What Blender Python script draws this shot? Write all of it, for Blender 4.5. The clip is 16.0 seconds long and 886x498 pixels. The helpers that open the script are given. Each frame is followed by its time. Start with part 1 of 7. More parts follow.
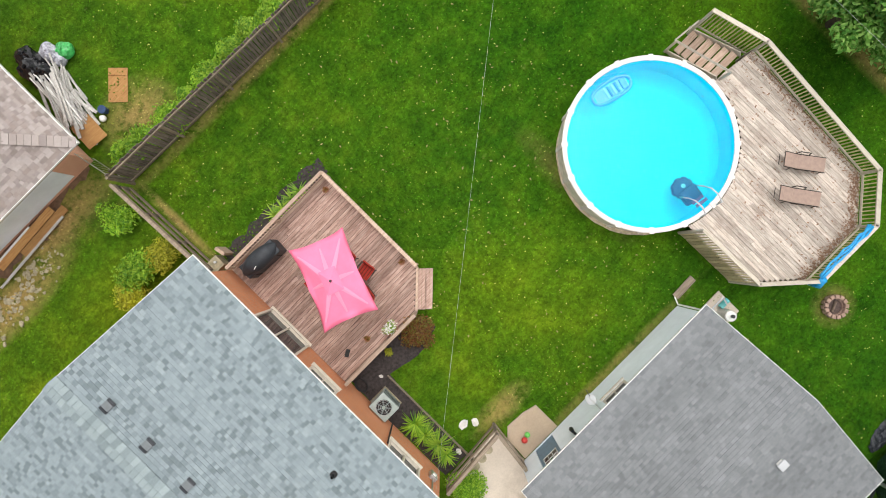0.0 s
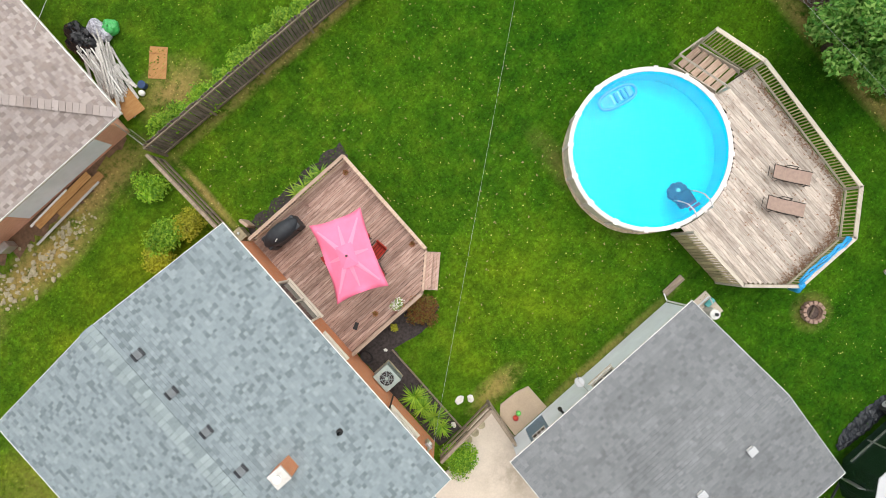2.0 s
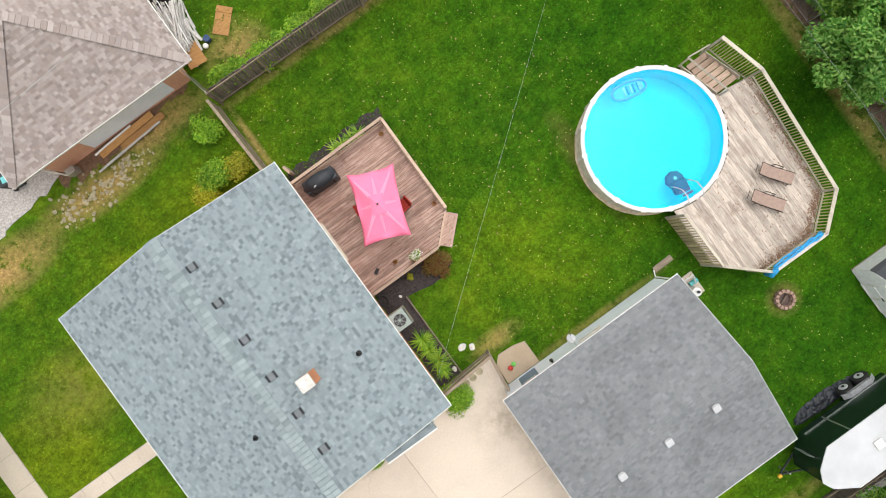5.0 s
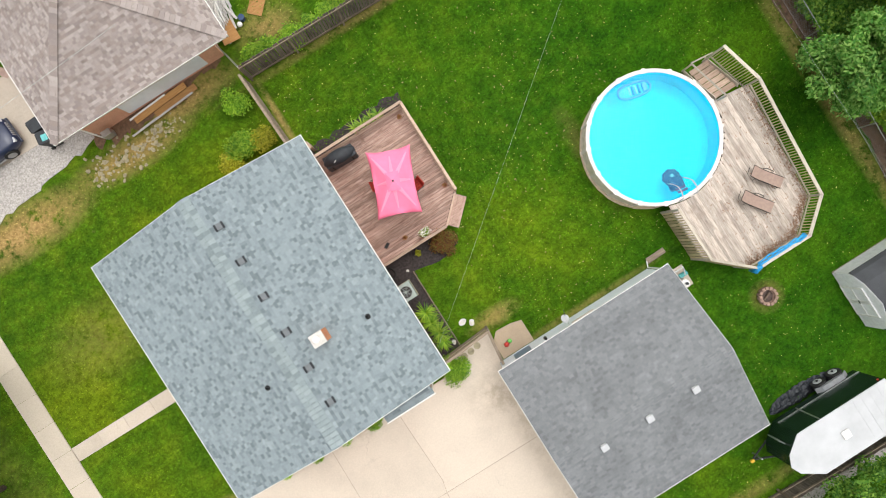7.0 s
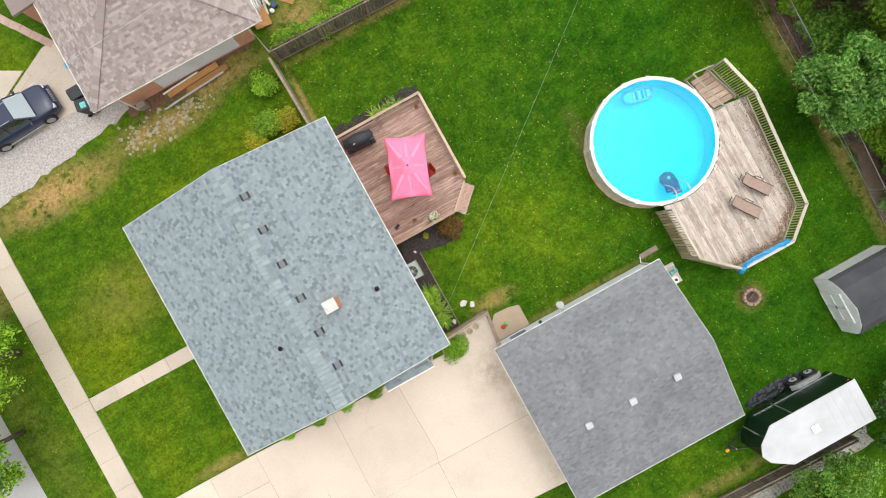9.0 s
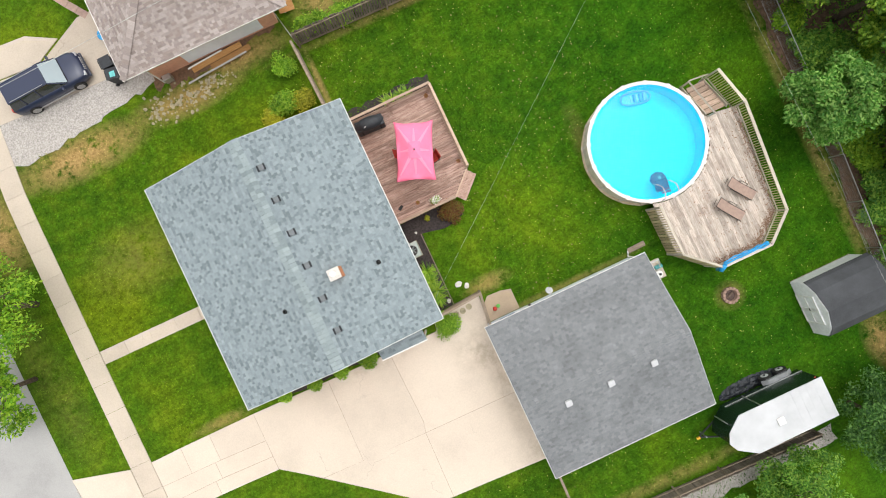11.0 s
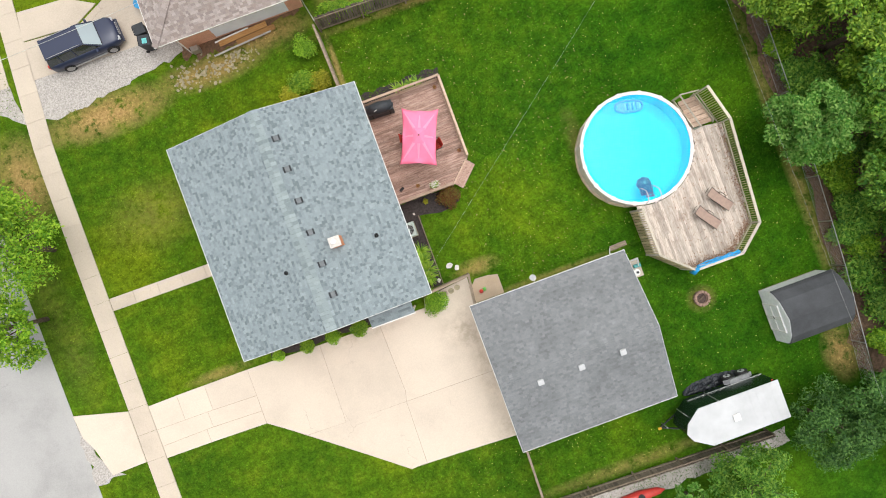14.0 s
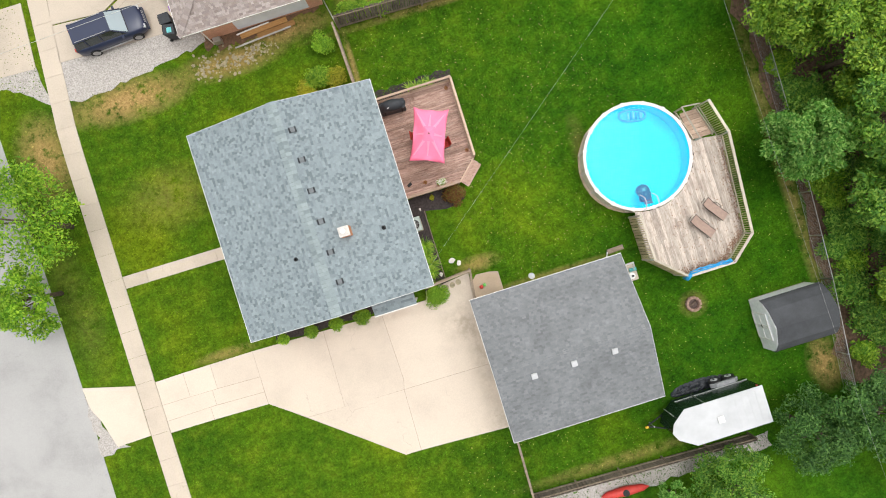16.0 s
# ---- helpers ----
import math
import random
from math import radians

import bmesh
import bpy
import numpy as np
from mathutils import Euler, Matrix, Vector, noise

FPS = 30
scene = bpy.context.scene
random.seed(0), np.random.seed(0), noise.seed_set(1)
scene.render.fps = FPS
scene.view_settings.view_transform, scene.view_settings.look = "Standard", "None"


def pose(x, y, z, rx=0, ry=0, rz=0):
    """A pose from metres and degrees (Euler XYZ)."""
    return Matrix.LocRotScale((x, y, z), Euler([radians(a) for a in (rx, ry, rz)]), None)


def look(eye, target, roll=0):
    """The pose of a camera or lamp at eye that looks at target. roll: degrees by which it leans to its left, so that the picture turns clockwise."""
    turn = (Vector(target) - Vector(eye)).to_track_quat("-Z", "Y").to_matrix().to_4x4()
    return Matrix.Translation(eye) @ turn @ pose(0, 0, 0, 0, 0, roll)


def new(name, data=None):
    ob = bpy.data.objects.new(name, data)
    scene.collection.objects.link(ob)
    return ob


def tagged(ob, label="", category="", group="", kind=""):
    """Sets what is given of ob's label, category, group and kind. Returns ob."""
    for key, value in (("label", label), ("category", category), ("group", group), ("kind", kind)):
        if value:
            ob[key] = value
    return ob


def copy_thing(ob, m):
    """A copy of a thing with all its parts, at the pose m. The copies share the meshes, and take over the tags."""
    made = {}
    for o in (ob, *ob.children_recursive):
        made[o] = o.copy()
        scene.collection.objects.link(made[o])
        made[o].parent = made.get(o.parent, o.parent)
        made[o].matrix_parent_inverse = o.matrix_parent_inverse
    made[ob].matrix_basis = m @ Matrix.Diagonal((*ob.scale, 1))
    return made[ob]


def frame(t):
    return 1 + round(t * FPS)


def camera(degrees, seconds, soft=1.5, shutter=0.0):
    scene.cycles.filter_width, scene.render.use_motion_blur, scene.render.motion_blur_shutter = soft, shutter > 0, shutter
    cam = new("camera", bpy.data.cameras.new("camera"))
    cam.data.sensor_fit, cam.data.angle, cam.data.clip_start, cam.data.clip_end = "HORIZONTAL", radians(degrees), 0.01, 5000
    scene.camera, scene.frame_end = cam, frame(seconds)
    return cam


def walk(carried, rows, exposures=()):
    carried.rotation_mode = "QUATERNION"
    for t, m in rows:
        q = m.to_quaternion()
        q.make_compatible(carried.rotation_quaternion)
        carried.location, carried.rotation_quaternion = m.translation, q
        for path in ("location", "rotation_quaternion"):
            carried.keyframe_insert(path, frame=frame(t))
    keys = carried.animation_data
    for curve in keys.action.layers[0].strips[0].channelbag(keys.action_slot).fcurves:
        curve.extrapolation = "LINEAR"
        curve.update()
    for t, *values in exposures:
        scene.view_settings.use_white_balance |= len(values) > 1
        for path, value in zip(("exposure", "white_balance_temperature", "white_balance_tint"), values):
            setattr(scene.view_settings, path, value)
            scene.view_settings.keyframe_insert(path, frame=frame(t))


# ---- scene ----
cam = camera(77.32, 16.0, soft=1.0)
# seconds, x, y, height and heading of the downward camera
PATH = [
    (0.0, 0.000, -0.000, 21.300, -45.30),
    (0.5, -0.015, -0.045, 21.660, -44.35),
    (1.0, -0.136, -0.060, 22.038, -43.46),
    (1.5, -0.351, -0.088, 22.407, -42.53),
    (2.0, -0.626, -0.208, 22.796, -41.62),
    (2.5, -0.943, -0.360, 23.263, -40.72),
    (3.0, -1.179, -0.499, 23.681, -39.80),
    (3.5, -1.404, -0.618, 24.093, -38.85),
    (4.0, -1.741, -0.755, 24.553, -37.91),
    (6.5, -2.899, -1.674, 26.672, -33.34),
    (7.0, -3.121, -1.775, 27.076, -32.45),
    (7.5, -3.347, -1.890, 27.512, -31.53),
    (8.0, -3.556, -1.990, 27.948, -30.65),
    (8.5, -3.709, -2.119, 28.373, -29.77),
    (9.0, -3.801, -2.315, 28.783, -28.85),
    (11.5, -4.213, -3.418, 30.848, -24.34),
    (12.0, -4.212, -3.654, 31.213, -23.46),
    (12.5, -4.201, -3.855, 31.565, -22.56),
    (13.0, -4.188, -4.034, 31.895, -21.70),
    (13.5, -4.199, -4.175, 32.224, -20.91),
    (14.0, -4.250, -4.254, 32.540, -20.15),
    (14.5, -4.308, -4.294, 32.841, -19.35),
    (15.0, -4.388, -4.361, 33.133, -18.61),
    (15.5, -4.471, -4.432, 33.435, -17.99),
    (16.0, -4.536, -4.460, 33.734, -17.37),
]
walk(cam, [(t, pose(x, y, z, 0, 0, a)) for t, x, y, z, a in PATH])

# ---- light ----
SUN_EL, SUN_AZ = 74.0, 60.0
world = bpy.data.worlds.new("sky")
scene.world = world
world.use_nodes = True
wn = world.node_tree
wn.nodes.clear()
w_out = wn.nodes.new("ShaderNodeOutputWorld")
w_bg = wn.nodes.new("ShaderNodeBackground")
w_sky = wn.nodes.new("ShaderNodeTexSky")
w_sky.sky_type = "NISHITA"
w_sky.sun_disc = False
w_sky.sun_elevation = radians(SUN_EL)
w_sky.sun_rotation = radians(SUN_AZ)
w_sky.dust_density = 4.0
w_sky.air_density = 1.0
w_sky.ozone_density = 1.0
w_bg.inputs["Strength"].default_value = 0.15
w_hsv = wn.nodes.new("ShaderNodeHueSaturation")
w_hsv.inputs["Saturation"].default_value = 0.12
wn.links.new(w_sky.outputs[0], w_hsv.inputs["Color"])
wn.links.new(w_hsv.outputs[0], w_bg.inputs["Color"])
wn.links.new(w_bg.outputs[0], w_out.inputs["Surface"])
sun_data = bpy.data.lights.new("sun", "SUN")
sun_data.energy = 1.3
sun_data.angle = radians(125)
sun_data.color = (1.0, 0.96, 0.9)
sun = new("sun", sun_data)
_a = radians(SUN_AZ)
sun.matrix_world = look((0, 0, 60), (-math.sin(_a) * math.cos(radians(SUN_EL)), -math.cos(_a) * math.cos(radians(SUN_EL)), 60 - math.sin(radians(SUN_EL))))
scene.view_settings.exposure = 0.52


# ---- materials ----
class Mat:
    """A small builder for procedural node materials."""

    def __init__(self, name, rough=0.7, metal=0.0, spec=0.4):
        self.m = bpy.data.materials.new(name)
        self.m.use_nodes = True
        self.t = self.m.node_tree
        self.b = self.t.nodes["Principled BSDF"]
        self.b.inputs["Roughness"].default_value = rough
        self.b.inputs["Metallic"].default_value = metal
        self.b.inputs["Specular IOR Level"].default_value = spec
        self.pos = self.node("ShaderNodeNewGeometry").outputs["Position"]
        self.tc = self.node("ShaderNodeTexCoord").outputs["Object"]
        self.bump_from = None

    def node(self, kind, **kw):
        n = self.t.nodes.new(kind)
        for k, v in kw.items():
            n.inputs[k.replace("_", " ")].default_value = v
        return n

    def link(self, a, b):
        self.t.links.new(a, b)

    def noise(self, scale, detail=4, rough=0.6, vec=None, stretch=None):
        n = self.node("ShaderNodeTexNoise", Scale=scale, Detail=detail, Roughness=rough)
        v = vec or self.pos
        if stretch:
            mp = self.node("ShaderNodeMapping")
            mp.inputs["Scale"].default_value = stretch
            self.link(v, mp.inputs["Vector"])
            v = mp.outputs[0]
        self.link(v, n.inputs["Vector"])
        return n.outputs["Fac"]

    def ramp(self, fac, stops):
        r = self.node("ShaderNodeValToRGB")
        e = r.color_ramp.elements
        while len(e) < len(stops):
            e.new(0.5)
        for el, (p, c) in zip(e, stops):
            el.position = p
            el.color = (*c, 1) if isinstance(c, tuple) else (c, c, c, 1)
        self.link(fac, r.inputs["Fac"])
        return r.outputs["Color"]

    def mix(self, fac, a, b, mode="MIX"):
        n = self.node("ShaderNodeMix")
        n.data_type = "RGBA"
        n.blend_type = mode
        for val, sock in ((fac, n.inputs[0]), (a, n.inputs[6]), (b, n.inputs[7])):
            if isinstance(val, (int, float)):
                sock.default_value = val
            elif isinstance(val, tuple):
                sock.default_value = (*val, 1)
            else:
                self.link(val, sock)
        return n.outputs[2]

    def island(self):
        return self.node("ShaderNodeNewGeometry").outputs["Random Per Island"]

    def per_object(self):
        return self.node("ShaderNodeObjectInfo").outputs["Random"]

    def color(self, c):
        if isinstance(c, tuple):
            self.b.inputs["Base Color"].default_value = (*c, 1)
        else:
            self.link(c, self.b.inputs["Base Color"])
        return self

    def bump(self, h, strength=0.4, dist=0.02):
        n = self.node("ShaderNodeBump", Strength=strength, Distance=dist)
        self.link(h, n.inputs["Height"])
        if self.bump_from:
            self.link(self.bump_from, n.inputs["Normal"])
        self.bump_from = n.outputs[0]
        self.link(n.outputs[0], self.b.inputs["Normal"])
        return self


def plain(name, c, rough=0.6, metal=0.0, var=0.25, scale=6.0, spec=0.4):
    m = Mat(name, rough, metal, spec)
    n = m.noise(scale, 5)
    d = tuple(max(0.0, x * (1 - var)) for x in c)
    l = tuple(min(1.0, x * (1 + var * 0.5)) for x in c)
    m.color(m.ramp(n, [(0.3, d), (0.7, l)]))
    m.bump(m.noise(scale * 12, 3), 0.15, 0.004)
    return m.m


def grass_material(name="lawn", blades=False):
    m = Mat(name, 0.95, 0, 0.08)
    big = m.noise(0.11, 4, 0.55)
    mid = m.noise(0.9, 5, 0.65)
    fine = m.noise(7.0, 6, 0.75)
    c1 = m.ramp(mid, [(0.34, (0.024, 0.066, 0.005)), (0.46, (0.046, 0.116, 0.007)), (0.56, (0.072, 0.145, 0.009)), (0.7, (0.125, 0.2, 0.016))])
    c2 = m.ramp(big, [(0.36, (0.022, 0.088, 0.003)), (0.52, (0.05, 0.135, 0.004)), (0.66, (0.14, 0.215, 0.006))])
    c = m.mix(0.5, c1, c2)
    f = m.ramp(fine, [(0.3, 0.5), (0.5, 0.98), (0.7, 1.45)])
    clump = m.ramp(m.noise(2.6, 4, 0.6), [(0.36, 0.78), (0.52, 1.0), (0.66, 1.2)])
    c = m.mix(1.0, c, clump, "MULTIPLY")
    c = m.mix(1.0, c, f, "MULTIPLY")
    # the lawns towards the street are more olive, those at the back a deeper green
    sx_ = m.node("ShaderNodeSeparateXYZ")
    m.link(m.pos, sx_.inputs[0])
    mrx = m.node("ShaderNodeMapRange")
    m.link(sx_.outputs[0], mrx.inputs["Value"])
    mrx.inputs["From Min"].default_value, mrx.inputs["From Max"].default_value = -9.0, 10.0
    c = m.mix(1.0, c, m.mix(mrx.outputs[0], (1.16, 0.97, 0.82), (0.54, 0.76, 0.52)), "MULTIPLY")
    # sparse straw-coloured tufts
    tuft = m.ramp(m.noise(2.3, 4, 0.7), [(0.64, 0.0), (0.74, 1.0)])
    tf = m.node("ShaderNodeMath", )
    tf.operation = "MULTIPLY"
    m.link(tuft, tf.inputs[0])
    tf.inputs[1].default_value = 0.35
    c = m.mix(tf.outputs[0], c, (0.2, 0.19, 0.06))
    # worn and dry areas: centre x, y, radius, strength
    sep = m.node("ShaderNodeSeparateXYZ")
    m.link(m.pos, sep.inputs[0])
    worn = None
    for x, y, sx, sy, k in ((-20.0, 9.9, 3.8, 1.2, 1.0), (-26.0, 8.0, 1.6, 2.6, 0.9), (-26.6, -2.0, 1.2, 4.0, 0.12), (-19.5, 3.5, 3.0, 2.0, 0.2), (-13.5, 10.3, 3.4, 0.9, 0.85), (-10.0, 11.2, 3.0, 0.9, 0.9),
                            (-4.6, 11.9, 1.6, 1.3, 0.7), (3.0, 10.0, 11.0, 0.3, 0.55), (-6.42, 8.0, 0.2, 2.4, 0.7), (5.3, -1.8, 0.6, 2.8, 0.25), (9.0, -12.2, 0.8, 0.75, 0.5),
                            (-2.8, -5.9, 1.4, 0.5, 0.6), (1.2, -7.8, 4.5, 0.22, 0.4), (15.6, -18.0, 1.0, 1.6, 0.9), (2.0, -19.9, 6.0, 0.4, 0.4), (16.7, -6.0, 0.5, 12.0, 0.5), (-27.0, 1.0, 1.2, 6.0, 0.12), (-19.0, -6.6, 2.0, 0.35, 0.5)):
        dx = m.node("ShaderNodeMath")
        dx.operation = "SUBTRACT"
        m.link(sep.outputs[0], dx.inputs[0])
        dx.inputs[1].default_value = x
        dy = m.node("ShaderNodeMath")
        dy.operation = "SUBTRACT"
        m.link(sep.outputs[1], dy.inputs[0])
        dy.inputs[1].default_value = y
        cv = m.node("ShaderNodeCombineXYZ")
        for s, dd, idx in ((sx, dx, 0), (sy, dy, 1)):
            q = m.node("ShaderNodeMath")
            q.operation = "DIVIDE"
            m.link(dd.outputs[0], q.inputs[0])
            q.inputs[1].default_value = s
            m.link(q.outputs[0], cv.inputs[idx])
        ln = m.node("ShaderNodeVectorMath")
        ln.operation = "LENGTH"
        m.link(cv.outputs[0], ln.inputs[0])
        mr = m.node("ShaderNodeMapRange")
        m.link(ln.outputs["Value"], mr.inputs["Value"])
        mr.inputs["From Min"].default_value, mr.inputs["From Max"].default_value = 1.25, 0.25
        mr.inputs["To Min"].default_value, mr.inputs["To Max"].default_value = 0.0, k
        if worn is None:
            worn = mr.outputs[0]
        else:
            mx = m.node("ShaderNodeMath")
            mx.operation = "MAXIMUM"
            m.link(worn, mx.inputs[0])
            m.link(mr.outputs[0], mx.inputs[1])
            worn = mx.outputs[0]
    wn1 = m.ramp(m.noise(1.3, 6, 0.75), [(0.36, 0.0), (0.5, 1.0)])
    wm = m.node("ShaderNodeMath")
    wm.operation = "MULTIPLY"
    m.link(worn, wm.inputs[0])
    m.link(wn1, wm.inputs[1])
    dry = m.ramp(m.noise(5, 5, 0.7), [(0.3, (0.2, 0.13, 0.045)), (0.6, (0.42, 0.28, 0.11)), (0.8, (0.24, 0.2, 0.045))])
    c = m.mix(wm.outputs[0], c, dry)
    if blades:
        c = m.mix(1.0, c, m.ramp(m.island(), [(0.05, 0.7), (0.5, 1.1), (0.95, 1.7)]), "MULTIPLY")
        m.color(c)
        return m.m
    m.color(c)
    m.bump(m.noise(9, 6, 0.8), 0.8, 0.06)
    m.bump(m.noise(1.1, 3), 0.3, 0.1)
    return m.m


def concrete_material(name, base, stain=0.35, spots=()):
    m = Mat(name, 0.85, 0, 0.3)
    a = m.noise(0.35, 5, 0.6)
    b = m.noise(14, 6, 0.7)
    lo = tuple(x * (1 - stain) for x in base)
    c = m.ramp(a, [(0.3, lo), (0.5, base), (0.75, tuple(min(1, x * 1.1) for x in base))])
    c = m.mix(0.35, c, m.ramp(b, [(0.3, tuple(x * 0.7 for x in base)), (0.7, tuple(min(1, x * 1.15) for x in base))]))
    g = m.ramp(m.per_object(), [(0.0, 0.97), (1.0, 1.03)])
    c = m.mix(1.0, c, g, "MULTIPLY")
    crack = m.node("ShaderNodeTexVoronoi", Scale=0.32)
    crack.feature = "DISTANCE_TO_EDGE"
    w = m.node("ShaderNodeVectorMath")
    w.operation = "ADD"
    m.link(m.pos, w.inputs[0])
    nz = m.node("ShaderNodeTexNoise", Scale=1.3, Detail=5)
    m.link(m.pos, nz.inputs["Vector"])
    m.link(nz.outputs["Color"], w.inputs[1])
    m.link(w.outputs[0], crack.inputs["Vector"])
    k = m.ramp(crack.outputs["Distance"], [(0.002, 0.45), (0.008, 0.0)])
    sel = m.ramp(m.noise(0.22, 2), [(0.56, 0.0), (0.64, 0.8)])
    k = m.mix(1.0, k, sel, "MULTIPLY")
    c = m.mix(k, c, tuple(x * 0.35 for x in base))
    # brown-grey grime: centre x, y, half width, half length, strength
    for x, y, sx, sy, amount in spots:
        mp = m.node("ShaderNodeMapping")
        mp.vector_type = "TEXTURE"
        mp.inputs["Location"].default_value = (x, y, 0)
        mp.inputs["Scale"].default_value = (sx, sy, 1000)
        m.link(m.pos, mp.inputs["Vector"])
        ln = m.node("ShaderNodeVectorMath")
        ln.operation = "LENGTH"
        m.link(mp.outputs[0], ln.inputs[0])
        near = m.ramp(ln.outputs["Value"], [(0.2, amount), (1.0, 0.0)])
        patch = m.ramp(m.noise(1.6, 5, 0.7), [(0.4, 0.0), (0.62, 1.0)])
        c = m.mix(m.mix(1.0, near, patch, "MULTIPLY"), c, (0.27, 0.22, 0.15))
    m.color(c)
    m.bump(b, 0.25, 0.01)
    return m.m


def shingle_material(name, cols, streak=0.2):
    m = Mat(name, 0.9, 0, 0.25)
    r = m.island()
    n = len(cols)
    c = m.ramp(r, [((i + 0.5) / n, q) for i, q in enumerate(cols)])
    c = m.mix(0.5, c, m.mix(1.0, c, m.ramp(m.noise(60, 4, 0.8), [(0.25, 0.45), (0.75, 1.5)]), "MULTIPLY"))
    c = m.mix(1.0, c, m.ramp(m.noise(0.5, 5, 0.7), [(0.3, 1 - streak), (0.7, 1 + streak * 0.4)]), "MULTIPLY")
    m.color(c)
    m.bump(m.noise(120, 3), 0.5, 0.004)
    return m.m


def shingle_piece_material(name, cols):
    m = Mat(name, 0.9, 0, 0.25)
    n = len(cols)
    c = m.ramp(m.per_object(), [((i + 0.5) / n, q) for i, q in enumerate(cols)])
    c = m.mix(0.5, c, m.mix(1.0, c, m.ramp(m.noise(60, 4, 0.8), [(0.25, 0.45), (0.75, 1.5)]), "MULTIPLY"))
    c = m.mix(1.0, c, m.ramp(m.noise(0.5, 5, 0.7), [(0.3, 0.94), (0.7, 1.03)]), "MULTIPLY")
    m.color(c)
    m.bump(m.noise(120, 3), 0.5, 0.004)
    return m.m


def wood_material(name, lo, mid, hi, along="x", stains=(0.08, 0.05, 0.03), stain_amt=0.6):
    m = Mat(name, 0.85, 0, 0.25)
    st = (0.7, 9, 9) if along == "x" else (9, 0.7, 9) if along == "y" else (9, 9, 0.7)
    g = m.noise(2.5, 6, 0.7, stretch=st)
    c = m.ramp(g, [(0.3, lo), (0.5, mid), (0.72, hi)])
    tone = m.ramp(m.per_object(), [(0.0, 0.72), (0.5, 1.0), (1.0, 1.18)])
    c = m.mix(1.0, c, tone, "MULTIPLY")
    bl = m.ramp(m.noise(0.8, 5, 0.75), [(0.5, 0.0), (0.72, stain_amt)])
    c = m.mix(bl, c, stains)
    sp = m.ramp(m.noise(5.0, 4, 0.7), [(0.66, 0.0), (0.74, 0.7)])
    c = m.mix(sp, c, stains)
    m.color(c)
    m.bump(m.noise(3, 6, 0.8, stretch=tuple(s * 3 for s in st)), 0.35, 0.008)
    return m.m


def leaf_material(name, dark, mid, light, rough=0.55):
    m = Mat(name, rough, 0, 0.35)
    c = m.ramp(m.island(), [(0.1, dark), (0.5, mid), (0.9, light)])
    c = m.mix(1.0, c, m.ramp(m.noise(0.7, 3), [(0.3, 0.7), (0.7, 1.2)]), "MULTIPLY")
    m.color(c)
    tr = m.node("ShaderNodeBsdfTranslucent")
    m.link(c, tr.inputs["Color"])
    mx = m.node("ShaderNodeMixShader", Fac=0.45)
    m.link(m.b.outputs[0], mx.inputs[1])
    m.link(tr.outputs[0], mx.inputs[2])
    m.link(mx.outputs[0], m.t.nodes["Material Output"].inputs["Surface"])
    return m.m


def brick_material(name, c1=(0.64, 0.24, 0.105), c2=(0.56, 0.2, 0.09), lo=(0.45, 0.16, 0.075), hi=(0.68, 0.28, 0.13)):
    m = Mat(name, 0.85, 0, 0.3)
    bt = m.node("ShaderNodeTexBrick", Scale=1.0, Mortar_Size=0.012, Brick_Width=0.21, Row_Height=0.072)
    bt.inputs["Color1"].default_value = (*c1, 1)
    bt.inputs["Color2"].default_value = (*c2, 1)
    bt.inputs["Mortar"].default_value = (0.5, 0.3, 0.19, 1)
    sp = m.node("ShaderNodeSeparateXYZ")
    m.link(m.pos, sp.inputs[0])
    ad = m.node("ShaderNodeMath")
    ad.operation = "ADD"
    m.link(sp.outputs[0], ad.inputs[0])
    m.link(sp.outputs[1], ad.inputs[1])
    cb = m.node("ShaderNodeCombineXYZ")
    m.link(ad.outputs[0], cb.inputs[0])
    m.link(sp.outputs[2], cb.inputs[1])
    m.link(cb.outputs[0], bt.inputs["Vector"])
    c = m.mix(0.3, bt.outputs["Color"], m.ramp(m.noise(3, 5), [(0.3, lo), (0.7, hi)]))
    m.color(c)
    m.bump(bt.outputs["Fac"], -0.6, 0.01)
    return m.m


def siding_material(name, base):
    m = Mat(name, 0.6, 0, 0.4)
    w = m.node("ShaderNodeTexWave", Scale=1.3)
    w.wave_type, w.bands_direction, w.wave_profile = "BANDS", "Z", "SAW"
    m.link(m.pos, w.inputs["Vector"])
    c = m.ramp(m.noise(1.2, 5), [(0.3, tuple(x * 0.85 for x in base)), (0.7, base)])
    m.color(c)
    m.bump(w.outputs["Fac"], 0.5, 0.015)
    return m.m


def water_material():
    m = Mat("pool_water", 0.03)
    tr = m.node("ShaderNodeBsdfTransparent")
    tr.inputs["Color"].default_value = (0.3, 0.97, 1.0, 1)
    gl = m.node("ShaderNodeBsdfGlossy", Roughness=0.04)
    fr = m.node("ShaderNodeFresnel", IOR=1.33)
    bp = m.node("ShaderNodeBump", Strength=0.12, Distance=0.03)
    m.link(m.noise(3.5, 3), bp.inputs["Height"])
    m.link(bp.outputs[0], gl.inputs["Normal"])
    m.link(bp.outputs[0], fr.inputs["Normal"])
    mx = m.node("ShaderNodeMixShader")
    m.link(fr.outputs[0], mx.inputs[0])
    m.link(tr.outputs[0], mx.inputs[1])
    m.link(gl.outputs[0], mx.inputs[2])
    m.link(mx.outputs[0], m.t.nodes["Material Output"].inputs["Surface"])
    return m.m


def glass_material():
    m = Mat("window_glass", 0.05)
    m.color((0.02, 0.03, 0.035))
    m.b.inputs["Specular IOR Level"].default_value = 0.8
    return m.m


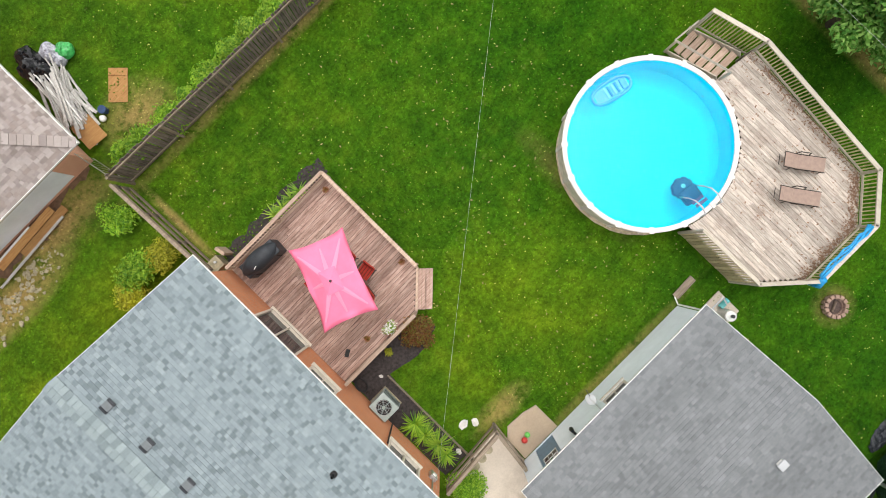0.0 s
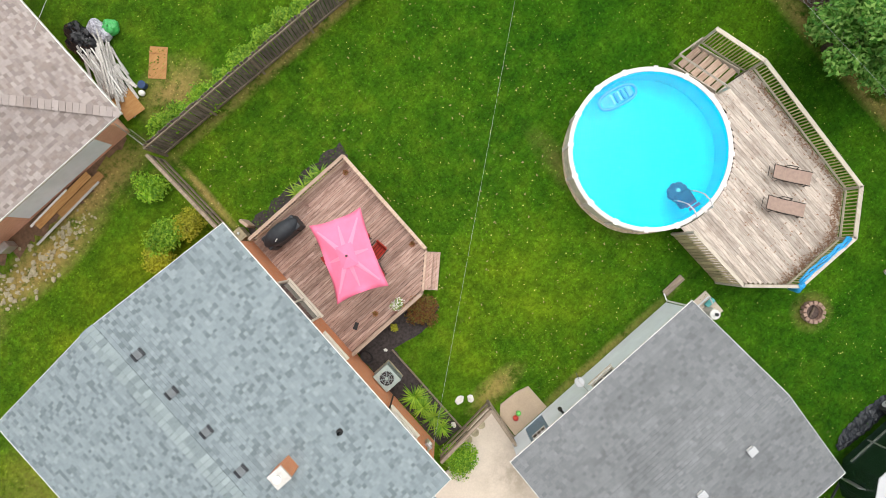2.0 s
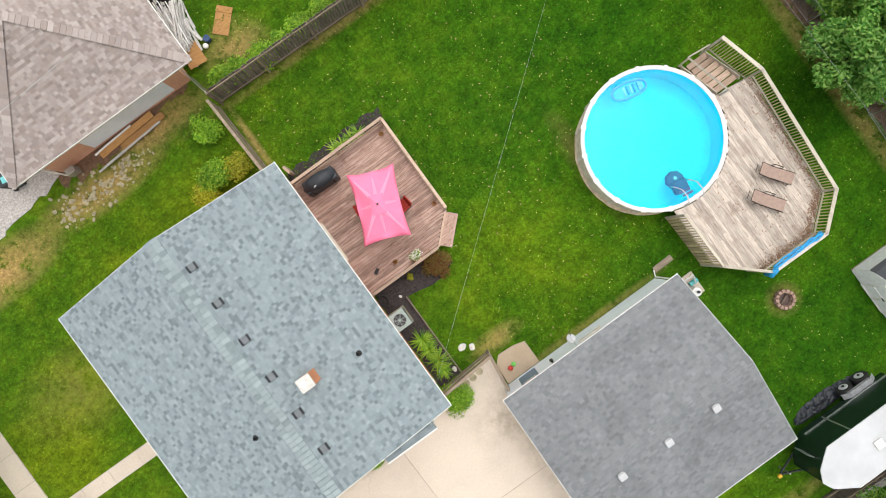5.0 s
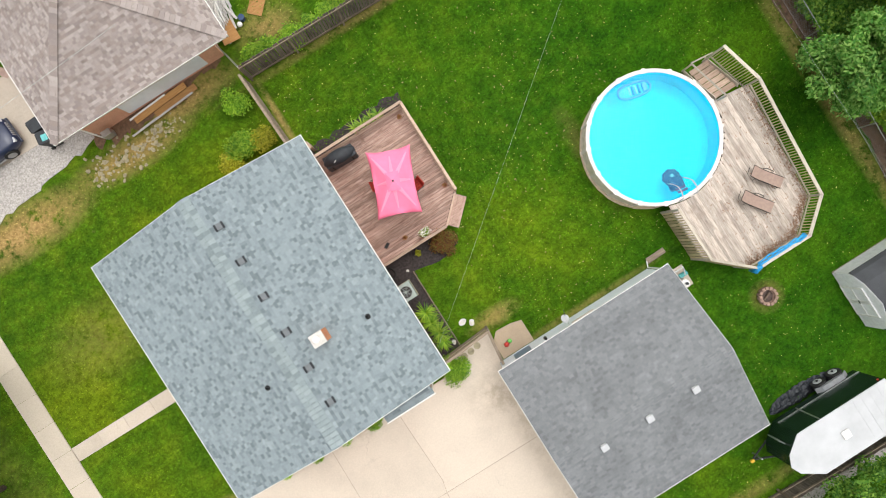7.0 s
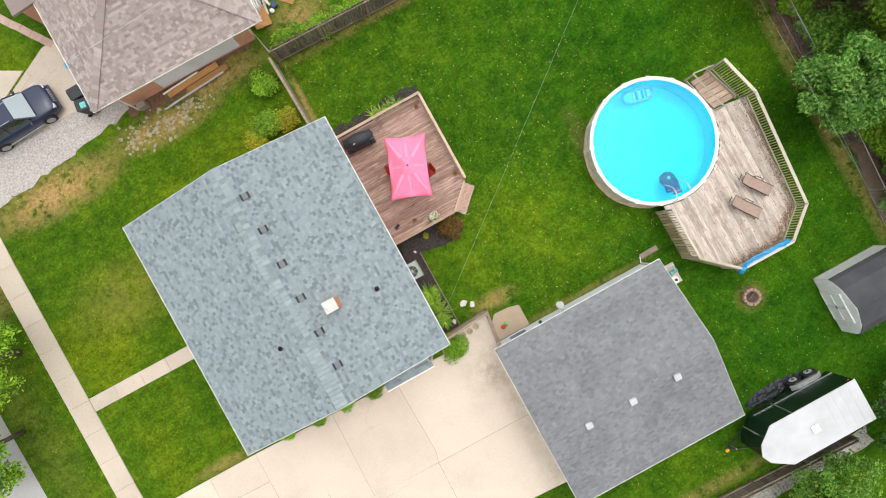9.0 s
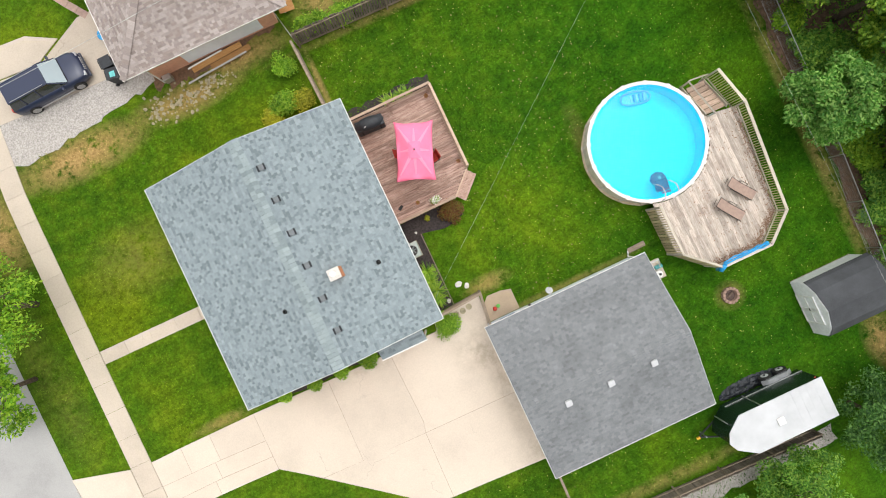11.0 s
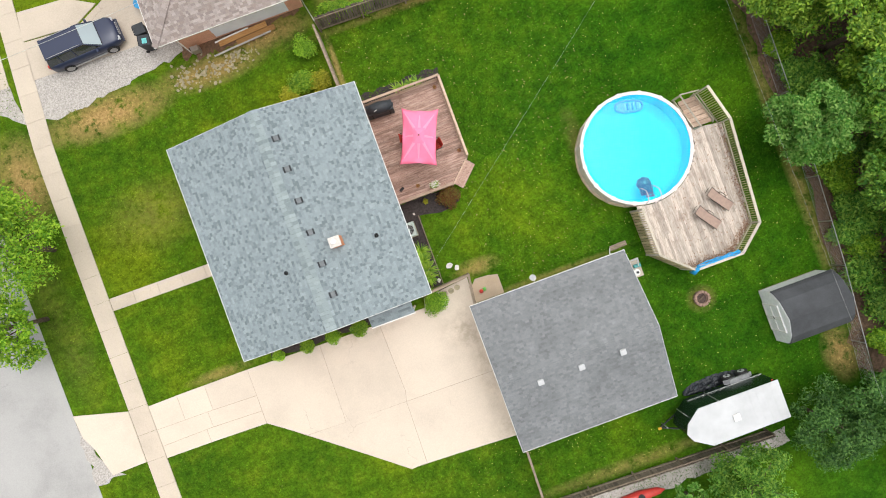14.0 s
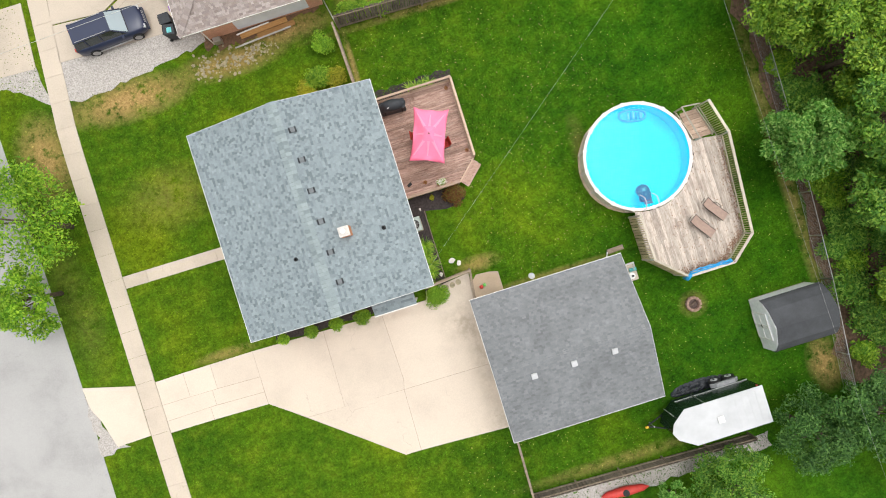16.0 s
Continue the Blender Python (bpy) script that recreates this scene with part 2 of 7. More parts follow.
GREY_SHINGLES = [(0.142, 0.172, 0.184), (0.188, 0.227, 0.242), (0.212, 0.254, 0.27), (0.239, 0.285, 0.301), (0.2, 0.241, 0.256), (0.264, 0.312, 0.327), (0.162, 0.196, 0.21), (0.227, 0.271, 0.286)]
DARK_SHINGLES = [(0.158, 0.166, 0.172), (0.178, 0.187, 0.193), (0.194, 0.204, 0.21), (0.168, 0.177, 0.183), (0.218, 0.228, 0.234), (0.186, 0.196, 0.202), (0.202, 0.212, 0.218)]
TAN_SHINGLES = [(0.265, 0.218, 0.196), (0.345, 0.296, 0.272), (0.22, 0.182, 0.166), (0.4, 0.35, 0.325), (0.315, 0.268, 0.246), (0.24, 0.202, 0.19), (0.37, 0.322, 0.3)]
M_GRASS = grass_material()
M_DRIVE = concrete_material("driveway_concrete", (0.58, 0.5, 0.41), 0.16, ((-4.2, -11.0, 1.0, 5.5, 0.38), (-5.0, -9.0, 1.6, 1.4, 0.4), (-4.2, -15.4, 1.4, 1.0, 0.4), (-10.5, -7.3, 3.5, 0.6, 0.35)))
M_WALK = concrete_material("sidewalk_concrete", (0.5, 0.43, 0.35), 0.2)
M_ROAD = concrete_material("road_surface", (0.36, 0.355, 0.345), 0.25)
M_GREY_ROOF = shingle_material("grey_shingles", GREY_SHINGLES, 0.05)
M_GREY_PIECE = shingle_piece_material("grey_shingle_piece", GREY_SHINGLES)
M_DARK_ROOF = shingle_material("charcoal_shingles", DARK_SHINGLES, 0.22)
M_DARK_PIECE = shingle_piece_material("charcoal_shingle_piece", DARK_SHINGLES)
M_TAN_ROOF = shingle_material("tan_shingles", TAN_SHINGLES, 0.15)
M_TAN_PIECE = shingle_piece_material("tan_shingle_piece", TAN_SHINGLES)
M_DECK = wood_material("brown_deck_wood", (0.2, 0.115, 0.09), (0.38, 0.25, 0.2), (0.58, 0.44, 0.37), "x", (0.12, 0.06, 0.04), 0.45)
M_DECK_RAIL = wood_material("deck_rail_wood", (0.3, 0.2, 0.14), (0.45, 0.33, 0.25), (0.58, 0.45, 0.36), "x", (0.2, 0.12, 0.08), 0.3)
M_PDECK = wood_material("grey_deck_wood", (0.28, 0.23, 0.19), (0.48, 0.415, 0.355), (0.66, 0.59, 0.52), "y", (0.16, 0.09, 0.06), 0.5)
M_PRAIL = wood_material("grey_rail_wood", (0.36, 0.32, 0.25), (0.48, 0.43, 0.35), (0.56, 0.51, 0.43), "y", (0.25, 0.2, 0.14), 0.3)
M_BALUSTER = wood_material("baluster_wood", (0.32, 0.27, 0.14), (0.45, 0.38, 0.22), (0.55, 0.47, 0.3), "z", (0.2, 0.15, 0.08), 0.3)
M_FENCE = wood_material("weathered_fence_wood", (0.08, 0.066, 0.054), (0.17, 0.14, 0.115), (0.29, 0.245, 0.205), "z", (0.035, 0.03, 0.025), 0.6)
M_FENCE_RAIL = wood_material("fence_rail_wood", (0.14, 0.11, 0.08), (0.24, 0.19, 0.14), (0.34, 0.28, 0.21), "x", (0.08, 0.06, 0.04), 0.5)
M_PLY = wood_material("orange_plywood", (0.3, 0.14, 0.05), (0.42, 0.22, 0.08), (0.5, 0.3, 0.12), "x", (0.2, 0.1, 0.04), 0.3)
M_GREYWOOD = wood_material("silvered_lumber", (0.3, 0.28, 0.25), (0.5, 0.48, 0.45), (0.68, 0.66, 0.63), "x", (0.2, 0.17, 0.14), 0.3)
M_BRICK = brick_material("red_brick")
M_PINK_BRICK = brick_material("pink_brick", (0.72, 0.4, 0.28), (0.65, 0.34, 0.23), (0.55, 0.28, 0.19), (0.78, 0.45, 0.32))
M_SIDING = siding_material("pale_blue_siding", (0.8, 0.86, 0.92))
M_WHITE = plain("white_paint", (0.78, 0.77, 0.74), 0.5, 0, 0.12)
M_TRIM = plain("beige_trim", (0.55, 0.5, 0.42), 0.6, 0, 0.15)
M_WHITE_GLOSS = plain("white_coated_metal", (0.47, 0.48, 0.49), 0.4, 0, 0.14, 0.9)
M_RIM = plain("pool_rim", (0.74, 0.68, 0.64), 0.45, 0, 0.15, 3)
M_POOLWALL = plain("pool_wall_sheet", (0.8, 0.73, 0.63), 0.5, 0.2, 0.3, 3)
M_LINER = plain("pool_liner", (0.0, 0.8, 0.95), 0.8, 0, 0.12, 0.45, 0.05)
M_WATER = water_material()
M_GLASS = glass_material()
M_MULCH = plain("dark_mulch", (0.045, 0.036, 0.034), 0.95, 0, 0.6, 9)
M_DIRT = plain("bare_soil", (0.17, 0.1, 0.06), 0.95, 0, 0.5, 4)
M_GRAVEL = plain("pale_gravel", (0.42, 0.39, 0.36), 0.95, 0, 0.45, 12)
M_PINK = plain("pink_canopy", (0.93, 0.2, 0.34), 0.8, 0, 0.08, 2)
M_BLACK = plain("black_cover", (0.022, 0.026, 0.032), 0.5, 0, 0.4, 5)
M_RUBBER = plain("black_rubber", (0.02, 0.02, 0.02), 0.75, 0, 0.3)
M_DARKMETAL = plain("dark_metal", (0.04, 0.042, 0.045), 0.4, 0.7, 0.3)
M_STEEL = plain("dull_steel", (0.5, 0.5, 0.5), 0.35, 0.8, 0.15)
M_STONE = plain("pale_stone", (0.35, 0.305, 0.2), 0.9, 0, 0.4, 5)
M_RED = plain("red_plastic", (0.5, 0.04, 0.03), 0.45, 0, 0.2)
M_BARK = plain("bark", (0.13, 0.095, 0.07), 0.95, 0, 0.5, 8)
M_LEAF = leaf_material("tree_leaves", (0.08, 0.2, 0.012), (0.19, 0.36, 0.025), (0.36, 0.52, 0.05))
M_LEAF_DARK = leaf_material("dark_leaves", (0.055, 0.18, 0.018), (0.14, 0.33, 0.035), (0.29, 0.48, 0.06))
M_LEAF_DEEP = leaf_material("deep_green_leaves", (0.03, 0.1, 0.018), (0.075, 0.2, 0.035), (0.16, 0.32, 0.07))
M_LEAF_BRIGHT = leaf_material("bright_leaves", (0.1, 0.26, 0.012), (0.22, 0.43, 0.02), (0.38, 0.58, 0.04))
M_LEAF_BLUE = leaf_material("bluish_leaves", (0.06, 0.21, 0.02), (0.15, 0.36, 0.05), (0.3, 0.5, 0.11))
M_LEAF_YELLOW = leaf_material("yellow_leaves", (0.22, 0.24, 0.01), (0.4, 0.42, 0.02), (0.56, 0.54, 0.04))
M_LEAF_RUST = leaf_material("rusty_leaves", (0.12, 0.045, 0.015), (0.26, 0.11, 0.025), (0.2, 0.2, 0.03))


# ---- builders ----
def rng(seed):
    return np.random.default_rng(seed)


def box(bm, c, s, rz=0.0, rx=0.0, ry=0.0, bevel=0.0):
    """Adds a box with centre c, size s and a turn in degrees; bevelled where asked."""
    r = bmesh.ops.create_cube(bm, size=1.0, matrix=pose(*c, rx, ry, rz) @ Matrix.Diagonal((*s, 1)))
    if bevel:
        es = list({e for v in r["verts"] for e in v.link_edges})
        bmesh.ops.bevel(bm, geom=es, offset=bevel, segments=2, affect="EDGES", profile=0.6)
    return bm


def cyl(bm, c, r, h, seg=16, r2=None, rx=0.0, ry=0.0, rz=0.0, caps=True):
    bmesh.ops.create_cone(bm, cap_ends=caps, segments=seg, radius1=r, radius2=r if r2 is None else r2, depth=h, matrix=pose(*c, rx, ry, rz))
    return bm


def tube(bm, pts, r, seg=8):
    """A round bar along a polyline."""
    pts = [Vector(p) for p in pts]
    rings = []
    for i, p in enumerate(pts):
        d = (pts[min(i + 1, len(pts) - 1)] - pts[max(i - 1, 0)]).normalized()
        a = d.orthogonal().normalized() if abs(d.z) > 0.95 else d.cross(Vector((0, 0, 1))).normalized()
        b = d.cross(a)
        rr = r[i] if isinstance(r, (list, tuple)) else r
        rings.append([bm.verts.new(p + (a * math.cos(k * math.tau / seg) + b * math.sin(k * math.tau / seg)) * rr) for k in range(seg)])
    for q, w in zip(rings, rings[1:]):
        for k in range(seg):
            bm.faces.new((q[k], q[(k + 1) % seg], w[(k + 1) % seg], w[k]))
    bm.faces.new(rings[0][::-1])
    bm.faces.new(rings[-1])
    return bm


def prism(bm, poly, z0, z1):
    """A flat-topped prism over a polygon in plan."""
    lo = [bm.verts.new((x, y, z0)) for x, y in poly]
    hi = [bm.verts.new((x, y, z1)) for x, y in poly]
    n = len(poly)
    bm.faces.new(hi)
    bm.faces.new(lo[::-1])
    for i in range(n):
        bm.faces.new((lo[i], lo[(i + 1) % n], hi[(i + 1) % n], hi[i]))
    bmesh.ops.recalc_face_normals(bm, faces=bm.faces[:])
    return bm


def mesh_of(name, bm, material, smooth=False):
    me = bpy.data.meshes.new(name)
    bm.normal_update()
    bm.to_mesh(me)
    bm.free()
    me.materials.append(material)
    if smooth:
        for p in me.polygons:
            p.use_smooth = True
    return me


def part(name, bm, material, parent=None, label="", smooth=False):
    ob = new(name, mesh_of(name, bm, material, smooth))
    ob.parent = parent
    if label:
        ob["label"] = label
    return ob


def piece(name, me, parent, m):
    ob = new(name, me)
    ob.parent = parent
    ob.matrix_basis = m
    return ob


def thing(name, m, label, category, group="", kind=""):
    ob = new(name)
    ob.empty_display_size = 0.2
    ob.matrix_basis = m
    return tagged(ob, label, category, group, kind)


def bm_new():
    return bmesh.new()


def raw_mesh(name, verts, faces, material, parent=None, label="", kind=""):
    me = bpy.data.meshes.new(name)
    me.from_pydata(verts, [], faces)
    me.materials.append(material)
    ob = new(name, me)
    ob.parent = parent
    if label:
        ob["label"] = label
    if kind:
        ob["kind"] = kind
    return ob


def ragged(poly, step=0.35, amt=0.12, seed=1):
    """A polygon with its edges subdivided and made uneven."""
    g = rng(seed)
    out = []
    n = len(poly)
    for i in range(n):
        a, b = np.array(poly[i]), np.array(poly[(i + 1) % n])
        k = max(1, int(np.linalg.norm(b - a) / step))
        for j in range(k):
            p = a + (b - a) * j / k + g.normal(0, amt, 2) * (1 if j else 0.4)
            out.append((float(p[0]), float(p[1])))
    return out


def inside(poly, x, y):
    c = False
    n = len(poly)
    for i in range(n):
        (x1, y1), (x2, y2) = poly[i], poly[(i + 1) % n]
        if (y1 > y) != (y2 > y) and x < (x2 - x1) * (y - y1) / (y2 - y1) + x1:
            c = not c
    return c

# ---- ground, road and paving ----
bm = bm_new()
bmesh.ops.create_grid(bm, x_segments=80, y_segments=80, size=320)
ground = part("ground", bm, M_GRASS)
tagged(ground, "green mown lawn with worn straw-coloured patches", "lawn", kind="structure")


def slab(parent, poly, z1, material, name="slab", z0=-0.08):
    return part(name, prism(bm_new(), poly, z0, z1), material, parent)


def shrink(poly, d):
    """Draws a convex polygon's corners in towards its middle, for the joints between slabs."""
    cx, cy = sum(p[0] for p in poly) / len(poly), sum(p[1] for p in poly) / len(poly)
    return [(x + (cx - x) * d / max(0.3, math.hypot(cx - x, cy - y)), y + (cy - y) * d / max(0.3, math.hypot(cx - x, cy - y))) for x, y in poly]


road = thing("road", pose(0, 0, 0), "pale grey worn asphalt street beside the lawns", "road", kind="structure")
slab(road, [(-60, -140), (-28.05, -140), (-28.05, -10.6), (-28.02, -5.9), (-28.1, 0), (-28.3, 10), (-28.6, 140), (-60, 140)], 0.02, M_ROAD, "road_surface")

sidewalk = thing("sidewalk", pose(0, 0, 0), "pale concrete pavement slabs along the street", "sidewalk", kind="structure")
ys = [17.5 + 1.62 * k for k in range(16)][::-1] + [17.5 - 1.62 * k for k in range(1, 40)]
for ya, yb in zip(ys, ys[1:]):
    xa_, xb_ = 0.078 * max(0.0, ya - 9), 0.078 * max(0.0, yb - 9)
    slab(sidewalk, shrink([(-24.85 + xb_, yb), (-23.68 + xb_, yb), (-23.68 + xa_, ya), (-24.85 + xa_, ya)], 0.008), 0.05, M_WALK, "slab")

front_walk = thing("front_walk", pose(0, 0, 0), "narrow pale concrete path to the grey house", "path", kind="structure")
for xa, xb in ((-23.66, -22.2), (-22.2, -20.7), (-20.7, -19.2), (-19.2, -17.8), (-17.8, -16.3)):
    slab(front_walk, shrink([(xa + 0.008, -1.02 - 0.008 * (xa + 23.66)), (xb - 0.008, -1.02 - 0.008 * (xb + 23.66)), (xb - 0.008, -0.27 - 0.008 * (xb + 23.66)), (xa + 0.008, -0.27 - 0.008 * (xa + 23.66))], 0.0), 0.045, M_WALK, "slab")

driveway = thing("driveway", pose(0, 0, 0), "broad cream concrete driveway in large slabs with cracked joints", "driveway", kind="structure")
for poly in (
    [(-28.02, -6.0), (-24.88, -6.85), (-24.88, -10.0), (-27.0, -10.05), (-27.5, -8.2), (-27.9, -7.4)],
    [(-23.66, -6.98), (-21.9, -6.94), (-21.9, -8.45), (-23.66, -8.43)],
    [(-21.88, -6.94), (-20.17, -6.94), (-20.17, -8.46), (-21.88, -8.45)],
    [(-20.15, -6.94), (-17.48, -6.94), (-17.48, -8.55), (-20.15, -8.46)],
    [(-23.66, -8.46), (-20.5, -8.48), (-20.5, -9.4), (-23.66, -9.45)],
    [(-20.48, -8.48), (-17.48, -8.58), (-17.5, -9.5), (-20.48, -9.4)],
    [(-23.66, -9.48), (-20.9, -9.43), (-20.9, -10.22), (-23.66, -10.2)],
    [(-20.88, -9.43), (-17.5, -9.53), (-17.5, -10.3), (-20.88, -10.22)],
    [(-17.46, -6.94), (-13.0, -7.05), (-13.1, -11.84), (-15.45, -11.76), (-17.46, -10.3)],
    [(-12.97, -7.05), (-9.3, -7.1), (-9.2, -11.3), (-9.35, -11.9), (-13.08, -11.86)],
    [(-9.27, -7.1), (-6.45, -7.15), (-6.3, -6.6), (-3.5, -6.3), (-3.7, -7.9), (-3.75, -11.95), (-9.32, -11.9), (-9.17, -11.3)],
    [(-15.42, -11.79), (-9.36, -11.93), (-9.45, -15.7), (-10.4, -15.75)],
    [(-9.33, -11.93), (-3.75, -11.98), (-3.8, -16.0), (-9.42, -15.73)],
):
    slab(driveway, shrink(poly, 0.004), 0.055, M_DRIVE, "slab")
slab(driveway, [(-23.66, -6.97), (-6.4, -7.12), (-6.3, -6.6), (-3.5, -6.32), (-3.8, -15.95), (-10.4, -15.72), (-17.44, -10.28), (-23.66, -10.18)], 0.042, plain("joint_filler", (0.42, 0.35, 0.28), 0.95), "joint_bed")
slab(driveway, [(-3.5, -7.9), (-1.75, -7.9), (-1.75, -6.75), (-2.3, -6.6), (-3.1, -6.55), (-3.45, -6.9)], 0.05, concrete_material("stained_concrete", (0.4, 0.31, 0.22), 0.3), "slab")

apron_gravel = part("gravel_patch", prism(bm_new(), ragged([(-28.1, -6.6), (-27.2, -7.2), (-27.5, -8.4), (-27.0, -9.6), (-26.3, -10.2), (-28.1, -10.4)], 0.3, 0.1, 4), -0.05, 0.024), M_GRAVEL)
tagged(apron_gravel, "broken gravel beside the driveway apron", "gravel", kind="structure")

neighbour_drive = thing("neighbour_driveway", pose(0, 0, 0), "cracked concrete and pale gravel driveway under the parked car", "driveway", kind="structure")
for poly in ([(-30, 13.6), (-24.9, 13.4), (-24.6, 17.5), (-30, 17.5)], [(-23.4, 13.3), (-20.2, 13.2), (-20.0, 15.4), (-23.2, 15.6)], [(-20.1, 13.2), (-17.0, 13.1), (-14.4, 13.2), (-14.4, 17.0), (-17.0, 16.9), (-19.9, 15.4)],
             [(-23.2, 15.65), (-20.0, 15.45), (-18.4, 16.3), (-20.0, 17.2), (-23.0, 17.4)]):
    slab(neighbour_drive, shrink(poly, 0.02), 0.05, M_WALK, "slab")
slab(neighbour_drive, ragged([(-28.0, 13.6), (-24.9, 13.6), (-24.6, 11.0), (-26.2, 12.4), (-28.0, 12.9)], 0.4, 0.12, 5), 0.03, M_GRAVEL, "gravel")
slab(neighbour_drive, ragged([(-23.5, 13.4), (-14.5, 13.3), (-14.6, 11.9), (-17.0, 11.4), (-20.6, 10.9), (-22.9, 10.6), (-23.5, 10.9)], 0.4, 0.12, 6), 0.03, M_GRAVEL, "gravel")

garden_bed = thing("garden_bed", pose(0, 0, 0), "dark mulch bed along the brick house wall", "garden bed", kind="structure")
slab(garden_bed, ragged([(-6.1, -0.95), (-2.6, -0.95), (-2.3, -1.9), (-3.6, -2.2), (-4.9, -1.9), (-5.0, -6.2), (-6.1, -6.2)], 0.3, 0.05, 7), 0.03, M_MULCH, "mulch")
slab(garden_bed, ragged([(-6.3, -6.5), (-4.6, -6.45), (-3.7, -6.5), (-4.6, -7.0), (-6.3, -7.05)], 0.3, 0.04, 8), 0.035, M_MULCH, "mulch")
slab(garden_bed, ragged([(-15.9, -5.9), (-9.4, -5.9), (-9.4, -6.95), (-15.9, -6.9)], 0.3, 0.04, 9), 0.03, M_MULCH, "mulch")
edge = part("edging_board", box(bm_new(), (-4.93, -4.1, 0.06), (0.05, 4.4, 0.14)), M_FENCE_RAIL, garden_bed)
slab(garden_bed, ragged([(-6.3, 5.2), (-1.0, 5.2), (-0.9, 5.9), (-3.0, 6.0), (-6.0, 5.9)], 0.3, 0.08, 10), 0.02, M_MULCH, "mulch")
bare = part("bare_soil", prism(bm_new(), ragged([(-14.6, 12.4), (-7.0, 12.4), (-7.6, 11.75), (-10.2, 11.3), (-13.0, 11.2), (-14.7, 11.4)], 0.25, 0.16, 11), -0.05, 0.014), M_DIRT)
tagged(bare, "bare reddish soil along the brick wall", "soil", kind="structure")
wood_floor = part("woodland_floor", prism(bm_new(), ragged([(16.7, 9), (17.3, -6), (16.4, -19), (19, -21.5), (60, -40), (60, 40), (16.5, 40)], 0.8, 0.25, 12), -0.05, 0.02), plain("leaf_litter", (0.16, 0.1, 0.065), 0.95, 0, 0.6, 5))
tagged(wood_floor, "brown leaf litter under the trees", "leaf litter", kind="structure")


# ---- roofs and houses ----
def tab_rows(width, length, expo, wmin, wmax, seed):
    """Rows of shingle tabs over a rectangle of roof: u, v, tab width, lift."""
    g = rng(seed)
    for j in range(int(length / expo) + 1):
        u = -width / 2 - g.uniform(0, wmax)
        while u < width / 2:
            w = g.uniform(wmin, wmax)
            a, b = max(u, -width / 2), min(u + w, width / 2)
            if b - a > 0.03:
                yield a, b, j * expo, g.uniform(0.004, 0.012)
            u += w


def shingles(parent, origin, u, v, width, length, expo, wmin, wmax, seed, material, piece_material, keep=None, near=None):
    """Covers a roof plane with overlapping tabs; those in the near stretch are objects of their own."""
    o, u, v = Vector(origin), Vector(u).normalized(), Vector(v).normalized()
    n = u.cross(v).normalized()
    if n.z < 0:
        n = -n
    verts, faces, meshes, count = [], [], {}, 0
    for a, b, s, lift in tab_rows(width, length, expo, wmin, wmax, seed):
        top = min(s + expo * 1.05, length)
        if top - s < 0.02:
            continue
        mid = o + u * ((a + b) / 2) + v * (s + expo / 2)
        if keep and not keep(mid.x, mid.y):
            continue
        g = 0.003
        if near and count < 290 and near(mid.x, mid.y):
            wq = round((b - a) / 0.04) * 0.04 + 0.0
            key = (round(max(0.04, wq), 2), round(top - s, 3))
            if key not in meshes:
                bm = bm_new()
                w2 = key[0] / 2 - g
                bot = [bm.verts.new(p) for p in ((-w2, 0, 0), (w2, 0, 0), (w2, key[1], -0.004), (-w2, key[1], -0.004))]
                tp = [bm.verts.new(p) for p in ((-w2, 0, 0.012), (w2, 0, 0.012), (w2, key[1], 0.003), (-w2, key[1], 0.003))]
                bm.faces.new(tp)
                for i in range(4):
                    bm.faces.new((bot[i], bot[(i + 1) % 4], tp[(i + 1) % 4], tp[i]))
                meshes[key] = mesh_of("shingle", bm, piece_material)
            m = Matrix((u, v, n)).transposed().to_4x4()
            m.translation = o + u * ((a + b) / 2) + v * s + n * (lift * 0.6)
            piece("shingle", meshes[key], parent, m)
            count += 1
            continue
        k = len(verts)
        for (uu, vv, hh) in ((a + g, s, lift + 0.006), (b - g, s, lift + 0.006), (b - g, top, 0.003), (a + g, top, 0.003), (a + g, s, -0.002), (b - g, s, -0.002)):
            verts.append(tuple(o + u * uu + v * vv + n * hh))
        faces += [(k, k + 1, k + 2, k + 3), (k + 4, k + 5, k + 1, k), (k + 4, k, k + 3), (k + 5, k + 2, k + 1)]
    if verts:
        raw_mesh("shingle_field", verts, faces, material, parent, kind="stuff")


def gable_roof(parent, x0, x1, y0, y1, ze, zr, ridge_at, axis, material, thick=0.14):
    """A solid gable roof deck; the ridge runs along the named axis."""
    bm = bm_new()
    if axis == "y":
        sec = [(x0, ze), (ridge_at, zr), (x1, ze), (x1, ze - thick), (ridge_at, zr - thick), (x0, ze - thick)]
        a = [bm.verts.new((p, y0, q)) for p, q in sec]
        b = [bm.verts.new((p, y1, q)) for p, q in sec]
    else:
        sec = [(y0, ze), (ridge_at, zr), (y1, ze), (y1, ze - thick), (ridge_at, zr - thick), (y0, ze - thick)]
        a = [bm.verts.new((x0, p, q)) for p, q in sec]
        b = [bm.verts.new((x1, p, q)) for p, q in sec]
    for i in range(6):
        bm.faces.new((a[i], a[(i + 1) % 6], b[(i + 1) % 6], b[i]))
    bm.faces.new((a[0], a[1], a[4], a[5]))
    bm.faces.new((a[1], a[2], a[3], a[4]))
    bm.faces.new((b[0], b[1], b[4], b[5]))
    bm.faces.new((b[1], b[2], b[3], b[4]))
    bmesh.ops.recalc_face_normals(bm, faces=bm.faces[:])
    return part("roof", bm, material, parent)


